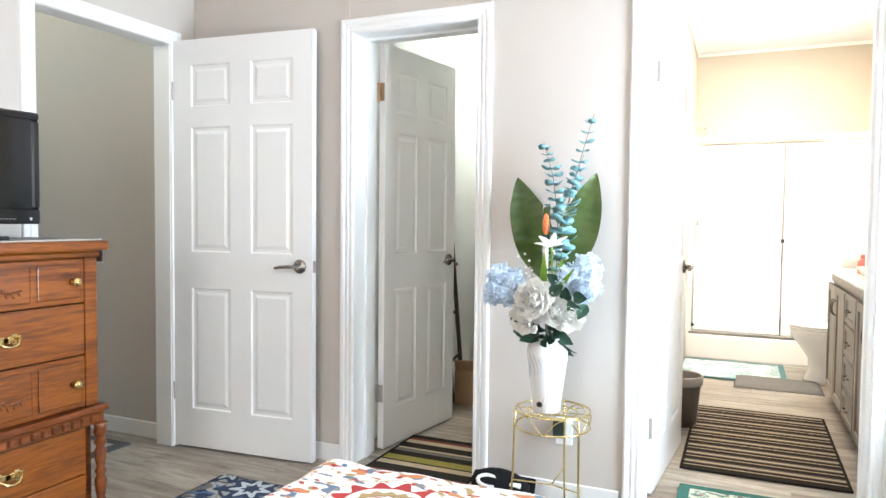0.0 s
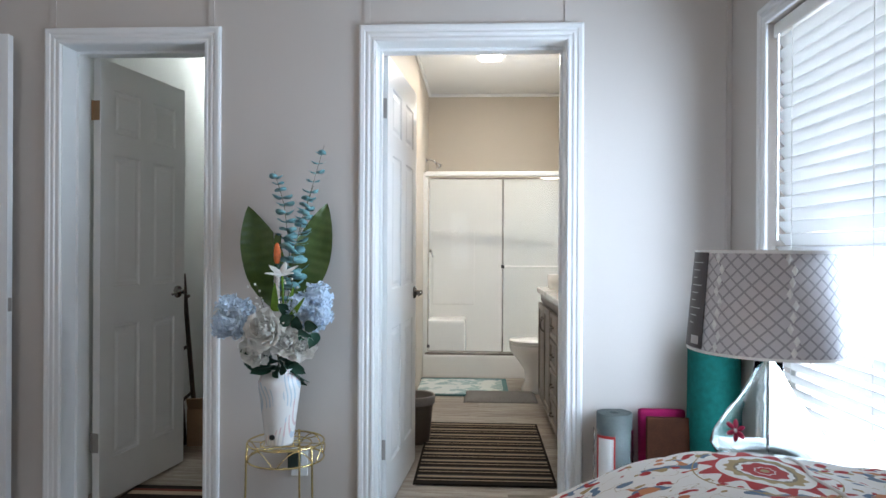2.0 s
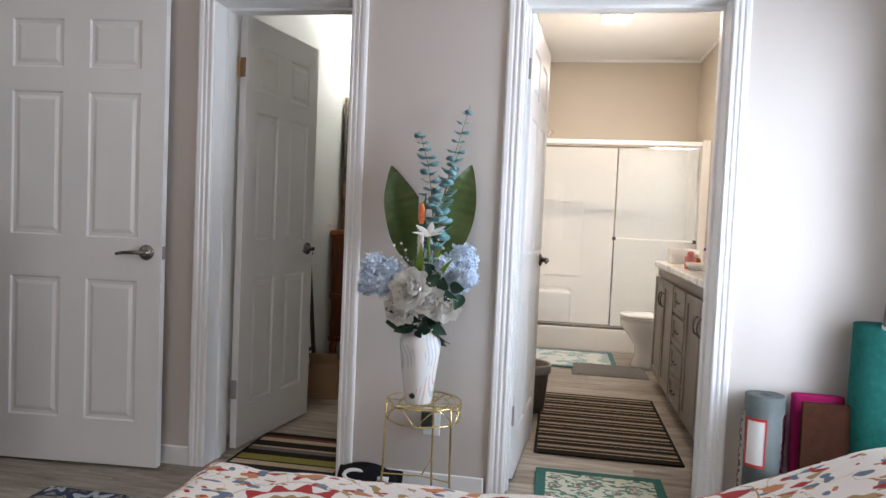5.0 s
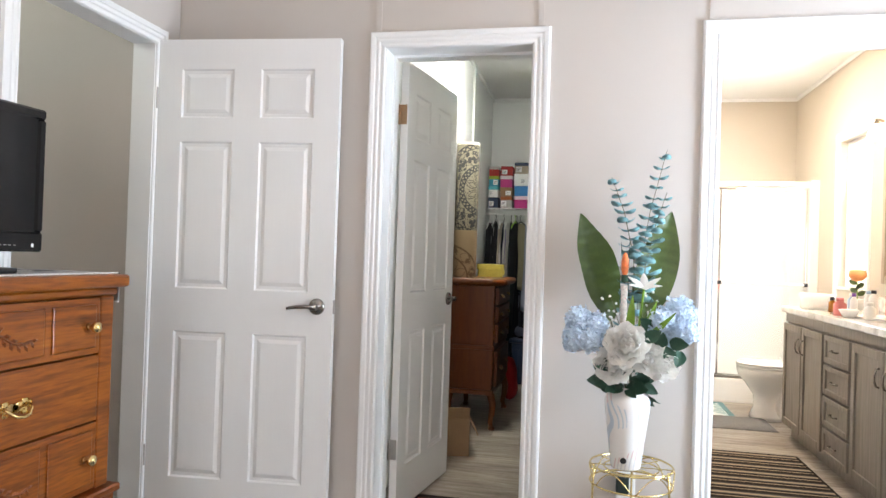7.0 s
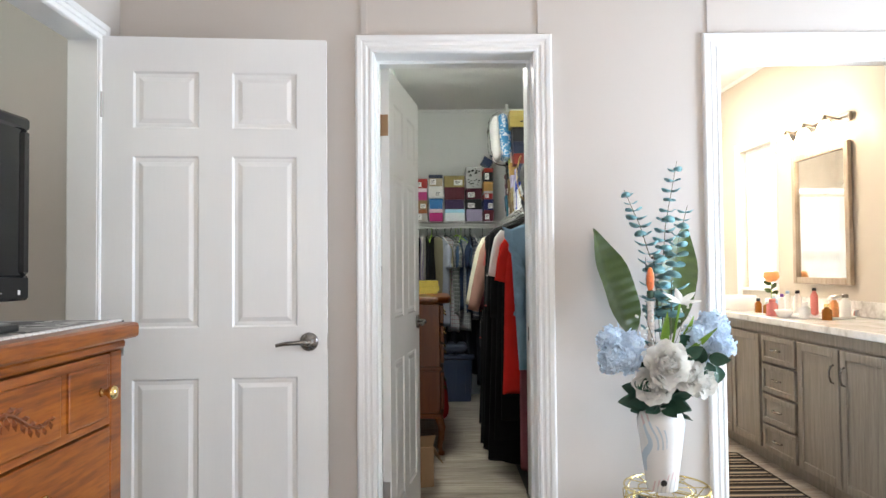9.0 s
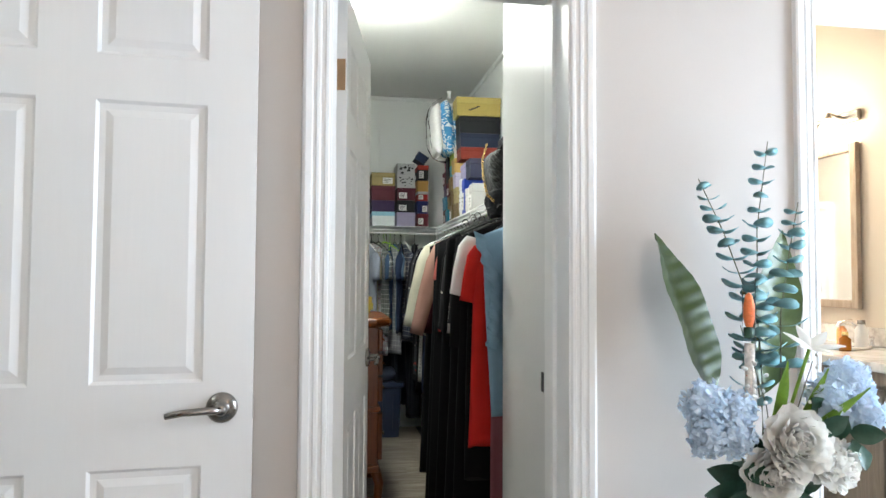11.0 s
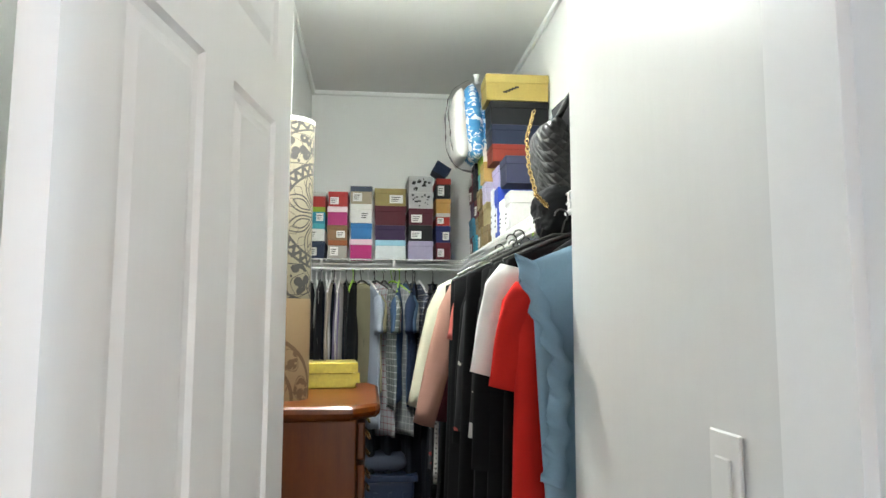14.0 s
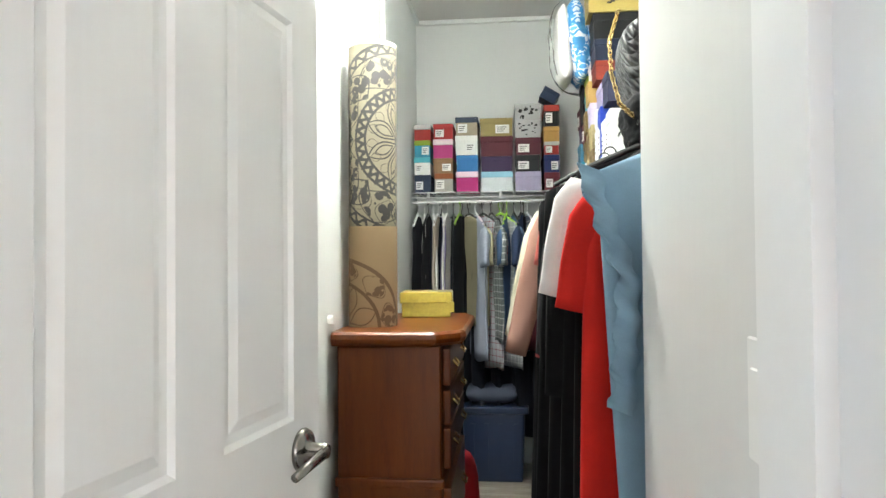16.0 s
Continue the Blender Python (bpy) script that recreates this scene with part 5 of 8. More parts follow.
def joined_ball(c, R, material, count, size, name, label):
    """A round head of many four-petalled florets, one closed uneven shape."""
    bm = bmesh.new()
    for i in range(count):
        z = 1 - 2 * (i + 0.5) / count
        a = i * 2.39996
        rr = math.sqrt(1 - z * z)
        d = Vector((rr * math.cos(a), rr * math.sin(a), z))
        d = (d + Vector([rnd.uniform(-0.12, 0.12) for _ in range(3)])).normalized()
        b = R * rnd.uniform(0.78, 1.16)
        u = d.orthogonal().normalized()
        v = d.cross(u)
        t0, tilt, tp = rnd.uniform(0, 6), rnd.uniform(0.2, 0.9), rnd.uniform(0, 6)
        o = bm.verts.new(c + d * (b - size * 0.25))
        for k in range(4):
            t = t0 + k * math.pi / 2
            e = math.cos(t) * u + math.sin(t) * v + d * tilt * math.cos(t + tp)
            f = -math.sin(t) * u + math.cos(t) * v
            p1 = bm.verts.new(c + d * b + size * 0.55 * e + size * 0.42 * f)
            p2 = bm.verts.new(c + d * (b - size * 0.15) + size * 1.0 * e)
            p3 = bm.verts.new(c + d * b + size * 0.55 * e - size * 0.42 * f)
            bm.faces.new((o, p1, p2))
            bm.faces.new((o, p2, p3))
            p4 = bm.verts.new(c + d * (b * 0.86) + size * 0.4 * e)
            bm.faces.new((p1, p4, p2))
            bm.faces.new((p4, p3, p2))
    h = part(name, bm, material, fl, label, kind="")
    core = lathe([(0.0, -R * 0.80)] + [(R * 0.80 * math.sin(math.pi * k / 8), -R * 0.80 * math.cos(math.pi * k / 8)) for k in range(1, 8)] + [(0.0, R * 0.80)], 14, cap=False)
    part("flower_core", core, material, h, smooth=True, m=Matrix.Translation(c))
    return h


HL = "head of pale blue hydrangea florets"
for x, y, z, R in ((-0.868, 3.735, 0.955, 0.047), (-0.812, 3.72, 0.942, 0.041), (-0.880, 3.705, 0.895, 0.042), (-0.826, 3.70, 0.892, 0.038),
                   (-0.592, 3.70, 0.968, 0.046), (-0.532, 3.715, 0.998, 0.050), (-0.520, 3.69, 0.935, 0.042), (-0.555, 3.75, 0.91, 0.038)):
    joined_ball(loc(x, y, z), R, M_BLUEPETAL, 80, 0.0185, "hydrangea_head", HL)


def petal_cup(L, W, cup, ruffle, seed):
    """A broad petal, rolled in at the tip, lying along +z and hollow towards -y."""
    bm = bmesh.new()
    for side in (0, 1):
        rows = []
        for i in range(8):
            q = i / 7
            w = W * (0.25 + 0.75 * math.sin(math.pi * min(1, 0.12 + 0.80 * q)) ** 0.7) / 2
            row = []
            for k in range(-3, 4):
                u = k / 3
                z = L * q * (1 - 0.10 * u * u * q) + ruffle * L * 0.5 * math.sin(5 * u + seed) * q ** 3
                y = -cup * L * (u * u * 0.55 + q * q * 0.9) + ruffle * L * math.sin(7 * u + seed * 2) * q * q + side * 0.0009
                row.append(bm.verts.new((u * w, y, z)))
            rows.append(row)
        for a, b in zip(rows, rows[1:]):
            for k in range(6):
                bm.faces.new((a[k], a[k + 1], b[k + 1], b[k]))
    return bm


def peony(c, face, R, layers, name="peony", label="large ivory white peony bloom"):
    c = Vector(c)
    z = Vector(face).normalized()
    x = z.orthogonal().normalized()
    y = z.cross(x)
    base = Matrix((x, y, z)).transposed().to_4x4()
    base.translation = c - z * R * 0.35
    h = part(name, lathe([(0.0, -0.012), (R * 0.25, -0.008), (R * 0.45, R * 0.2), (R * 0.42, R * 0.5), (R * 0.2, R * 0.72), (0.0, R * 0.78)], 12, cap=False), M_WHITEPETAL, fl, label, True, m=base)
    for li in range(layers + 2):
        q = li / (layers + 1)
        n = 8 if li < 2 else 7 if li < 4 else 5
        for k in range(n):
            tilt = 68 - 60 * q
            L = R * (1.05 - 0.18 * q)
            key = ("pw", round(R, 3), li, k % 3)
            if key not in _petals:
                _petals[key] = mesh_of(petal_cup(L, L * (0.95 - 0.3 * q), 0.12 + 0.17 * q, 0.045, k * 1.7 + li), "petal", M_WHITEPETAL, True)
            o = new("petal", _petals[key])
            o.parent = h
            a = 360 / n * k + li * 27 + rnd.uniform(-8, 8)
            o.matrix_basis = pose(0, 0, R * 0.10 * q, 0, 0, a) @ pose(0, R * (0.22 - 0.16 * q), 0, -tilt + rnd.uniform(-7, 7), 0, 0)
    return h


peony(loc(-0.710, 3.655, 0.885), (-0.1, -1, 0.35), 0.070, 5)
peony(loc(-0.752, 3.675, 0.812), (-0.35, -1, -0.15), 0.060, 5)
peony(loc(-0.640, 3.665, 0.842), (0.15, -1, 0.15), 0.054, 4)
peony(loc(-0.587, 3.680, 0.825), (0.4, -1, 0.0), 0.054, 4)
# lily and blades
h = part("lily", tube([loc(-0.668, 3.75, 0.9), loc(-0.656, 3.68, 1.08)], 0.004, 6), M_LIME, fl, "white lily with narrow petals")
for k in range(6):
    me = petal_mesh(0.062, 0.026, 0.35, M_WHITEPETAL, ("lily", k % 2))
    o = new("petal", me)
    o.parent = h
    o.matrix_basis = Matrix.Translation(loc(-0.655, 3.675, 1.082)) @ pose(0, 0, 0, 25, 0, 0) @ pose(0, 0, 0, 0, 0, k * 60) @ pose(0, 0, 0, -50, 0, 0)
for p, q, W, bn in (((-0.70, 3.75, 0.87), (-0.690, 3.70, 1.05), 0.030, 0.05), ((-0.665, 3.74, 0.87), (-0.615, 3.66, 1.03), 0.026, 0.2), ((-0.68, 3.74, 0.86), (-0.57, 3.60, 0.99), 0.024, 0.25)):
    p, q = loc(*p), loc(*q)
    part("blade", leaf_bm((q - p).length, W, 0.3, bn * 0.5, 12, 0.001), M_LIME, fl, "bright green narrow blade", True, m=aim(p, q))
# dark foliage collar
for k in range(26):
    a = 360 / 26 * k
    el = rnd.choice((-45, -25, -5, 15))
    p = loc(VX, VY, VZ + 0.01) + Vector((0, 0, 0.0))
    d = Vector((math.cos(radians(a)) * math.cos(radians(el)), math.sin(radians(a)) * math.cos(radians(el)), math.sin(radians(el))))
    s0 = d * 0.035 + Vector((0, 0, 0.02 + 0.03 * rnd.random()))
    d2 = (s0 + d * rnd.uniform(0.07, 0.115))
    if VY + d2.y > NW - 0.02:
        continue
    part("foliage_leaf", leaf_bm((d2 - s0).length, rnd.uniform(0.04, 0.06), 0.3, 0.15, 8, 0.002), M_DARKLEAF, fl, "", True, m=aim(s0, d2) @ pose(0, 0, 0, 0, 0, rnd.uniform(-70, 70)))
for x, y, z in ((-0.60, 3.69, 0.88), (-0.655, 3.66, 0.905), (-0.57, 3.67, 0.90), (-0.79, 3.72, 0.86), (-0.53, 3.70, 0.87), (-0.62, 3.70, 0.94), (-0.80, 3.70, 0.83), (-0.56, 3.69, 0.84)):
    p = loc(x, y, z)
    d = Vector((rnd.uniform(-1, 1), -0.6, rnd.uniform(-0.6, 0.6))).normalized()
    part("foliage_leaf", leaf_bm(0.07, 0.045, 0.3, 0.15, 8, 0.002), M_DARKLEAF, fl, "", True, m=aim(p, p + d))
# pearl sprays
for bx, by, bz in ((-0.765, 3.72, 1.0), (-0.625, 3.71, 1.0)):
    sprig = part("bead_spray", tube([loc(-0.70, 3.76, 0.90), loc((bx - 0.70) / 2, by, 0.95), loc(bx, by, bz + 0.05)], 0.0012, 5), M_STEM, fl, "spray of small pearl beads")
    for k in range(13):
        c = loc(bx + rnd.uniform(-0.028, 0.028), by + rnd.uniform(-0.02, 0.02), bz + rnd.uniform(-0.05, 0.07))
        r = 0.0048
        part("bead", lathe([(0.0, -r)] + [(r * math.sin(math.pi * j / 5), -r * math.cos(math.pi * j / 5)) for j in range(1, 5)] + [(0.0, r)], 8, cap=False), M_PEARL, sprig, smooth=True, m=Matrix.Translation(c))
# glass tube with a rosebud
tb = part("bud_tube", tube([(0, 0, 0), (0, 0, 0.31)], 0.015, 18), M_CLEAR, fl, "clear tube holding an orange rosebud", True, m=Matrix.Translation(loc(-0.713, 3.81, 0.925)))
tb.visible_shadow = False
tb.data.materials[0] = glass_mat("thin_clear_tube", (1, 1, 1), 0.0, 1.06)
M_PRINT = surface("printed_card", (0.70, 0.62, 0.56), 0.6, scale=60, vary=0.3)
part("rosebud", lathe([(0.0, 0.19), (0.008, 0.195), (0.0125, 0.215), (0.012, 0.245), (0.007, 0.268), (0.0, 0.275)], 16, cap=False), M_ORANGE, tb, "orange rosebud", True)
part("bud_sepal", lathe([(0.0, 0.165), (0.011, 0.17), (0.012, 0.192), (0.0, 0.196)], 12, cap=False), M_DARKLEAF, tb)
part("card", tube([(0, 0, 0.0), (0, 0, 0.155)], 0.011, 12), M_PRINT, tb, "small printed card figure")
for k in range(3):
    part("ribbon", tube([(0.009 * math.cos(a * 1.7 + k * 2), 0.009 * math.sin(a * 1.7 + k * 2), 0.02 + a * 0.03) for a in range(5)], 0.0025, 6), M_ORANGE if k == 0 else M_WHITE, tb)
# ---- bathroom ----
van = empty("vanity_cabinet", pose(0.53, 6.42, 0), "grey driftwood bathroom vanity with doors and drawers", "vanity")
VL = 2.02        # runs towards -y
part("body", box(0.012, 0.515, -VL, -0.003, 0.085, 0.855), M_VANITY, van)
part("toe_kick", box(0.05, 0.50, -VL + 0.01, -0.01, 0, 0.084), M_VANITY, van)
part("top_rail", box(0.0, 0.0115, -VL, 0.0, 0.795, 0.855, bevel=0.002), M_VANITY, van)


def panel_door(y0, y1, z0, z1, handle=None, name="door"):
    d = part(name, boxes([(-0.020, -0.001, y0, y0 + 0.045, z0, z1), (-0.020, -0.001, y1 - 0.045, y1, z0, z1), (-0.020, -0.001, y0 + 0.045, y1 - 0.045, z0, z0 + 0.045), (-0.020, -0.001, y0 + 0.045, y1 - 0.045, z1 - 0.045, z1)], bevel=0.002), M_VANITY, van)
    part("panel", box(-0.011, -0.002, y0 + 0.0445, y1 - 0.0445, z0 + 0.0445, z1 - 0.0445), M_VANITY, d)
    if handle:
        y, z, vert = handle
        pts = [(-0.020, -0.045), (-0.034, -0.040), (-0.042, -0.015), (-0.042, 0.015), (-0.034, 0.040), (-0.020, 0.045)]
        pts = [(x, y, z + q) if vert else (x, y + q, z) for x, q in pts]
        part("handle", tube(pts, 0.005, 8), M_NICKEL, d, "satin nickel bow handle", True)
    return d


panel_door(-0.40, -0.02, 0.10, 0.785, (-0.362, 0.66, True))
panel_door(-0.795, -0.415, 0.10, 0.785, (-0.452, 0.66, True))
for z0, z1 in ((0.63, 0.785), (0.45, 0.615), (0.27, 0.435), (0.10, 0.255)):
    d = part("drawer", boxes([(-0.020, -0.001, -1.21, -1.18, z0, z1), (-0.020, -0.001, -0.86, -0.83, z0, z1), (-0.020, -0.001, -1.18, -0.86, z0, z0 + 0.03), (-0.020, -0.001, -1.18, -0.86, z1 - 0.03, z1)], bevel=0.002), M_VANITY, van)
    part("panel", box(-0.011, -0.002, -1.1805, -0.8595, z0 + 0.0295, z1 - 0.0295), M_VANITY, d)
    y, z = -1.02, (z0 + z1) / 2
    part("handle", tube([(-0.020, y - 0.045, z), (-0.034, y - 0.040, z), (-0.040, y, z), (-0.034, y + 0.040, z), (-0.020, y + 0.045, z)], 0.005, 8), M_NICKEL, d, "satin nickel bow handle", True)
panel_door(-1.63, -1.245, 0.10, 0.785, (-1.592, 0.66, True))
panel_door(-2.01, -1.645, 0.10, 0.785, (-1.685, 0.66, True))
ct = part("countertop", box(-0.03, 0.515, -VL - 0.01, 0.02, 0.856, 0.896, bevel=0.008, seg=2), M_MARBLE, None, "", m=pose(0.53, 6.42, 0))
tagged(ct, "grey and white marbled laminate countertop", "countertop")
bs = part("backsplash", box(0.497, 0.515, -VL, 0.02, 0.897, 0.99, bevel=0.003), M_MARBLE, None, "", m=pose(0.53, 6.42, 0))
tagged(bs, "marbled laminate backsplash strip", "backsplash")
sink = empty("sink_basin", pose(0.80, 5.45, 0.897), "white oval drop in sink with a chrome tap", "sink")
part("basin", lathe([(0.20, 0.0), (0.205, 0.008), (0.195, 0.014), (0.175, 0.010), (0.16, -0.002), (0.02, -0.004 + 0.006), (0.0, 0.002)], 40, cap=False, sx=0.85), M_PORCELAIN, sink, smooth=True)
part("tap", tube([(0.16, 0, 0.01), (0.16, 0, 0.10), (0.13, 0, 0.125), (0.06, 0, 0.115), (0.05, 0, 0.095)], 0.011, 10), M_CHROME, sink, smooth=True)
for s in (-1, 1):
    part("tap_handle", lathe([(0.018, 0.01), (0.014, 0.04), (0.02, 0.05), (0.0, 0.055)], 16), M_CHROME, sink, m=pose(0.16, s * 0.09, 0))

mir = empty("vanity_mirror", pose(1.045, 5.83, 1.52), "rectangular mirror in a warm grey wooden frame", "mirror")
part("glass", box(-0.012, -0.006, -0.285, 0.285, -0.395, 0.395), M_MIRROR, mir)
M_MIRFRAME = ramp_mat("weathered_frame_wood", [(0.3, (0.28, 0.21, 0.15)), (0.7, (0.46, 0.38, 0.30))], 0.45, "noise", 8, (1, 6, 1), 2, 0.1)
for y0, y1, z0, z1 in ((-0.330, -0.285, -0.44, 0.44), (0.285, 0.330, -0.44, 0.44), (-0.285, 0.285, -0.44, -0.395), (-0.285, 0.285, 0.395, 0.44)):
    part("frame", box(-0.030, -0.002, y0, y1, z0, z1, bevel=0.006, seg=2), M_MIRFRAME, mir)
bar = empty("vanity_light", pose(1.045, 5.83, 2.10), "chrome bar light with three lit glass shades", "wall lamp")
part("back_bar", box(-0.025, 0.0, -0.35, 0.35, -0.03, 0.03, bevel=0.008, seg=2), M_NICKEL, bar)
for y in (-0.24, 0.0, 0.24):
    part("arm", tube([(-0.02, y, 0), (-0.10, y, 0.02), (-0.11, y, -0.005)], 0.008, 8), M_NICKEL, bar, smooth=True)
    part("shade", lathe([(0.020, -0.01), (0.035, -0.03), (0.050, -0.075), (0.056, -0.105), (0.052, -0.105), (0.03, -0.03), (0.0, -0.015)], 24, cap=False), M_VANGLOW, bar, "lit frosted glass shade", True, m=pose(-0.11, y, 0))
    part("finial", lathe([(0.0, 0.03), (0.008, 0.024), (0.012, 0.01), (0.02, -0.008), (0, -0.01)], 12, cap=False), M_NICKEL, bar, m=pose(-0.11, y, 0.0))

bw = empty("window_3", pose(1.05, 6.76, 1.03), "small white framed frosted bathroom window", "window", "", "structure")
for y0, y1, z0, z1 in ((-0.27, -0.235, 0, 1.11), (0.235, 0.27, 0, 1.11), (-0.235, 0.235, 0, 0.035), (-0.235, 0.235, 1.075, 1.11), (-0.235, 0.235, 0.54, 0.57)):
    part("window_frame", box(0.05, 0.09, y0, y1, z0, z1, bevel=0.003), M_TRIM, bw)
M_FROST = surface("frosted_bright_glass", (0.9, 0.93, 0.95), 0.5, scale=60, vary=0.02)
M_FROST.node_tree.nodes["Principled BSDF"].inputs["Transmission Weight"].default_value = 0.9
fp = part("pane", box(0.068, 0.072, -0.235, 0.235, 0.035, 1.075), M_FROST, bw)
fp.visible_shadow = False
for b in casing_bm(-0.27, 0.27, 1.11, -0.07):
    part("casing", b, M_TRIM, bw, m=pose(0, 0, 0, 0, 0, -90))
part("window_sill", box(-0.015, 0.05, -0.30, 0.30, -0.02, -0.001, bevel=0.004), M_TRIM, bw)

# toilet, facing the west wall
to = empty("toilet", pose(0.68, 6.93, 0), "white porcelain toilet with a closed lid", "toilet")
part("bowl", lathe([(0.0, 0.0), (0.105, 0.0), (0.108, 0.03), (0.085, 0.10), (0.088, 0.18), (0.13, 0.26), (0.175, 0.33), (0.186, 0.375), (0.182, 0.392), (0.0, 0.392)], 36, cap=False, sx=1.30), M_PORCELAIN, to, "white porcelain bowl", True, m=pose(-0.12, 0, 0))
part("pedestal", box(-0.10, 0.24, -0.10, 0.10, 0.0, 0.33, bevel=0.035, seg=3), M_PORCELAIN, to, smooth=True)
part("seat", lathe([(0.0, 0.393), (0.186, 0.393), (0.192, 0.402), (0.186, 0.411), (0.0, 0.412)], 40, cap=False, sx=1.28), M_PORCELAIN, to, smooth=True, m=pose(-0.12, 0, 0))
part("lid", lathe([(0.0, 0.414), (0.188, 0.414), (0.194, 0.422), (0.184, 0.434), (0.10, 0.440), (0.0, 0.441)], 40, cap=False, sx=1.28), M_PORCELAIN, to, smooth=True, m=pose(-0.12, 0, 0))
part("tank", box(0.16, 0.355, -0.21, 0.21, 0.36, 0.745, bevel=0.02, seg=3), M_PORCELAIN, to)
part("tank_lid", box(0.15, 0.362, -0.22, 0.22, 0.746, 0.775, bevel=0.01, seg=2), M_PORCELAIN, to)
part("flush_lever", tube([(0.155, -0.15, 0.70), (0.140, -0.15, 0.70), (0.138, -0.08, 0.69)], 0.006, 8), M_CHROME, to)

# shower
SY0 = 7.49
M_PANEL = M_ACRYLIC
shw = empty("shower_stall", pose(0, 0, 0), "white fibreglass shower stall with a low front step", "shower")
part("apron", box(-0.449, 0.985, SY0, SY0 + 0.09, 0, 0.205, bevel=0.012, seg=2), M_PANEL, shw)
part("pan", box(-0.448, 0.985, SY0 + 0.091, 8.11, 0, 0.06), M_PANEL, shw)
part("back_panel", box(-0.43, 0.985, 8.11, 8.168, 0.0, 1.88), M_PANEL, shw)
part("side_panel", box(-0.449, -0.43, SY0 + 0.02, 8.168, 0.0, 1.88), M_PANEL, shw)
part("side_panel", box(0.985, 1.048, SY0 - 0.01, 8.168, 0.0, 1.90), M_PANEL, shw)
part("seat_ledge", box(-0.43, -0.06, 7.72, 8.11, 0.06, 0.50, bevel=0.03, seg=3), M_PANEL, shw, smooth=True)
part("raised_panel", box(-0.40, 0.02, 8.095, 8.109, 0.62, 1.36, bevel=0.006, seg=2), M_PANEL, shw)
for k in range(9):
    part("tile_groove", box(-0.36 + k * 0.11, -0.355 + k * 0.11, 8.103, 8.1095, 1.62, 1.74), M_PANEL, shw)
part("top_rail", box(-0.43, 0.985, SY0 + 0.02, SY0 + 0.065, 1.85, 1.89, bevel=0.006), M_WHITE, shw)
part("bottom_track", box(-0.43, 0.985, SY0 + 0.02, SY0 + 0.065, 0.2055, 0.225, bevel=0.003), M_NICKEL, shw)
part("wall_post", box(-0.43, -0.41, SY0 + 0.02, SY0 + 0.065, 0.226, 1.834), M_WHITE, shw)
part("wall_post", box(0.965, 0.985, SY0 + 0.02, SY0 + 0.065, 0.226, 1.834), M_CHROME, shw)
M_SHOWERCLEAR = glass_mat("shower_glass", (0.97, 0.985, 0.98), 0.0, 1.2)
m_, n_, l_, p_ = nodes_of("rippled_glass")
p_.inputs["Base Color"].default_value = (0.93, 0.96, 0.95, 1)
p_.inputs["Transmission Weight"].default_value = 0.95
p_.inputs["Roughness"].default_value = 0.22
p_.inputs["IOR"].default_value = 1.35
vn = n_.new("ShaderNodeTexVoronoi")
vn.inputs["Scale"].default_value = 70
tcc = n_.new("ShaderNodeTexCoord")
l_.new(tcc.outputs["Object"], vn.inputs["Vector"])
bpp = n_.new("ShaderNodeBump")
bpp.inputs["Strength"].default_value, bpp.inputs["Distance"].default_value = 0.8, 0.003
l_.new(vn.outputs["Distance"], bpp.inputs["Height"])
l_.new(bpp.outputs[0], p_.inputs["Normal"])
M_RIPPLE = m_
for nm, x0, x1, yy, mt, lab in (("glass_door", -0.41, 0.290, SY0 + 0.050, M_SHOWERCLEAR, "clear sliding shower door"), ("glass_door", 0.275, 0.965, SY0 + 0.030, M_RIPPLE, "rippled sliding shower door with a towel bar")):
    gd = part(nm, box(x0 + 0.008, x1 - 0.008, yy, yy + 0.005, 0.235, 1.83), mt, shw, lab)
    gd.visible_shadow = False
    part("door_rim", boxes([(x0, x0 + 0.012, yy - 0.004, yy + 0.009, 0.23, 1.834), (x1 - 0.012, x1, yy - 0.004, yy + 0.009, 0.23, 1.834), (x0 + 0.012, x1 - 0.012, yy - 0.004, yy + 0.009, 0.228, 0.24), (x0 + 0.012, x1 - 0.012, yy - 0.004, yy + 0.009, 1.82, 1.834)]), M_CHROME, gd)
    if x0 > 0:
        part("towel_bar", tube([(x0 + 0.006, yy - 0.035, 1.02), (x1 - 0.006, yy - 0.035, 1.02)], 0.009, 10), M_WHITE, gd, "white towel bar")
        for xx in (x0 + 0.006, x1 - 0.006):
            part("bar_bracket", box(xx - 0.014, xx + 0.014, yy - 0.046, yy - 0.004, 1.005, 1.035, bevel=0.002), M_BLACKMETAL, gd, "black bar bracket")
part("door_stop", box(-0.41, -0.385, SY0 + 0.008, SY0 + 0.030, 0.27, 0.295, bevel=0.003), M_BLACKMETAL, shw, "small black stop")
hd = empty("wall_shower", pose(-0.449, 7.80, 2.03), "chrome shower head on a bent arm", "shower head")
part("arm", tube([(0.0, 0, 0), (0.04, 0, 0.005), (0.08, 0, -0.012), (0.105, 0, -0.032)], 0.009, 10), M_CHROME, hd, smooth=True)
part("flange", lathe([(0, 0), (0.026, 0.0), (0.022, 0.008), (0, 0.010)], 20, cap=False), M_CHROME, hd, m=pose(0.0, 0, 0, 0, 90, 0))
part("head", lathe([(0.0, 0.0), (0.012, 0.0), (0.018, 0.02), (0.036, 0.045), (0.034, 0.052), (0.0, 0.052)], 24, cap=False), M_CHROME, hd, smooth=True, m=pose(0.10, 0, -0.028, 0, 140, 0))
vl = empty("shower_valve", pose(-0.429, 7.72, 1.16), "chrome shower valve with a lever", "tap")
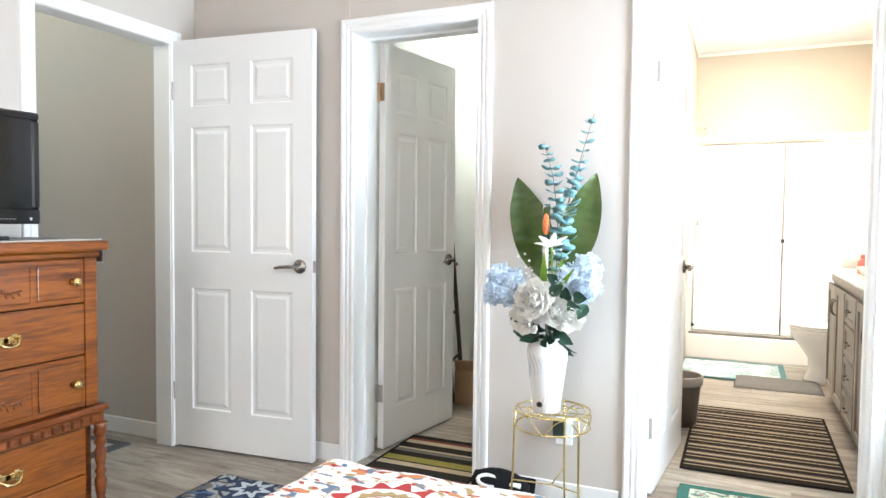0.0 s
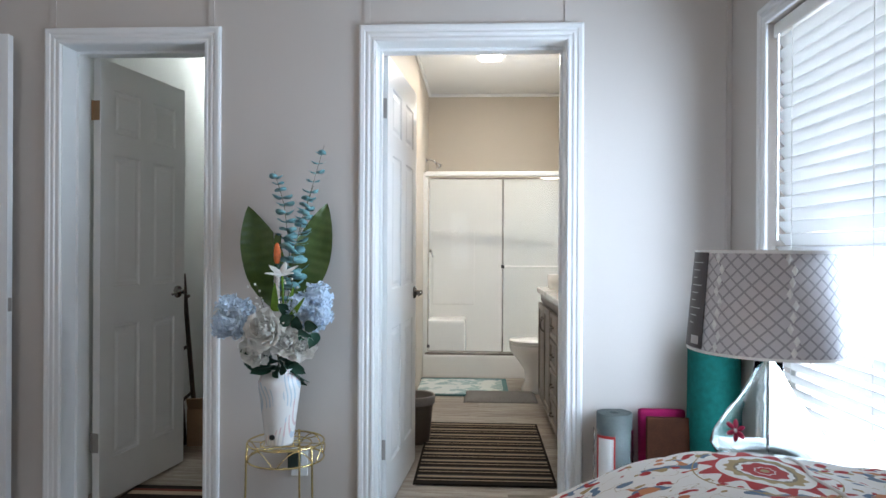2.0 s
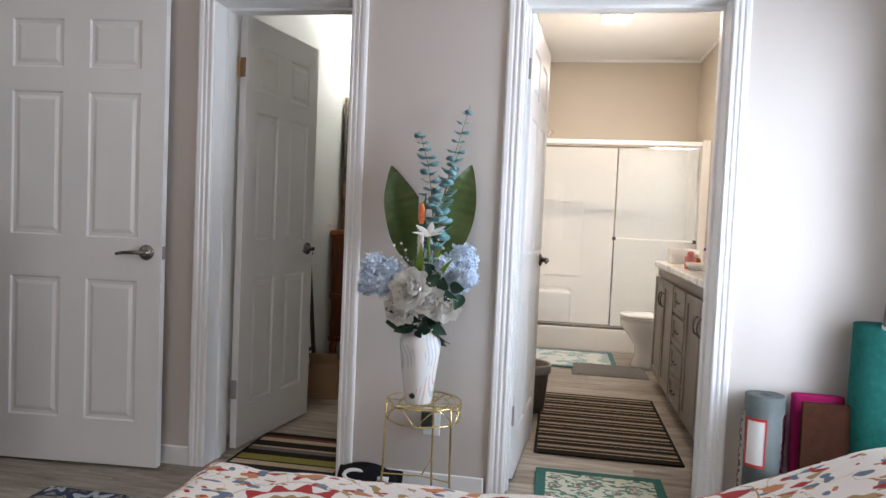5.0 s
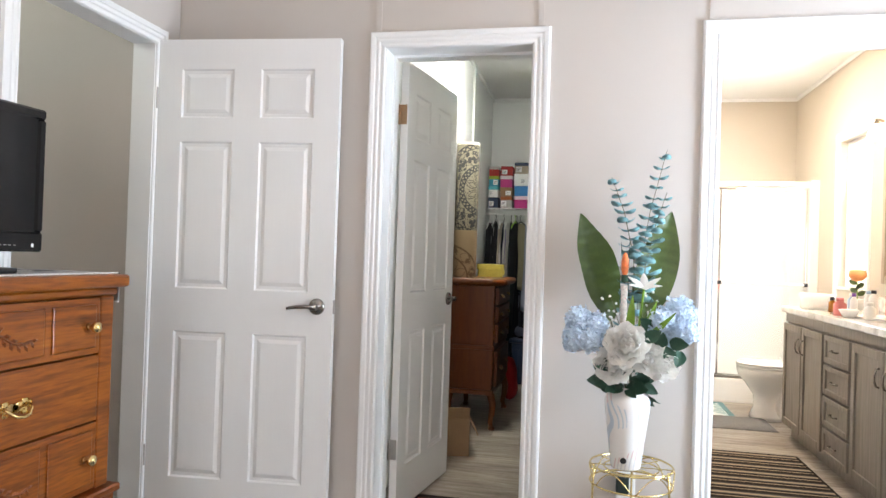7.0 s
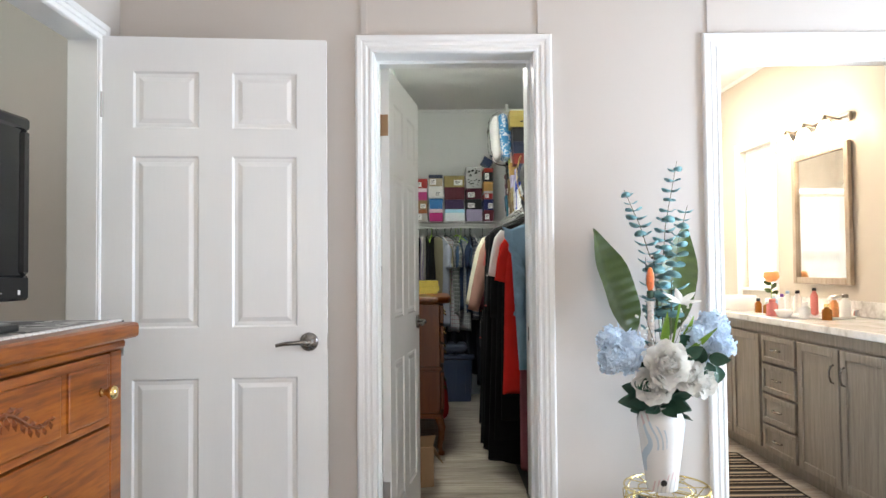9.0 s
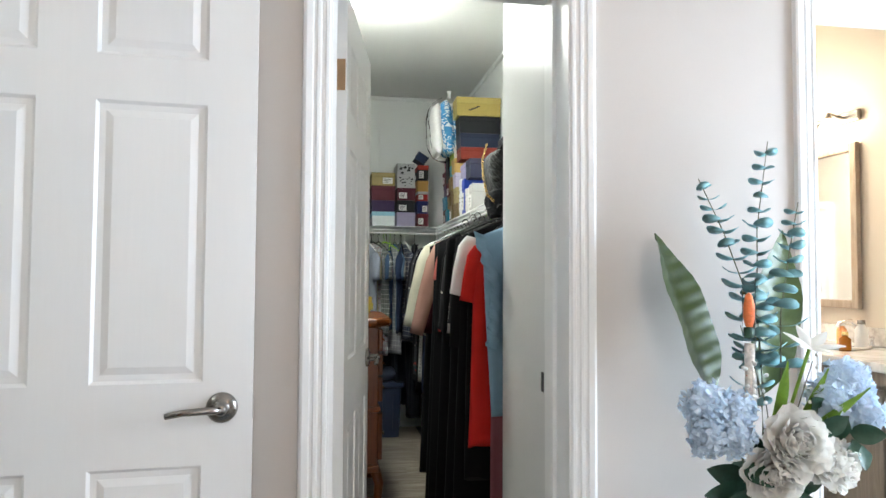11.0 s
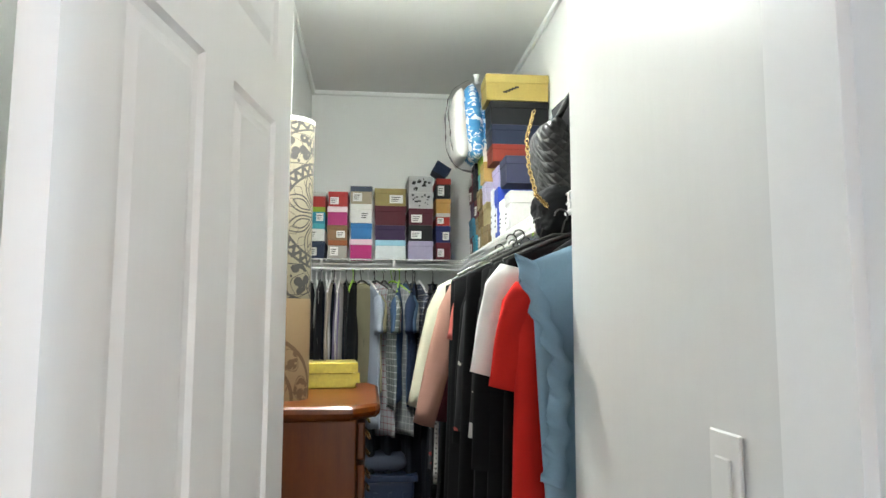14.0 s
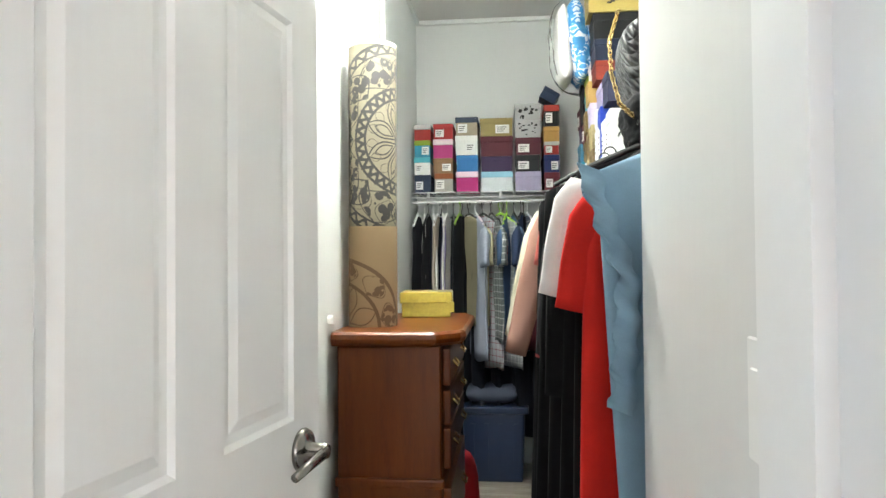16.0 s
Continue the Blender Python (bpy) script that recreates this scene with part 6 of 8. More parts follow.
part("plate", lathe([(0, 0), (0.07, 0.0), (0.066, 0.008), (0.02, 0.014), (0.018, 0.045), (0, 0.047)], 28, cap=False), M_CHROME, vl, smooth=True, m=pose(0.0, 0, 0, 0, 90, 0))
part("lever", tube([(0.04, 0, 0), (0.05, -0.02, -0.03), (0.06, -0.03, -0.06)], 0.008, 8), M_CHROME, vl, smooth=True)

cl = empty("bath_ceiling_light", pose(0.15, 6.73, CEIL), "square white flush ceiling light, lit", "ceiling light")
part("frame", box(-0.12, 0.12, -0.10, 0.10, -0.022, -0.001, bevel=0.008, seg=2), M_WHITE, cl)
part("diffuser", box(-0.085, 0.085, -0.075, 0.075, -0.045, -0.023, bevel=0.010, seg=2), M_LAMPGLOW, cl, "lit diffuser")

# waste bin
wb = empty("waste_bin", pose(-0.33, 5.40, 0), "grey plastic waste bin with a liner bag", "waste bin")
part("bin", lathe([(0.0, 0.0), (0.092, 0.0), (0.118, 0.27), (0.122, 0.285), (0.114, 0.285), (0.088, 0.01), (0.0, 0.01)], 28, cap=False), surface("taupe_plastic", (0.16, 0.14, 0.125), 0.4, scale=20, vary=0.1), wb, smooth=True)
part("liner", lathe([(0.112, 0.22), (0.121, 0.292), (0.128, 0.288), (0.127, 0.24)], 28, cap=False), surface("grey_liner_film", (0.30, 0.29, 0.28), 0.35, scale=40, vary=0.2, bump=0.5), wb, smooth=True)

# mats and rugs
M_STRIPE_COLORS = {
    "dark_brown_pile": surface("dark_brown_pile", (0.020, 0.015, 0.012), 0.95, scale=50, vary=0.2, bump=0.6, depth=0.003),
    "tan_pile": surface("tan_pile", (0.42, 0.33, 0.23), 0.95, scale=50, vary=0.15, bump=0.6, depth=0.003),
    "grey_pile": surface("grey_pile", (0.14, 0.125, 0.11), 0.95, scale=50, vary=0.15, bump=0.6, depth=0.003),
    "olive_pile": surface("olive_pile", (0.25, 0.22, 0.055), 0.95, scale=50, vary=0.15, bump=0.6, depth=0.003),
    "rust_pile": surface("rust_pile", (0.16, 0.045, 0.03), 0.95, scale=50, vary=0.15, bump=0.6, depth=0.003)}


def striped_rug(x0, x1, y0, y1, seq, label, border):
    e = empty("striped_rug", pose(0, 0, 0.003), label, "rug")
    y = y0
    total = sum(w for w, c in seq)
    for w, c in seq:
        yy = y + w / total * (y1 - y0)
        part("stripe", box(x0 + 0.014, x1 - 0.014, y, yy, 0, 0.008), M_STRIPE_COLORS[c], e)
        y = yy
    for a, b in ((x0, x0 + 0.0135), (x1 - 0.0135, x1)):
        part("binding", box(a, b, y0 - 0.01, y1 + 0.01, 0, 0.010, bevel=0.002), M_STRIPE_COLORS[border], e)
    for a, b in ((y0 - 0.014, y0 - 0.0005), (y1 + 0.0005, y1 + 0.014)):
        part("binding", box(x0 + 0.014, x1 - 0.014, a, b, 0, 0.010, bevel=0.002), M_STRIPE_COLORS[border], e)
    return e


seq = []
for k in range(9):
    seq += [(3.2, "dark_brown_pile"), (0.7, "tan_pile"), (2.0, "dark_brown_pile"), (0.8, "grey_pile"), (1.2, "tan_pile"), (1.0, "grey_pile")]
striped_rug(-0.265, 0.452, 4.635, 5.815, seq, "dark brown rug with tan and grey stripes on the bathroom floor", "dark_brown_pile")
seq = [(2, "tan_pile"), (0.5, "dark_brown_pile"), (1, "rust_pile"), (2.6, "dark_brown_pile"), (1.6, "tan_pile"), (0.5, "dark_brown_pile"), (2.2, "olive_pile"), (2.0, "dark_brown_pile"), (1.4, "grey_pile"), (0.6, "tan_pile"), (2.4, "dark_brown_pile"), (1.6, "tan_pile"), (1.0, "rust_pile"), (1.0, "dark_brown_pile")]
striped_rug(-1.615, -1.10, 3.90, 4.50, seq, "small tan, olive and brown striped rug at the closet door", "dark_brown_pile")
M_GREENMAT = polar_mat("green_floral_mat", (0.52, 0.53, 0.44), [(0.20, 0.30, 5, 0.2, (0.10, 0.20, 0.15)), (0.0, 0.12, 5, 0.2, (0.28, 0.10, 0.12))], None, scale=9, jitter=1.0, leaf=[((0.08, 0.17, 0.12), 26, 0.56, 0.9, (0.5, 1, 0))])
M_GREENEDGE = surface("green_border_pile", (0.035, 0.13, 0.11), 0.95, scale=60, vary=0.25, bump=0.5)
gm = empty("floral_mat", pose(0, 0, 0.003), "small cream mat with flowers and a green border", "rug")
part("field", box(-0.20, 0.27, 3.90, 4.365, 0, 0.008), M_GREENMAT, gm)
part("border", boxes([(-0.245, 0.31, 4.365, 4.41, 0, 0.0085), (-0.245, 0.31, 3.855, 3.90, 0, 0.0085), (-0.245, -0.20, 3.90, 4.365, 0, 0.0085), (0.27, 0.31, 3.90, 4.365, 0, 0.0085)]), M_GREENEDGE, gm)
M_AQUA = pattern_mat("aqua_bath_mat", (0.30, 0.42, 0.43), [((0.62, 0.66, 0.64), "noise", 9, 0.53, 0.9, (0, 0, 0)), ((0.62, 0.66, 0.64), "noise", 30, 0.60, 0.9, (2, 2, 0))])
am = empty("bath_mat", pose(0, 0, 0.003), "aqua bath mat with white leaf scrolls", "bath mat")
part("field", box(-0.44, 0.27, 6.73, 7.36, 0, 0.010), M_AQUA, am)
part("border", boxes([(-0.447, 0.31, 7.36, 7.40, 0, 0.012), (-0.447, 0.31, 6.69, 6.73, 0, 0.012), (0.27, 0.31, 6.73, 7.36, 0, 0.012)]), surface("dark_aqua_pile", (0.10, 0.21, 0.22), 0.95, scale=60, vary=0.2, bump=0.5), am)
gmat = part("contour_mat", height_sheet(-0.05, 0.52, 6.47, 6.88, 40, 30, lambda x, y: 0.004 + 0.022 * min(1, 14 * max(0, min(x + 0.05, 0.52 - x, y - 6.47, 6.88 - y))) ** 0.5 + 0.003 * noise.noise((x * 60, y * 60, 0)), 0.003), surface("grey_chenille", (0.17, 0.16, 0.15), 0.95, scale=80, vary=0.3, fine=250, bump=0.9, depth=0.004), None, "", True)
tagged(gmat, "grey chenille mat in front of the toilet", "bath mat")

# things on the counter
CT = 0.8965


def counter_thing(name, x, y, bm, mat, label, cat, smooth=True):
    o = part(name, bm, mat, None, "", smooth, m=pose(x, y, CT))
    return tagged(o, label, cat)


tb_ = counter_thing("tissue_box", 0.66, 6.22, lathe([(0.0, 0.0), (0.095, 0.0), (0.105, 0.10), (0.098, 0.10), (0.09, 0.012), (0.0, 0.012)], 32, cap=False, sy=1.25), M_PORCELAIN, "white oval basket on the vanity", "basket")
fv = empty("bud_vase", pose(0.93, 6.30, CT), "white pot with an orange rose", "flower vase")
part("pot", lathe([(0.0, 0.0), (0.04, 0.0), (0.045, 0.07), (0.04, 0.075), (0.035, 0.01), (0.0, 0.01)], 20, cap=False), M_PORCELAIN, fv, smooth=True)
part("stem", tube([(0, 0, 0.02), (0.0, 0, 0.2)], 0.003, 6), M_LIME, fv)
M_PEACH = surface("peach_petal", (0.85, 0.36, 0.14), 0.7, scale=30, vary=0.2)
part("bloom", lathe([(0, 0.19), (0.03, 0.195), (0.055, 0.225), (0.05, 0.26), (0.03, 0.27), (0.038, 0.25), (0.02, 0.262), (0.0, 0.255)], 18, cap=False), M_PEACH, fv, "peach orange rose", True)
for k in range(7):
    o = new("petal", petal_mesh(0.06, 0.055, -0.3, M_PEACH, ("peach", 0)))
    o.parent = fv
    o.matrix_basis = pose(0, 0, 0.20, 0, 0, k * 51) @ pose(0, 0.005, 0, -48 + 8 * (k % 2), 0, 0)
for k in range(5):
    p = Vector((0, 0, 0.10 + 0.018 * k))
    part("leaf", leaf_bm(0.06, 0.035, 0.3, 0.1, 6), M_BIGLEAF, fv, "", True, m=aim(p, p + Vector((math.cos(k * 2.2), math.sin(k * 2.2), 0.5))))
M_AMBER = surface("amber_glass", (0.35, 0.12, 0.015), 0.12, scale=20, vary=0.1, bump=0)
M_PINKGLASS = surface("pink_glass", (0.70, 0.22, 0.20), 0.15, scale=20, vary=0.1, bump=0)
M_PURPLE = surface("purple_cap", (0.16, 0.06, 0.30), 0.3)
M_BLUEPL = surface("pale_blue_plastic", (0.35, 0.50, 0.66), 0.3)


def bottle(x, y, r, h, mat, cap_mat, cap_h=0.02, name="bottle", label="small cosmetics bottle"):
    if len(label.split()) < 4:
        label += " on the countertop"
    e = empty(name, pose(x, y, CT), label, "bottle")
    part("body", lathe([(0.0, 0.0), (r, 0.0), (r * 1.02, h * 0.1), (r, h * 0.8), (r * 0.5, h * 0.95), (r * 0.5, h), (0, h)], 18, cap=False), mat, e, smooth=True)
    part("cap", lathe([(0.0, h), (r * 0.6, h), (r * 0.55, h + cap_h), (0, h + cap_h)], 16, cap=False), cap_mat, e, smooth=True)
    return e


for x, y, r, h, a, b, lab in (
        (0.66, 5.93, 0.022, 0.075, M_AMBER, M_BLACKMETAL, "amber glass bottle with a black cap"), (0.68, 5.85, 0.026, 0.06, M_AMBER, M_WHITE, "small amber jar"),
        (0.78, 5.96, 0.024, 0.10, M_BLUEPL, M_WHITE, "pale blue lotion bottle"), (0.88, 5.98, 0.022, 0.12, M_WHITE, M_BLUEPL, "white bottle with a blue cap"),
        (0.60, 5.62, 0.034, 0.085, M_PINKGLASS, M_PINKGLASS, "round pink scent bottle"), (0.70, 5.70, 0.02, 0.11, M_WHITE, M_PURPLE, "white tube with a purple cap"),
        (0.82, 5.74, 0.025, 0.13, M_WHITE, M_BLACKMETAL, "white pump bottle"), (0.86, 5.62, 0.022, 0.15, M_PINKGLASS, M_BLACKMETAL, "tall pink spray bottle"),
        (0.66, 5.36, 0.03, 0.075, M_WHITE, M_WHITE, "squat white cream jar"), (0.90, 5.48, 0.024, 0.10, M_PEACH, M_WHITE, "peach coloured bottle"),
        (0.72, 5.24, 0.026, 0.07, M_AMBER, M_BRASS, "amber jar with a gold lid"), (0.86, 5.30, 0.03, 0.12, M_WHITE, M_NICKEL, "white soap pump")):
    bottle(x, y, r, h, a, b, label=lab)
cup = counter_thing("bowl", 0.60, 5.48, lathe([(0.0, 0.0), (0.03, 0.0), (0.055, 0.045), (0.05, 0.045), (0.028, 0.006), (0.0, 0.006)], 24, cap=False), M_PORCELAIN, "small white bowl on the vanity counter", "bowl")
# ---- closet ----
SHZ = 1.643
M_WIRE = surface("white_coated_wire", (0.80, 0.80, 0.79), 0.35, scale=20, vary=0.05)


def wire_shelf(length, depth, m, label):
    e = empty("wire_shelf", m, label, "shelf")
    for y, z in ((0.0, 0.0), (0.0, -0.028), (depth * 0.5, 0.0), (depth, 0.0), (0.0, -0.055)):
        if z == -0.055:
            part("hanging_rod", tube([(0, y, z), (length, y, z)], 0.0075, 8), M_WIRE, e)
        else:
            part("rail", tube([(0, y, z), (length, y, z)], 0.0035, 6), M_WIRE, e)
    n = int(length / 0.026)
    for k in range(n):
        x = 0.013 + k * 0.026
        bm = bmesh.new()
        add_box(bm, x - 0.0013, x + 0.0013, 0, depth, 0.003, 0.0056)
        part("wire", bm, M_WIRE, e)
    for x in [0.1 + 0.42 * i for i in range(int((length - 0.1) / 0.42) + 1)]:
        part("bracket", boxes([(x - 0.008, x + 0.008, -0.004, 0.004, -0.05, 0.0)]), M_WIRE, e)
        part("brace", tube([(x, 0.0, -0.02), (x, depth, -0.26)], 0.005, 6), M_WIRE, e)
    return e


wire_shelf(1.225, 0.302, pose(-1.787, 7.723, SHZ - 0.007), "white wire shelf across the closet end with a hanging rod")
wire_shelf(2.565, 0.298, pose(-0.862, 7.715, SHZ - 0.007) @ pose(0, 0, 0, 0, 0, -90), "white wire shelf along the closet side with a hanging rod")

_cards = {}


def card(color):
    key = tuple(color)
    if key not in _cards:
        _cards[key] = surface("printed_card_%d" % len(_cards), [c * (0.72 if max(color) < 0.7 else 1.0) for c in color], 0.55, scale=12, vary=0.10, fine=120, bump=0.06)
        _cards[key].node_tree.nodes["Principled BSDF"].inputs["Specular IOR Level"].default_value = 0.25
    return _cards[key]


M_LABELW = card((0.74, 0.73, 0.71))
M_INK = card((0.03, 0.03, 0.03))


def shoebox(w, d, h, m, color, lid=None, tag=0, name="shoe_box", label="", lid_h=0.3, handle=False):
    """Front face at y = 0 looking to -y."""
    lid = lid or color
    if len(label.split()) < 4:
        label += " in a stack"
    e = empty(name, m, label, "box", "stacked boxes")
    part("box_body", box(-w / 2 + 0.003, w / 2 - 0.003, 0.003, d - 0.003, 0, h * (1 - 0.02)), card(color), e)
    part("lid", box(-w / 2, w / 2, 0, d, h * (1 - lid_h), h, bevel=0.002), card(lid), e)
    if tag:
        tw = w * 0.42
        x = (-0.18 if tag == 1 else 0.18) * w
        part("label", box(x - tw / 2, x + tw / 2, -0.0012, 0.0028, h * 0.15, h * 0.62), M_LABELW, e, "white paper label")
        for k in range(3):
            part("print_bar", box(x - tw * 0.38, x + tw * (0.1 + 0.1 * k), -0.0020, -0.0012, h * (0.25 + 0.11 * k), h * (0.29 + 0.11 * k)), M_INK, e)
    if handle:
        part("thumb_hole", lathe([(0, 0), (0.012, 0), (0.012, 0.002), (0, 0.002)], 14, cap=False), M_INK, e, m=pose(0.18 * w, 0.002, h * 0.4, 90, 0, 0))
    return e


# columns on the end shelf: x from, x to, then boxes from the bottom: top height, body, lid, label side, words
COL = [
    (-1.775, -1.668, [(1.728, (0.03, 0.05, 0.10), None, 1, "navy shoe box with a red and white label"), (1.827, (0.72, 0.72, 0.68), (0.10, 0.55, 0.66), 1, "white shoe box with an aqua lid"), (1.923, (0.05, 0.36, 0.52), (0.35, 0.50, 0.05), 2, "teal shoe box with a lime lid"), (2.012, (0.48, 0.04, 0.03), (0.66, 0.64, 0.62), 0, "red shoe box with a white lid")]),
    (-1.662, -1.537, [(1.735, (0.50, 0.47, 0.43), (0.42, 0.13, 0.04), 1, "kraft shoe box with a rust orange lid"), (1.820, (0.34, 0.20, 0.10), None, 2, "brown cardboard shoe box"), (1.927, (0.58, 0.05, 0.24), (0.72, 0.60, 0.62), 0, "pink shoe box with a pale lid"), (2.015, (0.52, 0.045, 0.04), None, 1, "red shoe box with a white label")]),
    (-1.532, -1.392, [(1.742, (0.58, 0.03, 0.22), (0.72, 0.55, 0.60), 0, "magenta shoe box with a pale pink lid"), (1.835, (0.04, 0.24, 0.58), None, 0, "bright blue shoe box"), (1.945, (0.74, 0.73, 0.70), None, 2, "white shoe box with a yellow mark"), (2.050, (0.50, 0.42, 0.30), (0.06, 0.08, 0.13), 1, "tan shoe box with a dark patterned lid")]),
    (-1.387, -1.192, [(1.738, (0.66, 0.70, 0.72), (0.30, 0.58, 0.70), 0, "white shoe box with a light blue lid"), (1.825, (0.055, 0.025, 0.09), None, 0, "dark purple shoe box"), (1.938, (0.13, 0.018, 0.03), None, 0, "dark maroon glossy shoe box"), (2.040, (0.42, 0.33, 0.12), None, 2, "dull gold shoe box")]),
    (-1.186, -1.030, [(1.735, (0.48, 0.43, 0.62), None, 0, "lavender shoe box"), (1.828, (0.02, 0.02, 0.022), None, 1, "black shoe box with a white label"), (1.925, (0.12, 0.02, 0.035), None, 1, "maroon shoe box with a white label"), (2.020, (0.60, 0.60, 0.60), None, 3, "white box with black lettering pattern"), (2.115, (0.60, 0.60, 0.60), None, 3, "white box with black lettering pattern")]),
    (-1.024, -0.925, [(1.728, (0.16, 0.02, 0.03), None, 1, "maroon shoe box with a white label"), (1.827, (0.02, 0.03, 0.14), None, 2, "navy shoe box with a white label"), (1.90, (0.48, 0.04, 0.03), (0.62, 0.60, 0.58), 1, "red and white shoe box"), (1.985, (0.65, 0.36, 0.10), None, 0, "orange tan shoe box"), (2.105, (0.02, 0.02, 0.022), (0.50, 0.05, 0.03), 1, "black shoe box with a red lid")]),
]
rnd = random.Random(11)
for x0, x1, rows in COL:
    z = SHZ
    for top, c, lid, tag, lab in rows:
        top = SHZ + (top - 1.63) * 1.03
        g = 0.0012
        w = x1 - x0 - 0.004 - rnd.uniform(0, 0.008)
        e = shoebox(w, 0.29, top - z - g, pose((x0 + x1) / 2 + rnd.uniform(-0.002, 0.002), 7.725 + rnd.uniform(0, 0.010), z, 0, 0, rnd.uniform(-0.6, 0.6)), c, lid, tag if tag < 3 else 0, label=lab)
        if tag == 3:
            hh = top - z - g
            for k in range(16):
                a = rnd.uniform(-w / 2 + 0.015, w / 2 - 0.03)
                b = rnd.uniform(0.008, hh - 0.02)
                bw = rnd.uniform(0.006, 0.02)
                part("print_bar", box(a, a + bw, -0.0016, 0.0, b, b + rnd.uniform(0.004, 0.014)), M_INK, e)
        z = top
tri = shoebox(0.10, 0.16, 0.07, pose(-1.000, 7.76, 2.165, 0, 32, 0), (0.03, 0.055, 0.12), None, 0, label="dark blue box tilted on top of the stack")

# side shelf: boxes with fronts looking to -x; local -y is turned to -x
side = [
    (7.45, 0.13, [(0.10, (0.16, 0.02, 0.03), 1), (0.10, (0.09, 0.30, 0.45), 0), (0.09, (0.10, 0.05, 0.12), 0), (0.10, (0.13, 0.02, 0.04), 1), (0.08, (0.62, 0.20, 0.30), 0)], "stacked shoe box on the side shelf"),
    (7.31, 0.12, [(0.09, (0.05, 0.36, 0.52), 0), (0.10, (0.30, 0.22, 0.10), 0), (0.10, (0.16, 0.02, 0.03), 1), (0.09, (0.02, 0.02, 0.03), 0), (0.09, (0.02, 0.02, 0.03), 0)], "stacked shoe box on the side shelf"),
    (7.17, 0.13, [(0.11, (0.35, 0.26, 0.13), 1), (0.10, (0.30, 0.20, 0.08), 0), (0.10, (0.34, 0.24, 0.10), 0), (0.09, (0.06, 0.40, 0.55), 0), (0.08, (0.30, 0.45, 0.05), 0)], "tan or bright shoe box on the side shelf"),
    (7.03, 0.12, [(0.11, (0.33, 0.24, 0.12), 0), (0.11, (0.60, 0.50, 0.25), 0), (0.10, (0.55, 0.50, 0.70), 0), (0.10, (0.66, 0.42, 0.14), 0), (0.09, (0.72, 0.60, 0.56), 0)], "cardboard or pale shoe box on the side shelf"),
]
for y, w, rows, lab in side:
    z = SHZ
    for h, c, tag in rows:
        shoebox(w, 0.27, h - 0.0012, pose(-0.845 + rnd.uniform(-0.012, 0.008), y - w / 2 + 0.06, z, 0, 0, -90 + rnd.uniform(-2, 2)), c, None, tag, label=lab)
        z += h
# upright boxes
for y, w, h, c, lab in ((6.83, 0.075, 0.25, (0.72, 0.72, 0.74), "tall white card box stood on edge"), (6.72, 0.10, 0.235, (0.03, 0.08, 0.52), "bright blue box stood on edge"), (6.60, 0.085, 0.16, (0.70, 0.70, 0.68), "white box stood on edge"), (6.47, 0.11, 0.17, (0.66, 0.66, 0.64), "white box stood on edge")):
    shoebox(w, 0.22, h, pose(-0.842, y, SHZ, 0, 0, -90 + rnd.uniform(-4, 4)), c, None, 1, label=lab)
for y, z, w, h, c, lab in ((6.78, 1.885, 0.16, 0.10, (0.50, 0.44, 0.66), "lavender shoe box on edge boxes"), (6.60, 1.868, 0.14, 0.12, (0.04, 0.045, 0.09), "dark navy bag box")):
    shoebox(w, 0.24, h, pose(-0.835, y, z, 0, 0, -90), c, None, 0, label=lab)
# the tall stack near the shelf end, fronts looking to -y
z = 2.03
for h, w, c, lab in ((0.085, 0.27, (0.27, 0.035, 0.02), "rust red shoe box"), (0.095, 0.275, (0.02, 0.03, 0.065), "navy shoe box"), (0.115, 0.285, (0.015, 0.015, 0.017), "black shoe box")):
    e = shoebox(w, 0.17, h - 0.0012, pose(-0.706, 6.82, z, 0, 0, rnd.uniform(-2, 1)), c, None, 0, label=lab)
    z += h
yb = shoebox(0.305, 0.17, 0.128, pose(-0.718, 6.81, z, 0, 0, -1), (0.55, 0.42, 0.12), (0.60, 0.47, 0.15), 0, label="mustard yellow shoe box on top of the stack", lid_h=0.34)
bm = bmesh.new()
for k in range(5):
    a = -0.07 + 0.014 * k
    add_box(bm, a, a + 0.02, -0.0022, -0.0005, 0.035 + 0.006 * k, 0.043 + 0.006 * k)
part("printed_mark", bm, M_INK, yb, "dark printed mark")

# wrapped pillows on top
M_BLUEPRINT = polar_mat("blue_scroll_print", (0.72, 0.75, 0.78), [(0.25, 0.40, 5, 0.25, (0.05, 0.24, 0.50)), (0.0, 0.15, 0, 0, (0.08, 0.30, 0.55))], None, mode="cells", scale=14, jitter=1.0, leaf=[((0.05, 0.25, 0.50), 22, 0.52, 0.9, (1, 0, 0))])
pw = empty("pillow_pack", pose(-0.85, 7.24, 2.11), "blue and white print pillow bundle in a clear zip bag", "pillow")
part("pillow", pillow_mesh(0.40, 0.34, 0.11), M_BLUEPRINT, pw, "blue scroll print pillow", True, m=pose(-0.03, 0, 0.20, 0, 84, 0))
part("pillow", pillow_mesh(0.38, 0.32, 0.09, seed=3), M_LINEN, pw, "white pillow back", True, m=pose(-0.095, 0.02, 0.19, 0, 88, 0))
part("pillow", pillow_mesh(0.38, 0.34, 0.13, seed=5), M_BLUEPRINT, pw, "blue scroll print pillow", True, m=pose(0.07, 0.0, 0.20, 0, 90, 0))
M_FILM = glass_mat("clear_plastic_film", (1, 1, 1), 0.05, 1.015)
fm = part("plastic_bag", pillow_mesh(0.45, 0.38, 0.30, seed=8), M_FILM, pw, "clear plastic bag", True, m=pose(-0.01, 0, 0.20, 0, 86, 0))
fm.visible_shadow = False
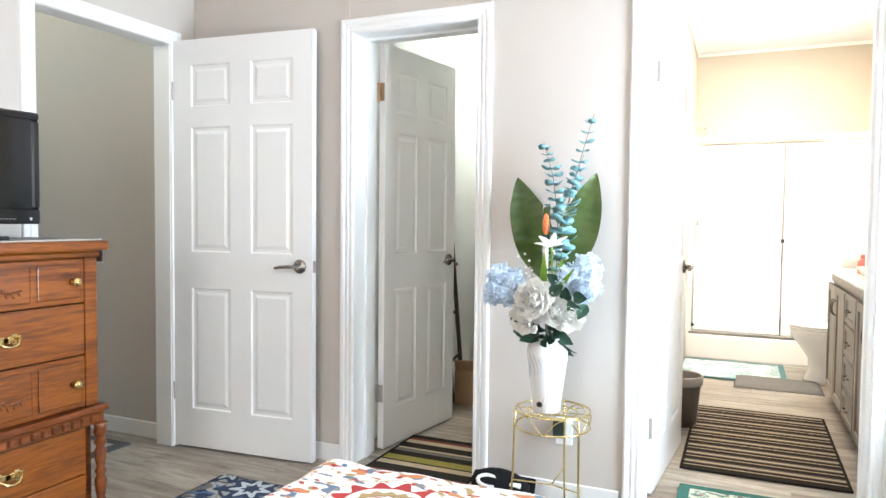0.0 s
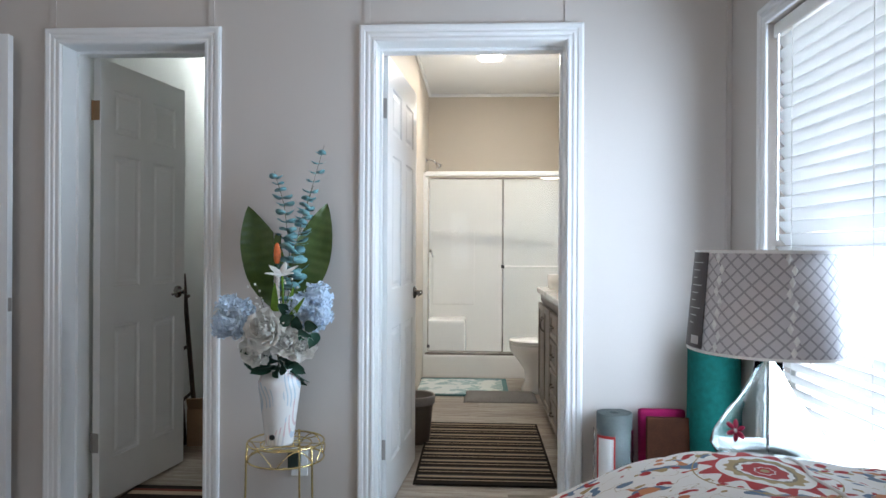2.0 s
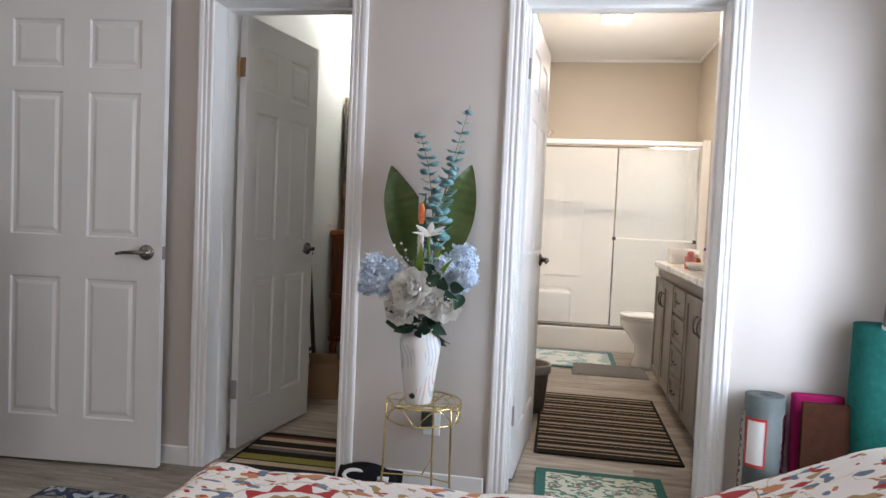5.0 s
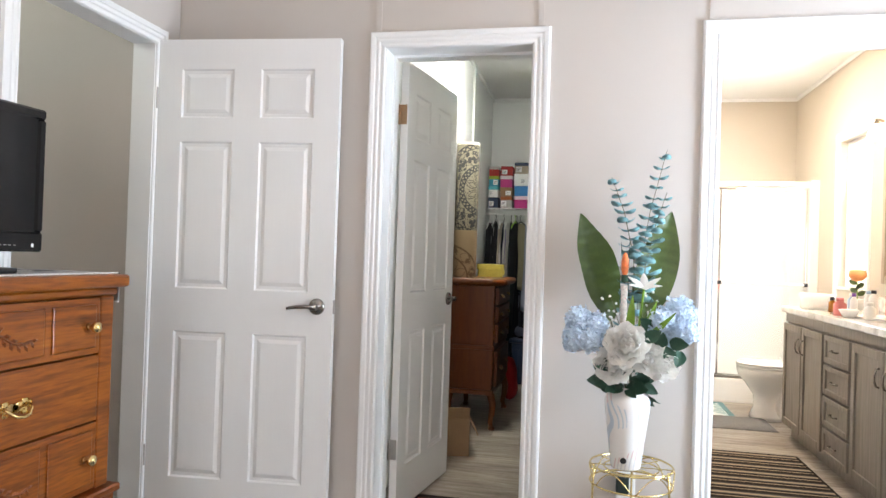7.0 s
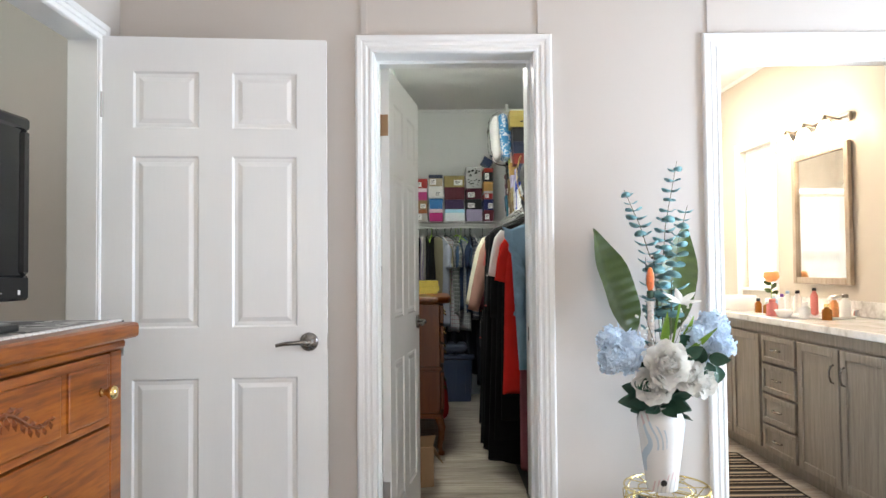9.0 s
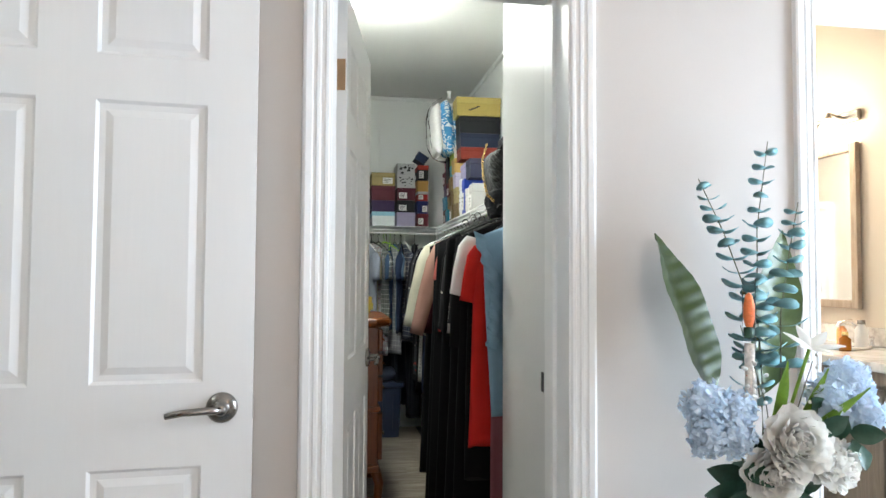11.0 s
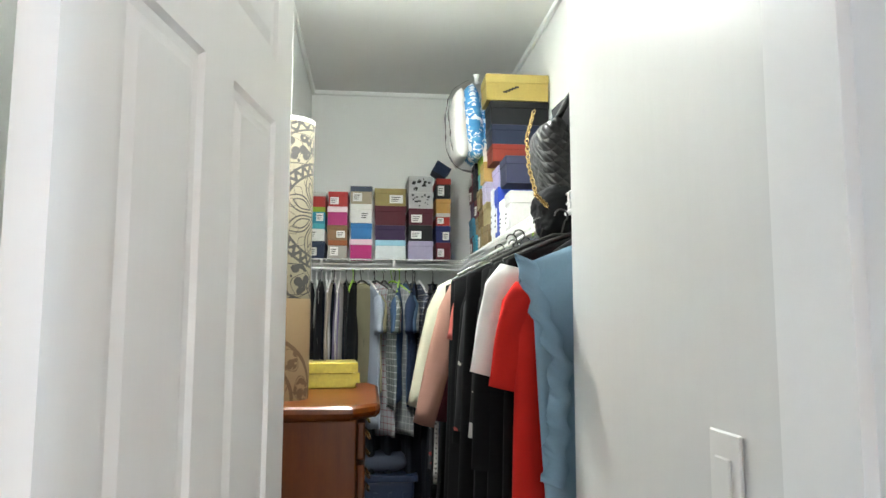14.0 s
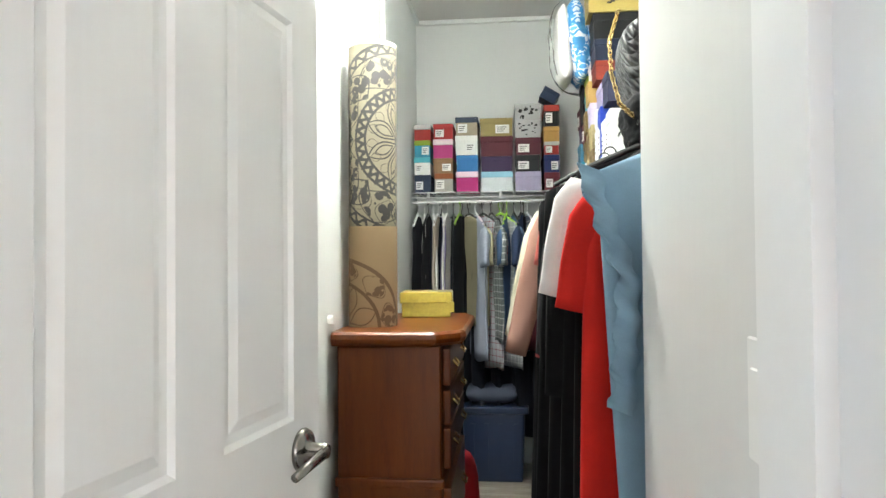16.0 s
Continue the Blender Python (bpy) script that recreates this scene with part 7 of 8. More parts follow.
part("bag_knot", lathe([(0.0, 0.0), (0.02, 0.01), (0.008, 0.03), (0.018, 0.05), (0.0, 0.055)], 12, cap=False), M_WHITE, pw, smooth=True, m=pose(0.0, 0.0, 0.44))

# quilted shoulder bag
M_QBAG = None
m_, n_, l_, p_ = nodes_of("quilted_black_leather")
tc_ = n_.new("ShaderNodeTexCoord")
sp_ = n_.new("ShaderNodeSeparateXYZ")
l_.new(tc_.outputs["Object"], sp_.inputs[0])
acc = None
for sgn in (1, -1):
    f_ = mnode(n_, l_, "ABSOLUTE", mnode(n_, l_, "SINE", mnode(n_, l_, "MULTIPLY", mnode(n_, l_, "MULTIPLY_ADD", sp_.outputs[2], sgn * 1.0, mnode(n_, l_, "ADD", sp_.outputs[1], sp_.outputs[0])), 95.0)))
    acc = f_ if acc is None else mnode(n_, l_, "MINIMUM", acc, f_)
bp_ = n_.new("ShaderNodeBump")
bp_.inputs["Strength"].default_value, bp_.inputs["Distance"].default_value = 1.0, 0.004
l_.new(acc, bp_.inputs["Height"])
l_.new(bp_.outputs[0], p_.inputs["Normal"])
p_.inputs["Base Color"].default_value = (0.012, 0.012, 0.013, 1)
p_.inputs["Roughness"].default_value = 0.5
M_QBAG = m_
hb = empty("shoulder_bag", pose(-0.880, 5.66, 1.585), "black quilted leather shoulder bag with a gold chain", "bag")
part("bag_body", pillow_mesh(0.31, 0.24, 0.12, seed=6), M_QBAG, hb, "quilted black leather body", True, m=pose(0.02, 0, 0.13, 0, 80, 0))
part("bag_base", pillow_mesh(0.16, 0.24, 0.14, seed=7), M_BLACKCLOTH, hb, "black leather base", True, m=pose(0.03, 0, 0.02, 0, 80, 0))
bm = bmesh.new()
chain = [(-0.06, -0.06, 0.30), (-0.085, -0.075, 0.22), (-0.085, -0.10, 0.13), (-0.065, -0.10, 0.05), (-0.03, -0.09, 0.02)]
for i in range(30):
    q = i / 29 * (len(chain) - 1)
    k = min(int(q), len(chain) - 2)
    c = Vector(chain[k]).lerp(Vector(chain[k + 1]), q - k)
    d = (Vector(chain[k + 1]) - Vector(chain[k])).normalized()
    u = (d.orthogonal() if i % 2 else d.cross(d.orthogonal())).normalized()
    add_tube(bm, [c + 0.0095 * math.cos(t) * d + 0.006 * math.sin(t) * u for t in [2 * math.pi * j / 8 for j in range(8)]], 0.0018, 5, True)
part("chain", bm, M_BRASS, hb, "gold chain strap")
part("strap", tube([(0.0, -0.09, 0.27), (0.03, -0.12, 0.33), (0.06, -0.08, 0.37), (0.06, 0.06, 0.36), (0.02, 0.10, 0.27)], 0.010, 8), M_QBAG, hb, "black strap", True)
db = part("bag", pillow_mesh(0.26, 0.34, 0.20, seed=9), M_BLACKCLOTH, None, "", True, m=pose(-0.70, 5.60, 1.87, 0, 30, 20))
tagged(db, "soft black cloth bag behind the quilted bag", "bag")
mg = empty("papers", pose(-0.70, 5.32, SHZ), "stack of magazines and printed papers standing on the shelf", "papers")
for k in range(9):
    part("sheet", box(-0.12, 0.12, -0.10 + k * 0.012, -0.092 + k * 0.012, 0, 0.20 - 0.006 * (k % 3)), card(((0.6, 0.6, 0.58), (0.5, 0.42, 0.1), (0.3, 0.3, 0.32))[k % 3]), mg)

# ---- clothes ----
def garment_body(w, L, t, flare=0.15, neck=0.09, shoulder=0.07, folds=5, depth=0.012, seed=0.0, n=36, waist=0.0):
    bm = bmesh.new()
    rings = []
    levels = 18
    for i in range(levels + 1):
        q = i / levels
        z = -L * q
        sh = min(1.0, q * L / shoulder)
        hw = neck / 2 + (w / 2 - neck / 2) * math.sin(sh * math.pi / 2) if sh < 1 else w / 2 * (1 + flare * q - waist * math.sin(math.pi * min(1, q * 2)))
        tt = t / 2 * (0.45 + 0.55 * min(1, q * 4))
        ring = []
        for k in range(n):
            a = 2 * math.pi * k / n
            f = depth * min(1, q * 3) * math.sin(folds * a + seed + 1.3 * q + 1.5 * noise.noise((q * 2, seed, a)))
            cx = hw * (abs(math.cos(a)) ** 0.8) * (1 if math.cos(a) >= 0 else -1)
            ring.append(bm.verts.new((cx + 0.35 * f * math.cos(a), (tt + f) * math.sin(a) + 0.012 * noise.noise((cx * 6, q * 3, seed)), z + (0.012 * math.sin(3 * a + seed) if i == levels else 0))))
        rings.append(ring)
    for a, b in zip(rings, rings[1:]):
        for k in range(n):
            bm.faces.new((a[k], a[(k + 1) % n], b[(k + 1) % n], b[k]))
    bm.faces.new(rings[0])
    bm.faces.new(rings[-1])
    return bm


def sleeve_bm(p, q, r0, r1, flat=0.5, n=16, seed=0.0, levels=10):
    p, q = Vector(p), Vector(q)
    bm = bmesh.new()
    d = (q - p).normalized()
    u = Vector((0, 1, 0))
    v = d.cross(u).normalized()
    rings = []
    for i in range(levels + 1):
        s = i / levels
        c = p.lerp(q, s)
        r = (r0 + (r1 - r0) * s) * min(1, 0.5 + 2.5 * s)
        rings.append([bm.verts.new(c + v * r * math.cos(a) * (1 + 0.035 * math.sin(s * 9 + seed + a)) + u * r * flat * math.sin(a) * (1 + 0.16 * math.sin(s * 8 + seed * 2 + 3 * a))) for a in [2 * math.pi * k / n for k in range(n)]])
    for a, b in zip(rings, rings[1:]):
        for k in range(n):
            bm.faces.new((a[k], a[(k + 1) % n], b[(k + 1) % n], b[k]))
    bm.faces.new(rings[0])
    bm.faces.new(rings[-1])
    return bm


_cloth = {}


def cloth(color, kind="plain"):
    key = (tuple(color), kind)
    if key not in _cloth:
        nm = "cloth_%d" % len(_cloth)
        if kind == "plain":
            _cloth[key] = surface(nm, color, 0.9, scale=9, vary=0.12, fine=500, bump=0.25)
        elif kind == "floral":
            _cloth[key] = pattern_mat(nm, color, [((0.42, 0.06, 0.06), "noise", 22, 0.64, 0.9, (0, 0, 0)), ((0.45, 0.42, 0.38), "noise", 30, 0.68, 0.9, (3, 1, 2))])
        elif kind == "dots":
            _cloth[key] = polar_mat(nm, color, [(0.0, 0.2, 0, 0, (0.1, 0.1, 0.1))], None, mode="cells", scale=45, jitter=0.2, plane="xz")
        elif kind == "check":
            m, n, l, p = nodes_of(nm)
            tc = n.new("ShaderNodeTexCoord")
            sp = n.new("ShaderNodeSeparateXYZ")
            l.new(tc.outputs["Object"], sp.inputs[0])
            tot = None
            for o in (sp.outputs[0], sp.outputs[2]):
                g = mnode(n, l, "LESS_THAN", mnode(n, l, "FRACT", mnode(n, l, "MULTIPLY", o, 28.0)), 0.16)
                tot = g if tot is None else mnode(n, l, "ADD", tot, g)
            mx = n.new("ShaderNodeMix")
            mx.data_type = "RGBA"
            l.new(mnode(n, l, "MULTIPLY", tot, 0.5), mx.inputs[0])
            mx.inputs[6].default_value = (*color, 1)
            mx.inputs[7].default_value = (0.55, 0.56, 0.55, 1) if max(color) < 0.4 else (0.25, 0.03, 0.05, 1)
            l.new(mx.outputs[2], p.inputs["Base Color"])
            p.inputs["Roughness"].default_value = 0.9
            _cloth[key] = m
    return _cloth[key]


M_HANG = {"black": M_BLACKMETAL, "white": M_WHITE, "green": surface("lime_plastic", (0.30, 0.55, 0.04), 0.35), "blue": surface("steel_blue_plastic", (0.10, 0.20, 0.34), 0.4)}


def hanger(m, w, color="black"):
    e = empty("clothes_hanger", m, color + " plastic clothes hanger on the rod", "clothes hanger", "clothes hangers")
    mt = M_HANG[color]
    part("hook", tube([(0.0, 0, -0.05)] + [(0.018 * math.sin(a), 0, 0.0 + 0.018 * math.cos(a) - 0.0) for a in [radians(x) for x in (150, 120, 90, 60, 30, 0, -30, -60, -90)]], 0.0025, 6), mt if color != "blue" else M_CHROME, e, "wire hook")
    part("arm", tube([(-w / 2 * 0.9, 0, -0.125), (-w / 4, 0, -0.085), (-0.02, 0, -0.052), (0.02, 0, -0.052), (w / 4, 0, -0.085), (w / 2 * 0.9, 0, -0.125)], 0.006, 8), mt, e)
    return e


def garment(name, label, m, mat, w, L, t=0.05, sleeves=None, flare=0.1, cat="clothing", hang="black", **k):
    """Hangs from a rod at the pose's origin."""
    hanger(m, w, hang)
    if len(label.split()) < 4:
        label += " on a hanger"
    e = empty(name, m, label, cat, "hanging clothes")
    part("body", garment_body(w, L, t, flare, **k), mat[0], e, smooth=True, m=pose(0, 0, -0.068))
    part("neckline", tube([(0.05 * math.cos(a), t * 0.30 * math.sin(a), -0.069) for a in [2 * math.pi * q / 16 for q in range(16)]], 0.004, 5, True), mat[0], e)
    if sleeves:
        sl, r, spread = sleeves
        for s in (-1, 1):
            p = (s * (w / 2 - 0.02), 0, -0.15)
            q = (s * (w / 2 + spread), -0.01 * s, -0.15 - sl)
            part("sleeve", sleeve_bm(p, q, r, r * 0.68, 0.45, seed=s + w), mat[-1], e, smooth=True)
    return e


RODZ = SHZ - 0.062 - 0.018
RX = -0.852


def side_pose(y, turn=0.0):
    return pose(RX, y, RODZ, 0, 0, turn)


BLACK = (0.005, 0.005, 0.006)
g = garment("dress", "pale blue dress with a ruffled shoulder and side", side_pose(5.190, 3) @ pose(0.005, 0, -0.038), [cloth((0.24, 0.38, 0.50))], 0.43, 0.80, 0.04, None, -0.22, hang="blue", folds=7, depth=0.007, seed=1.0, shoulder=0.035, neck=0.20)
bm = bmesh.new()
rows = []
for i in range(40):
    q = i / 39
    x = -0.252 + 0.09 * min(1, q * 2.2) ** 1.2 - 0.03 * q
    z = -0.10 - 0.48 * q
    wv = 0.012 * math.sin(i * 1.35)
    rows.append([bm.verts.new((x + a * 0.045 + 0.006 * math.sin(i * 1.1), -0.032 - 0.006 * a + wv * (1 - a), z - 0.015 * a + 0.004 * (1 - a))) for a in (0, 0.5, 1)] + [bm.verts.new((x + a * 0.045 + 0.006 * math.sin(i * 1.1), -0.028 - 0.006 * a + wv * (1 - a), z - 0.015 * a)) for a in (1, 0.5, 0)])
for a, b in zip(rows, rows[1:]):
    for k in range(6):
        bm.faces.new((a[k], a[(k + 1) % 6], b[(k + 1) % 6], b[k]))
bm.faces.new(rows[0])
bm.faces.new(rows[-1])
part("ruffle", bm, cloth((0.24, 0.38, 0.50)), g, "gathered ruffle", True)
garment("dress", "bright red short sleeved dress", side_pose(5.258, 1) @ pose(0, 0, -0.045), [cloth((0.56, 0.022, 0.016))], 0.43, 0.94, 0.06, (0.24, 0.052, 0.035), 0.14, folds=5, depth=0.012, seed=2.2)
g = garment("dress", "black dress with white sleeves", side_pose(5.33, 0), [cloth(BLACK), cloth((0.72, 0.71, 0.69))], 0.46, 1.15, 0.06, (0.26, 0.062, 0.045), 0.06, folds=5, depth=0.012, seed=3.1)
garment("coat", "long black coat", side_pose(5.41, -3), [cloth(BLACK)], 0.48, 1.28, 0.08, (0.5, 0.06, 0.02), 0.15, folds=4, depth=0.015, seed=0.4)
garment("dress", "black dress with small flowers", side_pose(5.52, 2), [cloth(BLACK, "floral")], 0.45, 1.2, 0.06, (0.4, 0.055, 0.03), 0.2, folds=6, depth=0.015, seed=5.4)
garment("blouse", "thin white blouse between dark clothes", side_pose(5.60, 3), [cloth((0.62, 0.60, 0.57))], 0.46, 0.62, 0.02, (0.45, 0.035, 0.03), 0.1, seed=6.1)
garment("dress", "black dress with red and cream flowers", side_pose(5.69, -2), [cloth((0.013, 0.013, 0.016), "floral")], 0.47, 1.05, 0.07, (0.45, 0.06, 0.035), 0.15, folds=5, depth=0.016, seed=7.7)
garment("jacket", "black jacket", side_pose(5.80, 4), [cloth(BLACK)], 0.47, 0.9, 0.07, (0.5, 0.06, 0.03), 0.05, seed=8.1)
garment("blouse", "coral and white print blouse on a lime hanger", side_pose(5.92, -4), [cloth((0.48, 0.10, 0.08), "floral")], 0.45, 0.65, 0.05, (0.2, 0.06, 0.04), 0.08, hang="green", seed=8.8)
garment("jacket", "dusty pink zip jacket", side_pose(6.10, -12), [cloth((0.38, 0.21, 0.165))], 0.52, 0.60, 0.08, (0.50, 0.056, 0.11), 0.05, hang="black", folds=6, depth=0.012, seed=9.5)
garment("blouse", "dark maroon blouse", side_pose(6.24, -6), [cloth((0.06, 0.008, 0.014))], 0.48, 0.75, 0.07, (0.5, 0.055, 0.06), 0.08, seed=10.5)
garment("cardigan", "cream cotton jacket", side_pose(6.42, -16), [cloth((0.55, 0.54, 0.42))], 0.56, 0.62, 0.08, (0.48, 0.055, 0.10), 0.03, hang="white", folds=5, depth=0.012, seed=11.5)
for i, (y, c, kind, L, lab) in enumerate(((6.55, (0.03, 0.045, 0.10), "check", 0.85, "navy and red plaid shirt"), (6.66, BLACK, "plain", 1.1, "black trousers on a hanger"), (6.78, (0.02, 0.03, 0.06), "plain", 1.0, "dark navy dress"), (6.90, (0.55, 0.54, 0.52), "dots", 0.95, "white dotted skirt"), (7.03, BLACK, "plain", 1.05, "black dress"), (7.16, (0.05, 0.05, 0.06), "floral", 0.95, "dark printed dress"), (7.30, (0.02, 0.02, 0.025), "plain", 1.0, "black coat"))):
    garment("garment", lab, side_pose(y, -5 + 3 * (i % 3)), [cloth(c, kind)], 0.46, L, 0.07, (0.45, 0.055, 0.05), 0.1, seed=12.0 + i)
garment("skirt", "white dotted skirt hung low", pose(-0.98, 6.0, 1.02, 0, 0, 10), [cloth((0.60, 0.59, 0.58), "dots")], 0.12, 0.44, 0.05, None, 0.35, seed=3.3)
garment("dress", "dusty rose long dress", side_pose(5.225, 0), [cloth((0.30, 0.11, 0.13))], 0.30, 1.40, 0.03, None, 0.0, seed=3.6)

end = [
    (-1.745, (0.02, 0.02, 0.025), "plain", 0.75, "black vest top", "white", 0.30), (-1.715, (0.55, 0.54, 0.53), "plain", 0.68, "white strappy top", "white", 0.30),
    (-1.688, (0.02, 0.02, 0.022), "plain", 0.72, "black top", "black", 0.30), (-1.66, (0.62, 0.60, 0.58), "plain", 0.66, "off white top", "white", 0.30),
    (-1.632, (0.40, 0.34, 0.27), "plain", 0.66, "beige top", "white", 0.30), (-1.606, (0.26, 0.22, 0.36), "plain", 0.62, "lilac top", "white", 0.30),
    (-1.578, (0.60, 0.58, 0.56), "plain", 0.68, "white top with straps", "white", 0.30), (-1.545, (0.013, 0.013, 0.015), "plain", 0.95, "long black dress", "black", 0.42),
    (-1.505, (0.013, 0.014, 0.016), "plain", 0.95, "black shirt", "green", 0.44), (-1.455, (0.32, 0.29, 0.19), "plain", 0.62, "khaki short sleeved shirt", "black", 0.46),
    (-1.415, (0.34, 0.38, 0.46), "plain", 0.80, "pale blue grey shirt", "white", 0.46), (-1.375, (0.40, 0.42, 0.44), "check", 0.85, "light grey checked shirt", "black", 0.46),
    (-1.325, (0.13, 0.15, 0.145), "check", 0.70, "grey green plaid shirt", "black", 0.48), (-1.275, (0.26, 0.27, 0.28), "check", 0.84, "grey plaid shirt", "green", 0.46),
    (-1.235, (0.06, 0.11, 0.20), "plain", 0.66, "mid blue denim shirt", "green", 0.46), (-1.195, (0.10, 0.17, 0.28), "plain", 0.66, "faded blue denim shirt", "black", 0.46),
    (-1.155, (0.035, 0.055, 0.11), "plain", 0.68, "dark denim shirt", "black", 0.46), (-1.115, (0.04, 0.05, 0.09), "check", 0.75, "navy plaid shirt", "white", 0.46)]
for i, (x, c, kind, L, lab, hc, w) in enumerate(end):
    turn = 90 + (8 if i % 2 else -6) + (22 if 8 < i < 14 else 0)
    sl = (0.20, 0.07, 0.03) if i > 8 else None
    garment("shirt" if i > 7 else "top", lab, pose(x, 7.725 + 0.03 * (i % 2), RODZ, 0, 0, turn), [cloth(c, kind)], w * 0.95, L, 0.024 if i < 7 else 0.045, sl, 0.08, hang=hc, seed=20.0 + i, folds=4, depth=0.008)

for i, (x, L) in enumerate(((-1.62, 1.15), (-1.50, 1.3), (-1.38, 1.2), (-1.26, 1.3), (-1.14, 1.25), (-1.03, 1.35))):
    garment("coat", "long dark coat at the back of the rod", pose(x, 7.80, RODZ, 0, 0, 70 + 6 * (i % 3)), [cloth((0.010, 0.012, 0.018))], 0.26, L, 0.10, None, 0.15, seed=50.0 + i)
for i, (y, x, L) in enumerate(((5.47, -0.90, 1.42), (5.63, -0.92, 1.40), (5.76, -0.88, 1.45), (5.90, -0.92, 1.40), (6.02, -0.92, 1.44), (6.18, -0.88, 1.42), (6.34, -0.9, 1.40))):
    garment("dress", "long black dress hanging near the floor", pose(x, y, RODZ, 0, 0, -4 + 5 * (i % 3)), [cloth(BLACK)], 0.42, L, 0.09, None, 0.25, seed=60.0 + i)

# cherry jewellery chest on cabriole legs
cb = empty("lingerie_chest", pose(-1.778, 5.85, 0), "glossy cherry wood lingerie chest on curved legs", "chest of drawers")
CW, CD = 0.345, 0.80
part("body", box(0.012, CW - 0.01, 0.028, CD, 0.27, 0.975, bevel=0.004), M_CHERRY, cb, "glossy cherry wood case")
part("mid_moulding", box(0.004, CW, 0.018, CD + 0.01, 0.540, 0.570, bevel=0.008, seg=2), M_CHERRY, cb)
part("apron", box(0.004, CW, 0.020, CD + 0.005, 0.235, 0.269, bevel=0.006), M_CHERRY, cb)
bm = bmesh.new()
o = [(-0.002, 0.0), (CW - 0.02, 0.0), (CW + 0.05, 0.07), (CW + 0.065, 0.11), (CW + 0.065, CD - 0.08), (CW + 0.03, CD + 0.02), (-0.002, CD + 0.02)]
lo = [[bm.verts.new((x + (0.0 if x < 0.1 else ins), y + (-ins if y < 0.1 else ins), z)) for x, y in o] for ins, z in ((-0.014, 0.976), (-0.004, 0.986), (0.0, 0.998), (-0.002, 1.012), (-0.012, 1.020))]
for a, b in zip(lo, lo[1:]):
    for k in range(len(o)):
        bm.faces.new((a[k], a[(k + 1) % len(o)], b[(k + 1) % len(o)], b[k]))
bm.faces.new(lo[0])
bm.faces.new(lo[-1])
part("top", bm, M_CHERRY, cb, "shaped and moulded glossy top")
for z0, z1 in ((0.285, 0.525), (0.585, 0.71), (0.722, 0.83), (0.845, 0.96)):
    d = part("drawer", box(CW - 0.008, CW + 0.016, 0.08, CD - 0.05, z0, z1, bevel=0.006, seg=2), M_CHERRY, cb)
    for y in (0.22, 0.58):
        part("pull", tube([(CW + 0.016, y - 0.035, (z0 + z1) / 2 + 0.01), (CW + 0.032, y - 0.03, (z0 + z1) / 2 - 0.01), (CW + 0.032, y + 0.03, (z0 + z1) / 2 - 0.01), (CW + 0.016, y + 0.035, (z0 + z1) / 2 + 0.01)], 0.004, 6), M_BRASS, d, "brass drawer pull")
for x, y in ((0.04, 0.05), (CW - 0.02, 0.05), (0.04, CD - 0.03), (CW - 0.02, CD - 0.03)):
    sx, sy = (1 if x > 0.1 else -0.3), (-1 if y < 0.2 else 0.6)
    bm = bmesh.new()
    add_tube(bm, [(x, y, 0.24), (x + 0.018 * sx, y + 0.012 * sy, 0.18), (x + 0.012 * sx, y + 0.008 * sy, 0.11), (x + 0.002 * sx, y, 0.05), (x + 0.014 * sx, y + 0.008 * sy, 0.018)], 0.028, 10, r_end=0.015)
    add_tube(bm, [(x + 0.014 * sx, y + 0.008 * sy, 0.0), (x + 0.014 * sx, y + 0.008 * sy, 0.022)], 0.022, 12)
    part("leg", bm, M_CHERRY, cb, "curved cabriole leg", True)

gb = empty("gift_box", pose(-1.55, 6.42, 1.0205, 0, 0, 4), "battered gold foil gift box on the chest", "box")
M_GOLD = surface("gold_foil_card", (0.33, 0.26, 0.03), 0.35, 0.4, scale=14, vary=0.25, fine=80, bump=0.4)
part("box_body", box(-0.095, 0.095, 0, 0.22, 0, 0.070, bevel=0.003), M_GOLD, gb)
part("lid", box(-0.102, 0.102, -0.006, 0.226, 0.055, 0.098, bevel=0.003), M_GOLD, gb)
part("torn_flap", box(0.075, 0.108, -0.012, -0.007, 0.02, 0.06), M_GOLD, gb)
part("printed_mark", box(-0.075, -0.02, 0.12, 0.20, 0.0983, 0.0990), card((0.15, 0.10, 0.03)), gb)

# rolled runner with dark medallions
RR = 0.082
INK = (0.018, 0.016, 0.014)
TAN = (0.14, 0.118, 0.076)
rings = [(a, b, 0, 0, INK) for a, b in ((0.97, 1.0), (0.88, 0.90), (0.525, 0.55), (0.42, 0.445))]
rings += [(0.915, 0.96, 44, 0.035, INK), (0.455, 0.52, 34, 0.07, INK), (0.05, 0.075, 0, 0, INK)]
LENS = [(8, 0.55, 0.885, 0.90, 0.026, 0.0, INK), (8, 0.55, 0.885, 0.86, 0.0, 0.0, INK), (8, 0.57, 0.88, 0.50, 0.022, 0.5, INK), (8, 0.56, 0.89, 0.42, 0.0, 0.5, INK), (16, 0.62, 0.88, 0.8, 0.02, 0.25, INK),
        (8, 0.02, 0.43, 0.80, 0.020, 0.0, INK), (8, 0.12, 0.36, 0.45, 0.018, 0.0, INK), (16, 0.30, 0.42, 0.6, 0.016, 0.25, INK)]
M_JUTE = polar_mat("medallion_print_runner", TAN, rings, None, mode="wrap", scale=3.0, centre=(0.005, 0.62), radius=RR, rough=0.8, lens=LENS)
rl = empty("rolled_runner", pose(-1.693, 6.09, 1.0215, 1.0, 0.4, 0), "rolled tan vinyl runner with dark medallions standing on the chest", "rolled rug")
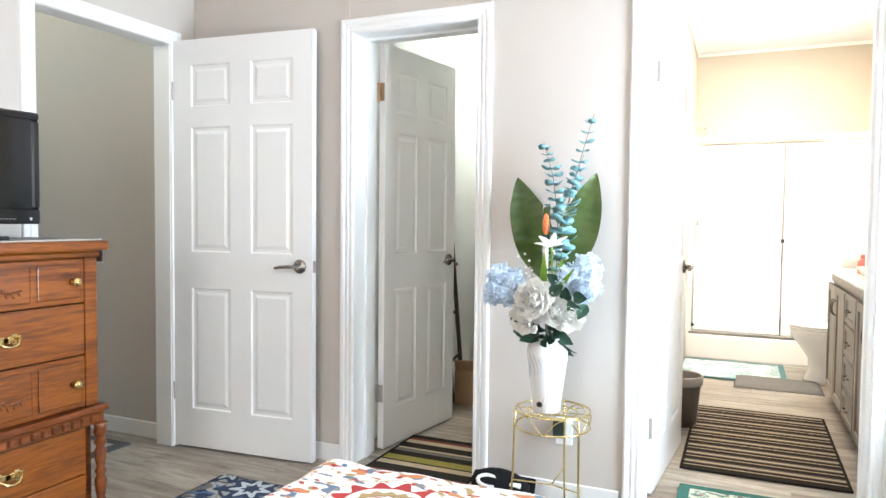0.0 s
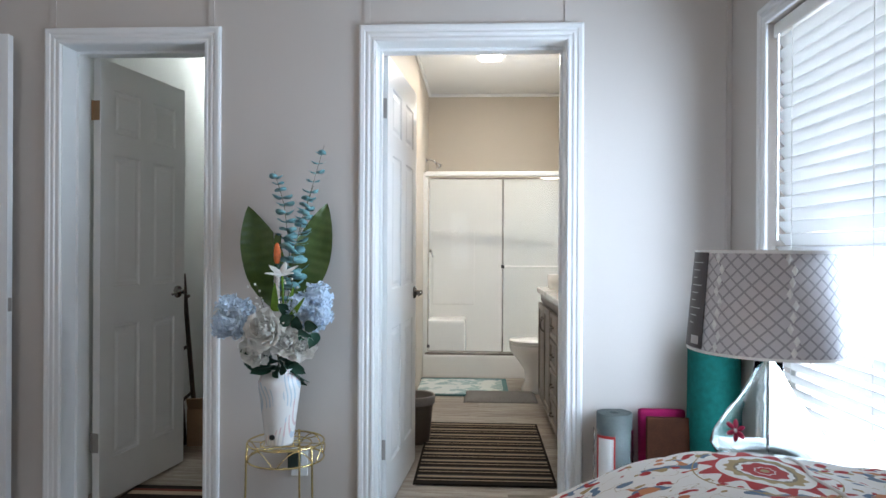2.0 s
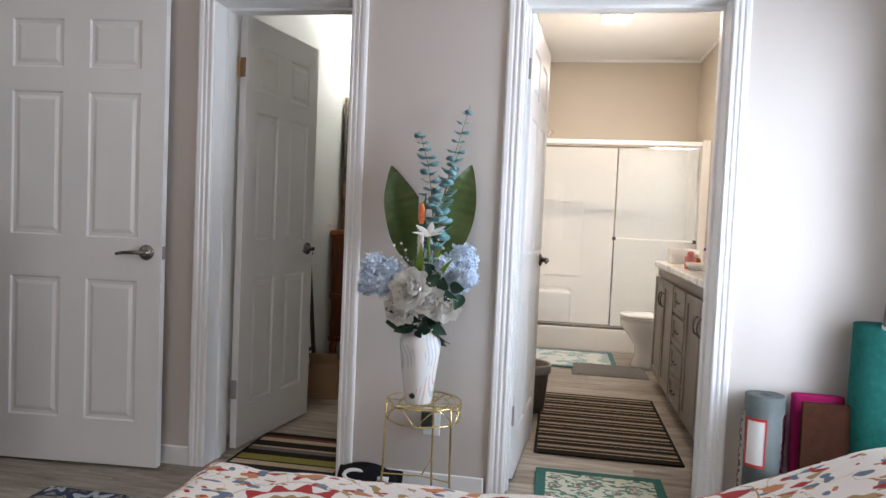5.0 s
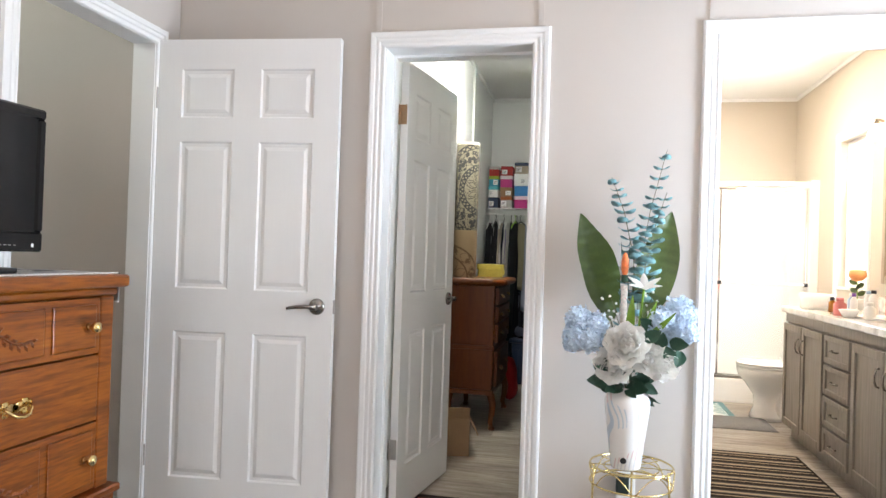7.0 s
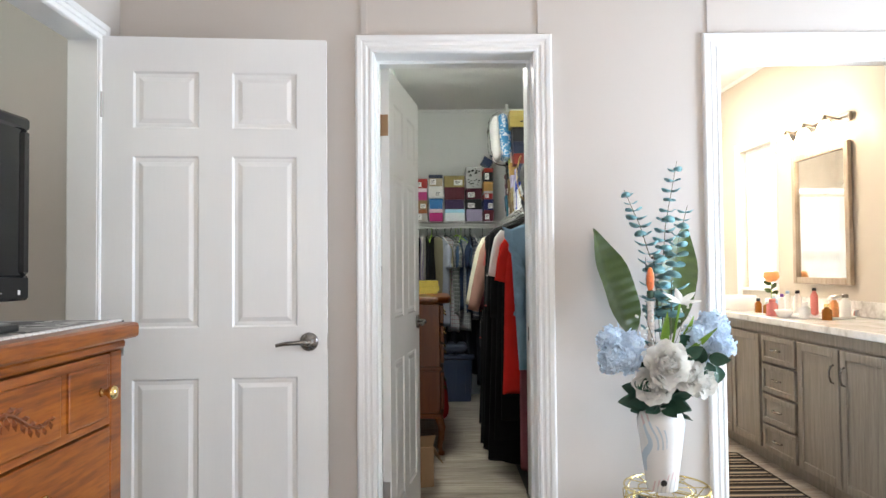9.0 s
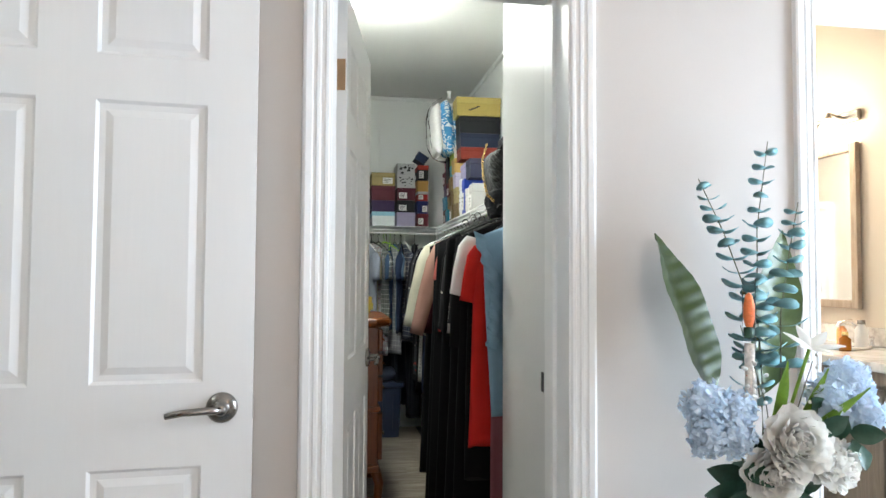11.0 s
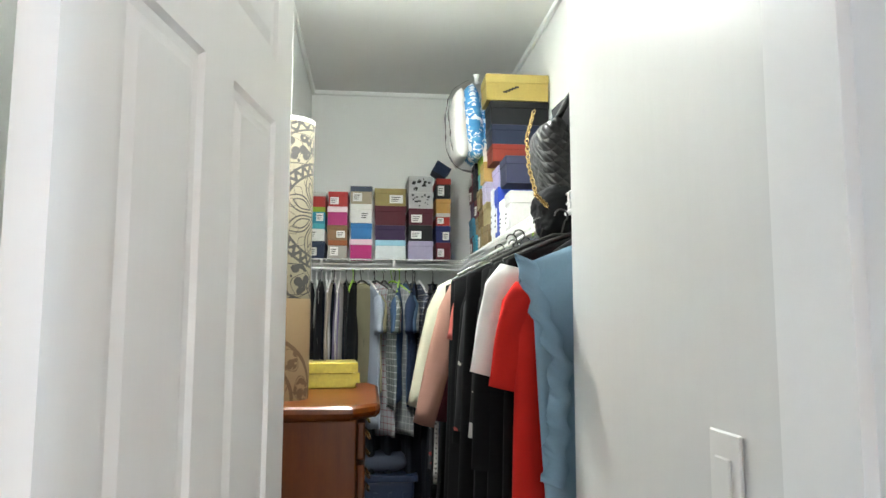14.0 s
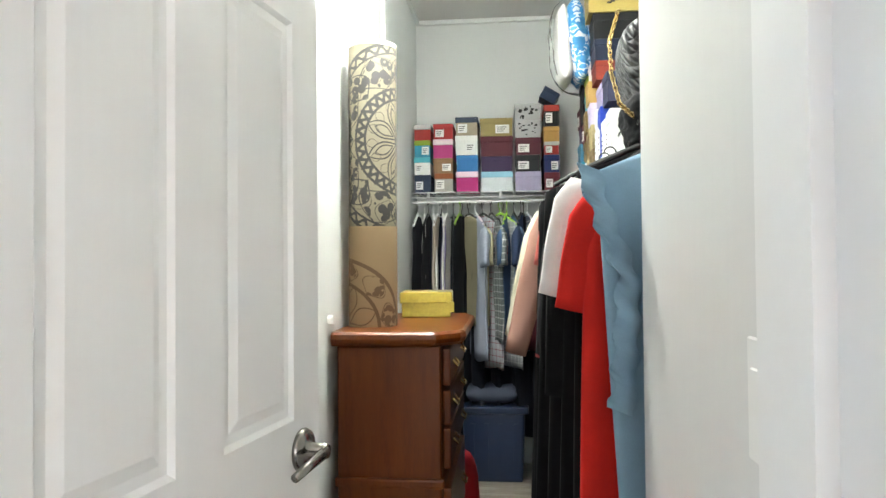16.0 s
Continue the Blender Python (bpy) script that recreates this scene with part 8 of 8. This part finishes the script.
part("roll", lathe([(RR, 0), (RR, 0.948), (RR - 0.004, 0.950)] + [(RR - 0.012, 0.948), (RR - 0.012, 0.93), (RR - 0.012, 0.004), (RR - 0.012, 0.0), (RR, 0)], 48, cap=False), M_JUTE, rl, "printed outer face", True)
M_BACK = surface("cream_backing", (0.62, 0.58, 0.50), 0.7, scale=30, vary=0.1)
part("roll_core", spiral_roll(RR - 0.013, 0.945, 4, 0.006), M_BACK, rl, "cream inner windings", True)
part("roll_edge", lathe([(RR + 0.0008, 0.936), (RR + 0.001, 0.951), (RR - 0.004, 0.953), (RR - 0.012, 0.951)], 48, cap=False), M_BACK, rl, "cream edge", True)
BROWN = (0.12, 0.07, 0.032)
m2 = polar_mat("tan_print_runner", (0.25, 0.17, 0.088), [(0.92, 0.975, 0, 0, BROWN), (0.58, 0.63, 0, 0, BROWN)], None, mode="wrap", scale=4.25, centre=(-0.235, 0.0), radius=RR, rough=0.8, lens=[(10, 0.63, 0.94, 0.8, 0.026, 0.2, BROWN), (10, 0.63, 0.94, 0.8, 0.0, 0.2, BROWN), (8, 0.1, 0.6, 0.8, 0.026, 0.0, BROWN)])
part("lower_wrap", lathe([(RR + 0.0012, 0.0), (RR + 0.0012, 0.33), (RR + 0.0002, 0.335)], 48, cap=False), m2, rl, "plain tan lower part with a faint arc", True)

# tote, bin, floor clutter
tt = empty("storage_tote", pose(-1.32, 7.62, 0), "navy blue plastic storage tote with a lid", "storage tote")
M_TOTE = surface("navy_plastic", (0.010, 0.022, 0.055), 0.35, scale=12, vary=0.15)
part("tub", box(-0.175, 0.175, 0.01, 0.33, 0, 0.385, bevel=0.015, seg=2, taper=0.92), M_TOTE, tt)
part("lid", box(-0.195, 0.195, -0.008, 0.345, 0.386, 0.425, bevel=0.010, seg=2), M_TOTE, tt)
for k in range(4):
    part("rib", box(-0.13 + 0.08 * k, -0.11 + 0.08 * k, 0.004, 0.012, 0.06, 0.33), M_TOTE, tt)
bl = part("folded_blanket", pillow_mesh(0.30, 0.28, 0.12, seed=12), cloth((0.06, 0.07, 0.10)), None, "", True, m=pose(-1.33, 7.78, 0.485))
tagged(bl, "dark folded blanket on the storage tote", "blanket")
cbx = empty("cardboard_box", pose(-1.60, 5.33, 0, 0, 0, 14), "open brown cardboard box on the closet floor", "box")
M_KRAFT = surface("brown_cardboard", (0.28, 0.17, 0.09), 0.8, scale=10, vary=0.12, fine=200)
part("wall", boxes([(-0.09, -0.085, -0.12, 0.12, 0, 0.22), (0.085, 0.09, -0.12, 0.12, 0, 0.22), (-0.085, 0.085, -0.12, -0.115, 0, 0.22), (-0.085, 0.085, 0.115, 0.12, 0, 0.22), (-0.085, 0.085, -0.115, 0.115, 0, 0.006)]), M_KRAFT, cbx)
part("flap", box(0, 0.11, -0.12, 0.12, -0.002, 0.002), M_KRAFT, cbx, m=pose(0.09, 0, 0.222, 0, 62, 0))
part("flap", box(-0.085, 0.085, 0, 0.10, -0.002, 0.002), M_KRAFT, cbx, m=pose(0, -0.12, 0.222, 50, 0, 180))
bx2 = shoebox(0.22, 0.42, 0.42, pose(-0.90, 5.55, 0.0, 0, 0, -90), (0.11, 0.055, 0.035), None, 0, name="storage_box", label="dark brown storage box under the clothes", lid_h=0.12)
fr = empty("folding_frame", pose(-1.735, 5.18, 0, 0, 0, 0), "dark brown folded wooden stand leaning on the closet wall", "folding stand")
M_DKWOOD = ramp_mat("dark_walnut", [(0.3, (0.018, 0.009, 0.006)), (0.7, (0.06, 0.028, 0.016))], 0.4, "noise", 6, (6, 6, 1), 2, 0.1)
for k, (y0, y1) in enumerate(((0.0, 0.14), (0.06, -0.02), (0.20, 0.12))):
    part("rail", tube([(0.03 + 0.014 * k, y0, 0.0), (-0.025 + 0.014 * k, y1, 1.22 - 0.10 * k)], 0.014, 6), M_DKWOOD, fr)
for z in (0.25, 0.55, 0.85):
    part("cross_bar", tube([(0.03 - z * 0.03, 0.0, z), (0.03 - z * 0.03, 0.20, z + 0.03)], 0.010, 6), M_DKWOOD, fr)
rb_ = part("tote_bag", pillow_mesh(0.34, 0.24, 0.12, seed=15), cloth((0.35, 0.015, 0.02)), None, "", True, m=pose(-1.44, 7.0, 0.17, 0, 84, 0))
tagged(rb_, "red cloth bag on the closet floor beside the chest", "bag")

# switch, latch plate, light
sw = empty("light_switch", pose(-0.980, 4.493, 1.089), "white rocker light switch", "light switch")
part("plate", box(-0.006, -0.0005, -0.036, 0.036, -0.064, 0.064, bevel=0.002), M_WHITE, sw)
part("rocker", box(-0.010, -0.0061, -0.017, 0.017, -0.034, 0.034, bevel=0.0015), M_WHITE, sw)
lp = part("strike_plate", box(-0.002, -0.0003, -0.011, 0.011, -0.028, 0.028), M_BLACKMETAL, None, "", m=pose(-1.083, 4.238, 0.933))
tagged(lp, "dark metal strike plate in the closet door jamb", "strike plate")
ls = empty("closet_ceiling_light", pose(-1.50, 5.93, CEIL), "round white flush ceiling light, lit", "ceiling light")
part("base", lathe([(0, -0.001), (0.13, -0.001), (0.13, -0.02), (0, -0.02)], 32, cap=False), M_WHITE, ls, smooth=False)
part("diffuser", lathe([(0.118, -0.021), (0.116, -0.045), (0.09, -0.075), (0.04, -0.09), (0.0, -0.093)], 32, cap=False), M_CLOSETGLOW, ls, "lit domed diffuser", True)
bp2 = part("bracket", lathe([(0, 0), (0.013, 0), (0.015, 0.02), (0, 0.022)], 14, cap=False), M_WHITE, None, "", m=pose(-1.789, 5.86, 1.06, 0, 90, 0))
tagged(bp2, "small white knob on the closet wall", "wall knob")
# ---- floor planks ----
fb = part("floor", box(-4.4, 1.22, -0.9, 8.3, -0.12, -0.006), M_GREYBORDER, None, "weathered grey brown vinyl plank floor")
tagged(fb, kind="structure")
PW, PL = 0.152, 1.22
rp = random.Random(3)
plank_cache = {}


def plank(x0, x1, y0, y1):
    w = round(x1 - x0, 3)
    d = round(y1 - y0, 3)
    if (w, d) not in plank_cache:
        plank_cache[(w, d)] = mesh_of(box(0.0004, w - 0.0004, 0.0004, d - 0.0004, -0.0055, 0.002, bevel=0.0009), "plank", M_PLANK)
    o = new("plank", plank_cache[(w, d)])
    o.location = (x0, y0, 0)
    o.parent = fb


def lay(x0, x1, y0, y1):
    y, r = y0, 0
    while y < y1 - 0.01:
        ye = min(y + PW, y1)
        x = x0 - (r * 0.47) % 1 * PL
        while x < x1 - 0.01:
            a, b = max(x, x0), min(x + PL, x1)
            if b - a > 0.03:
                plank(a, b, y, ye)
            x += PL
        y, r = ye, r + 1


lay(-4.29, 1.055, -0.79, 3.90)
lay(-2.65, 1.055, 3.90, 4.012)
lay(-1.688, -1.085, 4.012, 4.222)
lay(-0.362, 0.401, 4.012, 4.222)
lay(-1.785, -0.985, 4.222, 8.015)
lay(-0.445, 1.045, 4.222, 8.165)
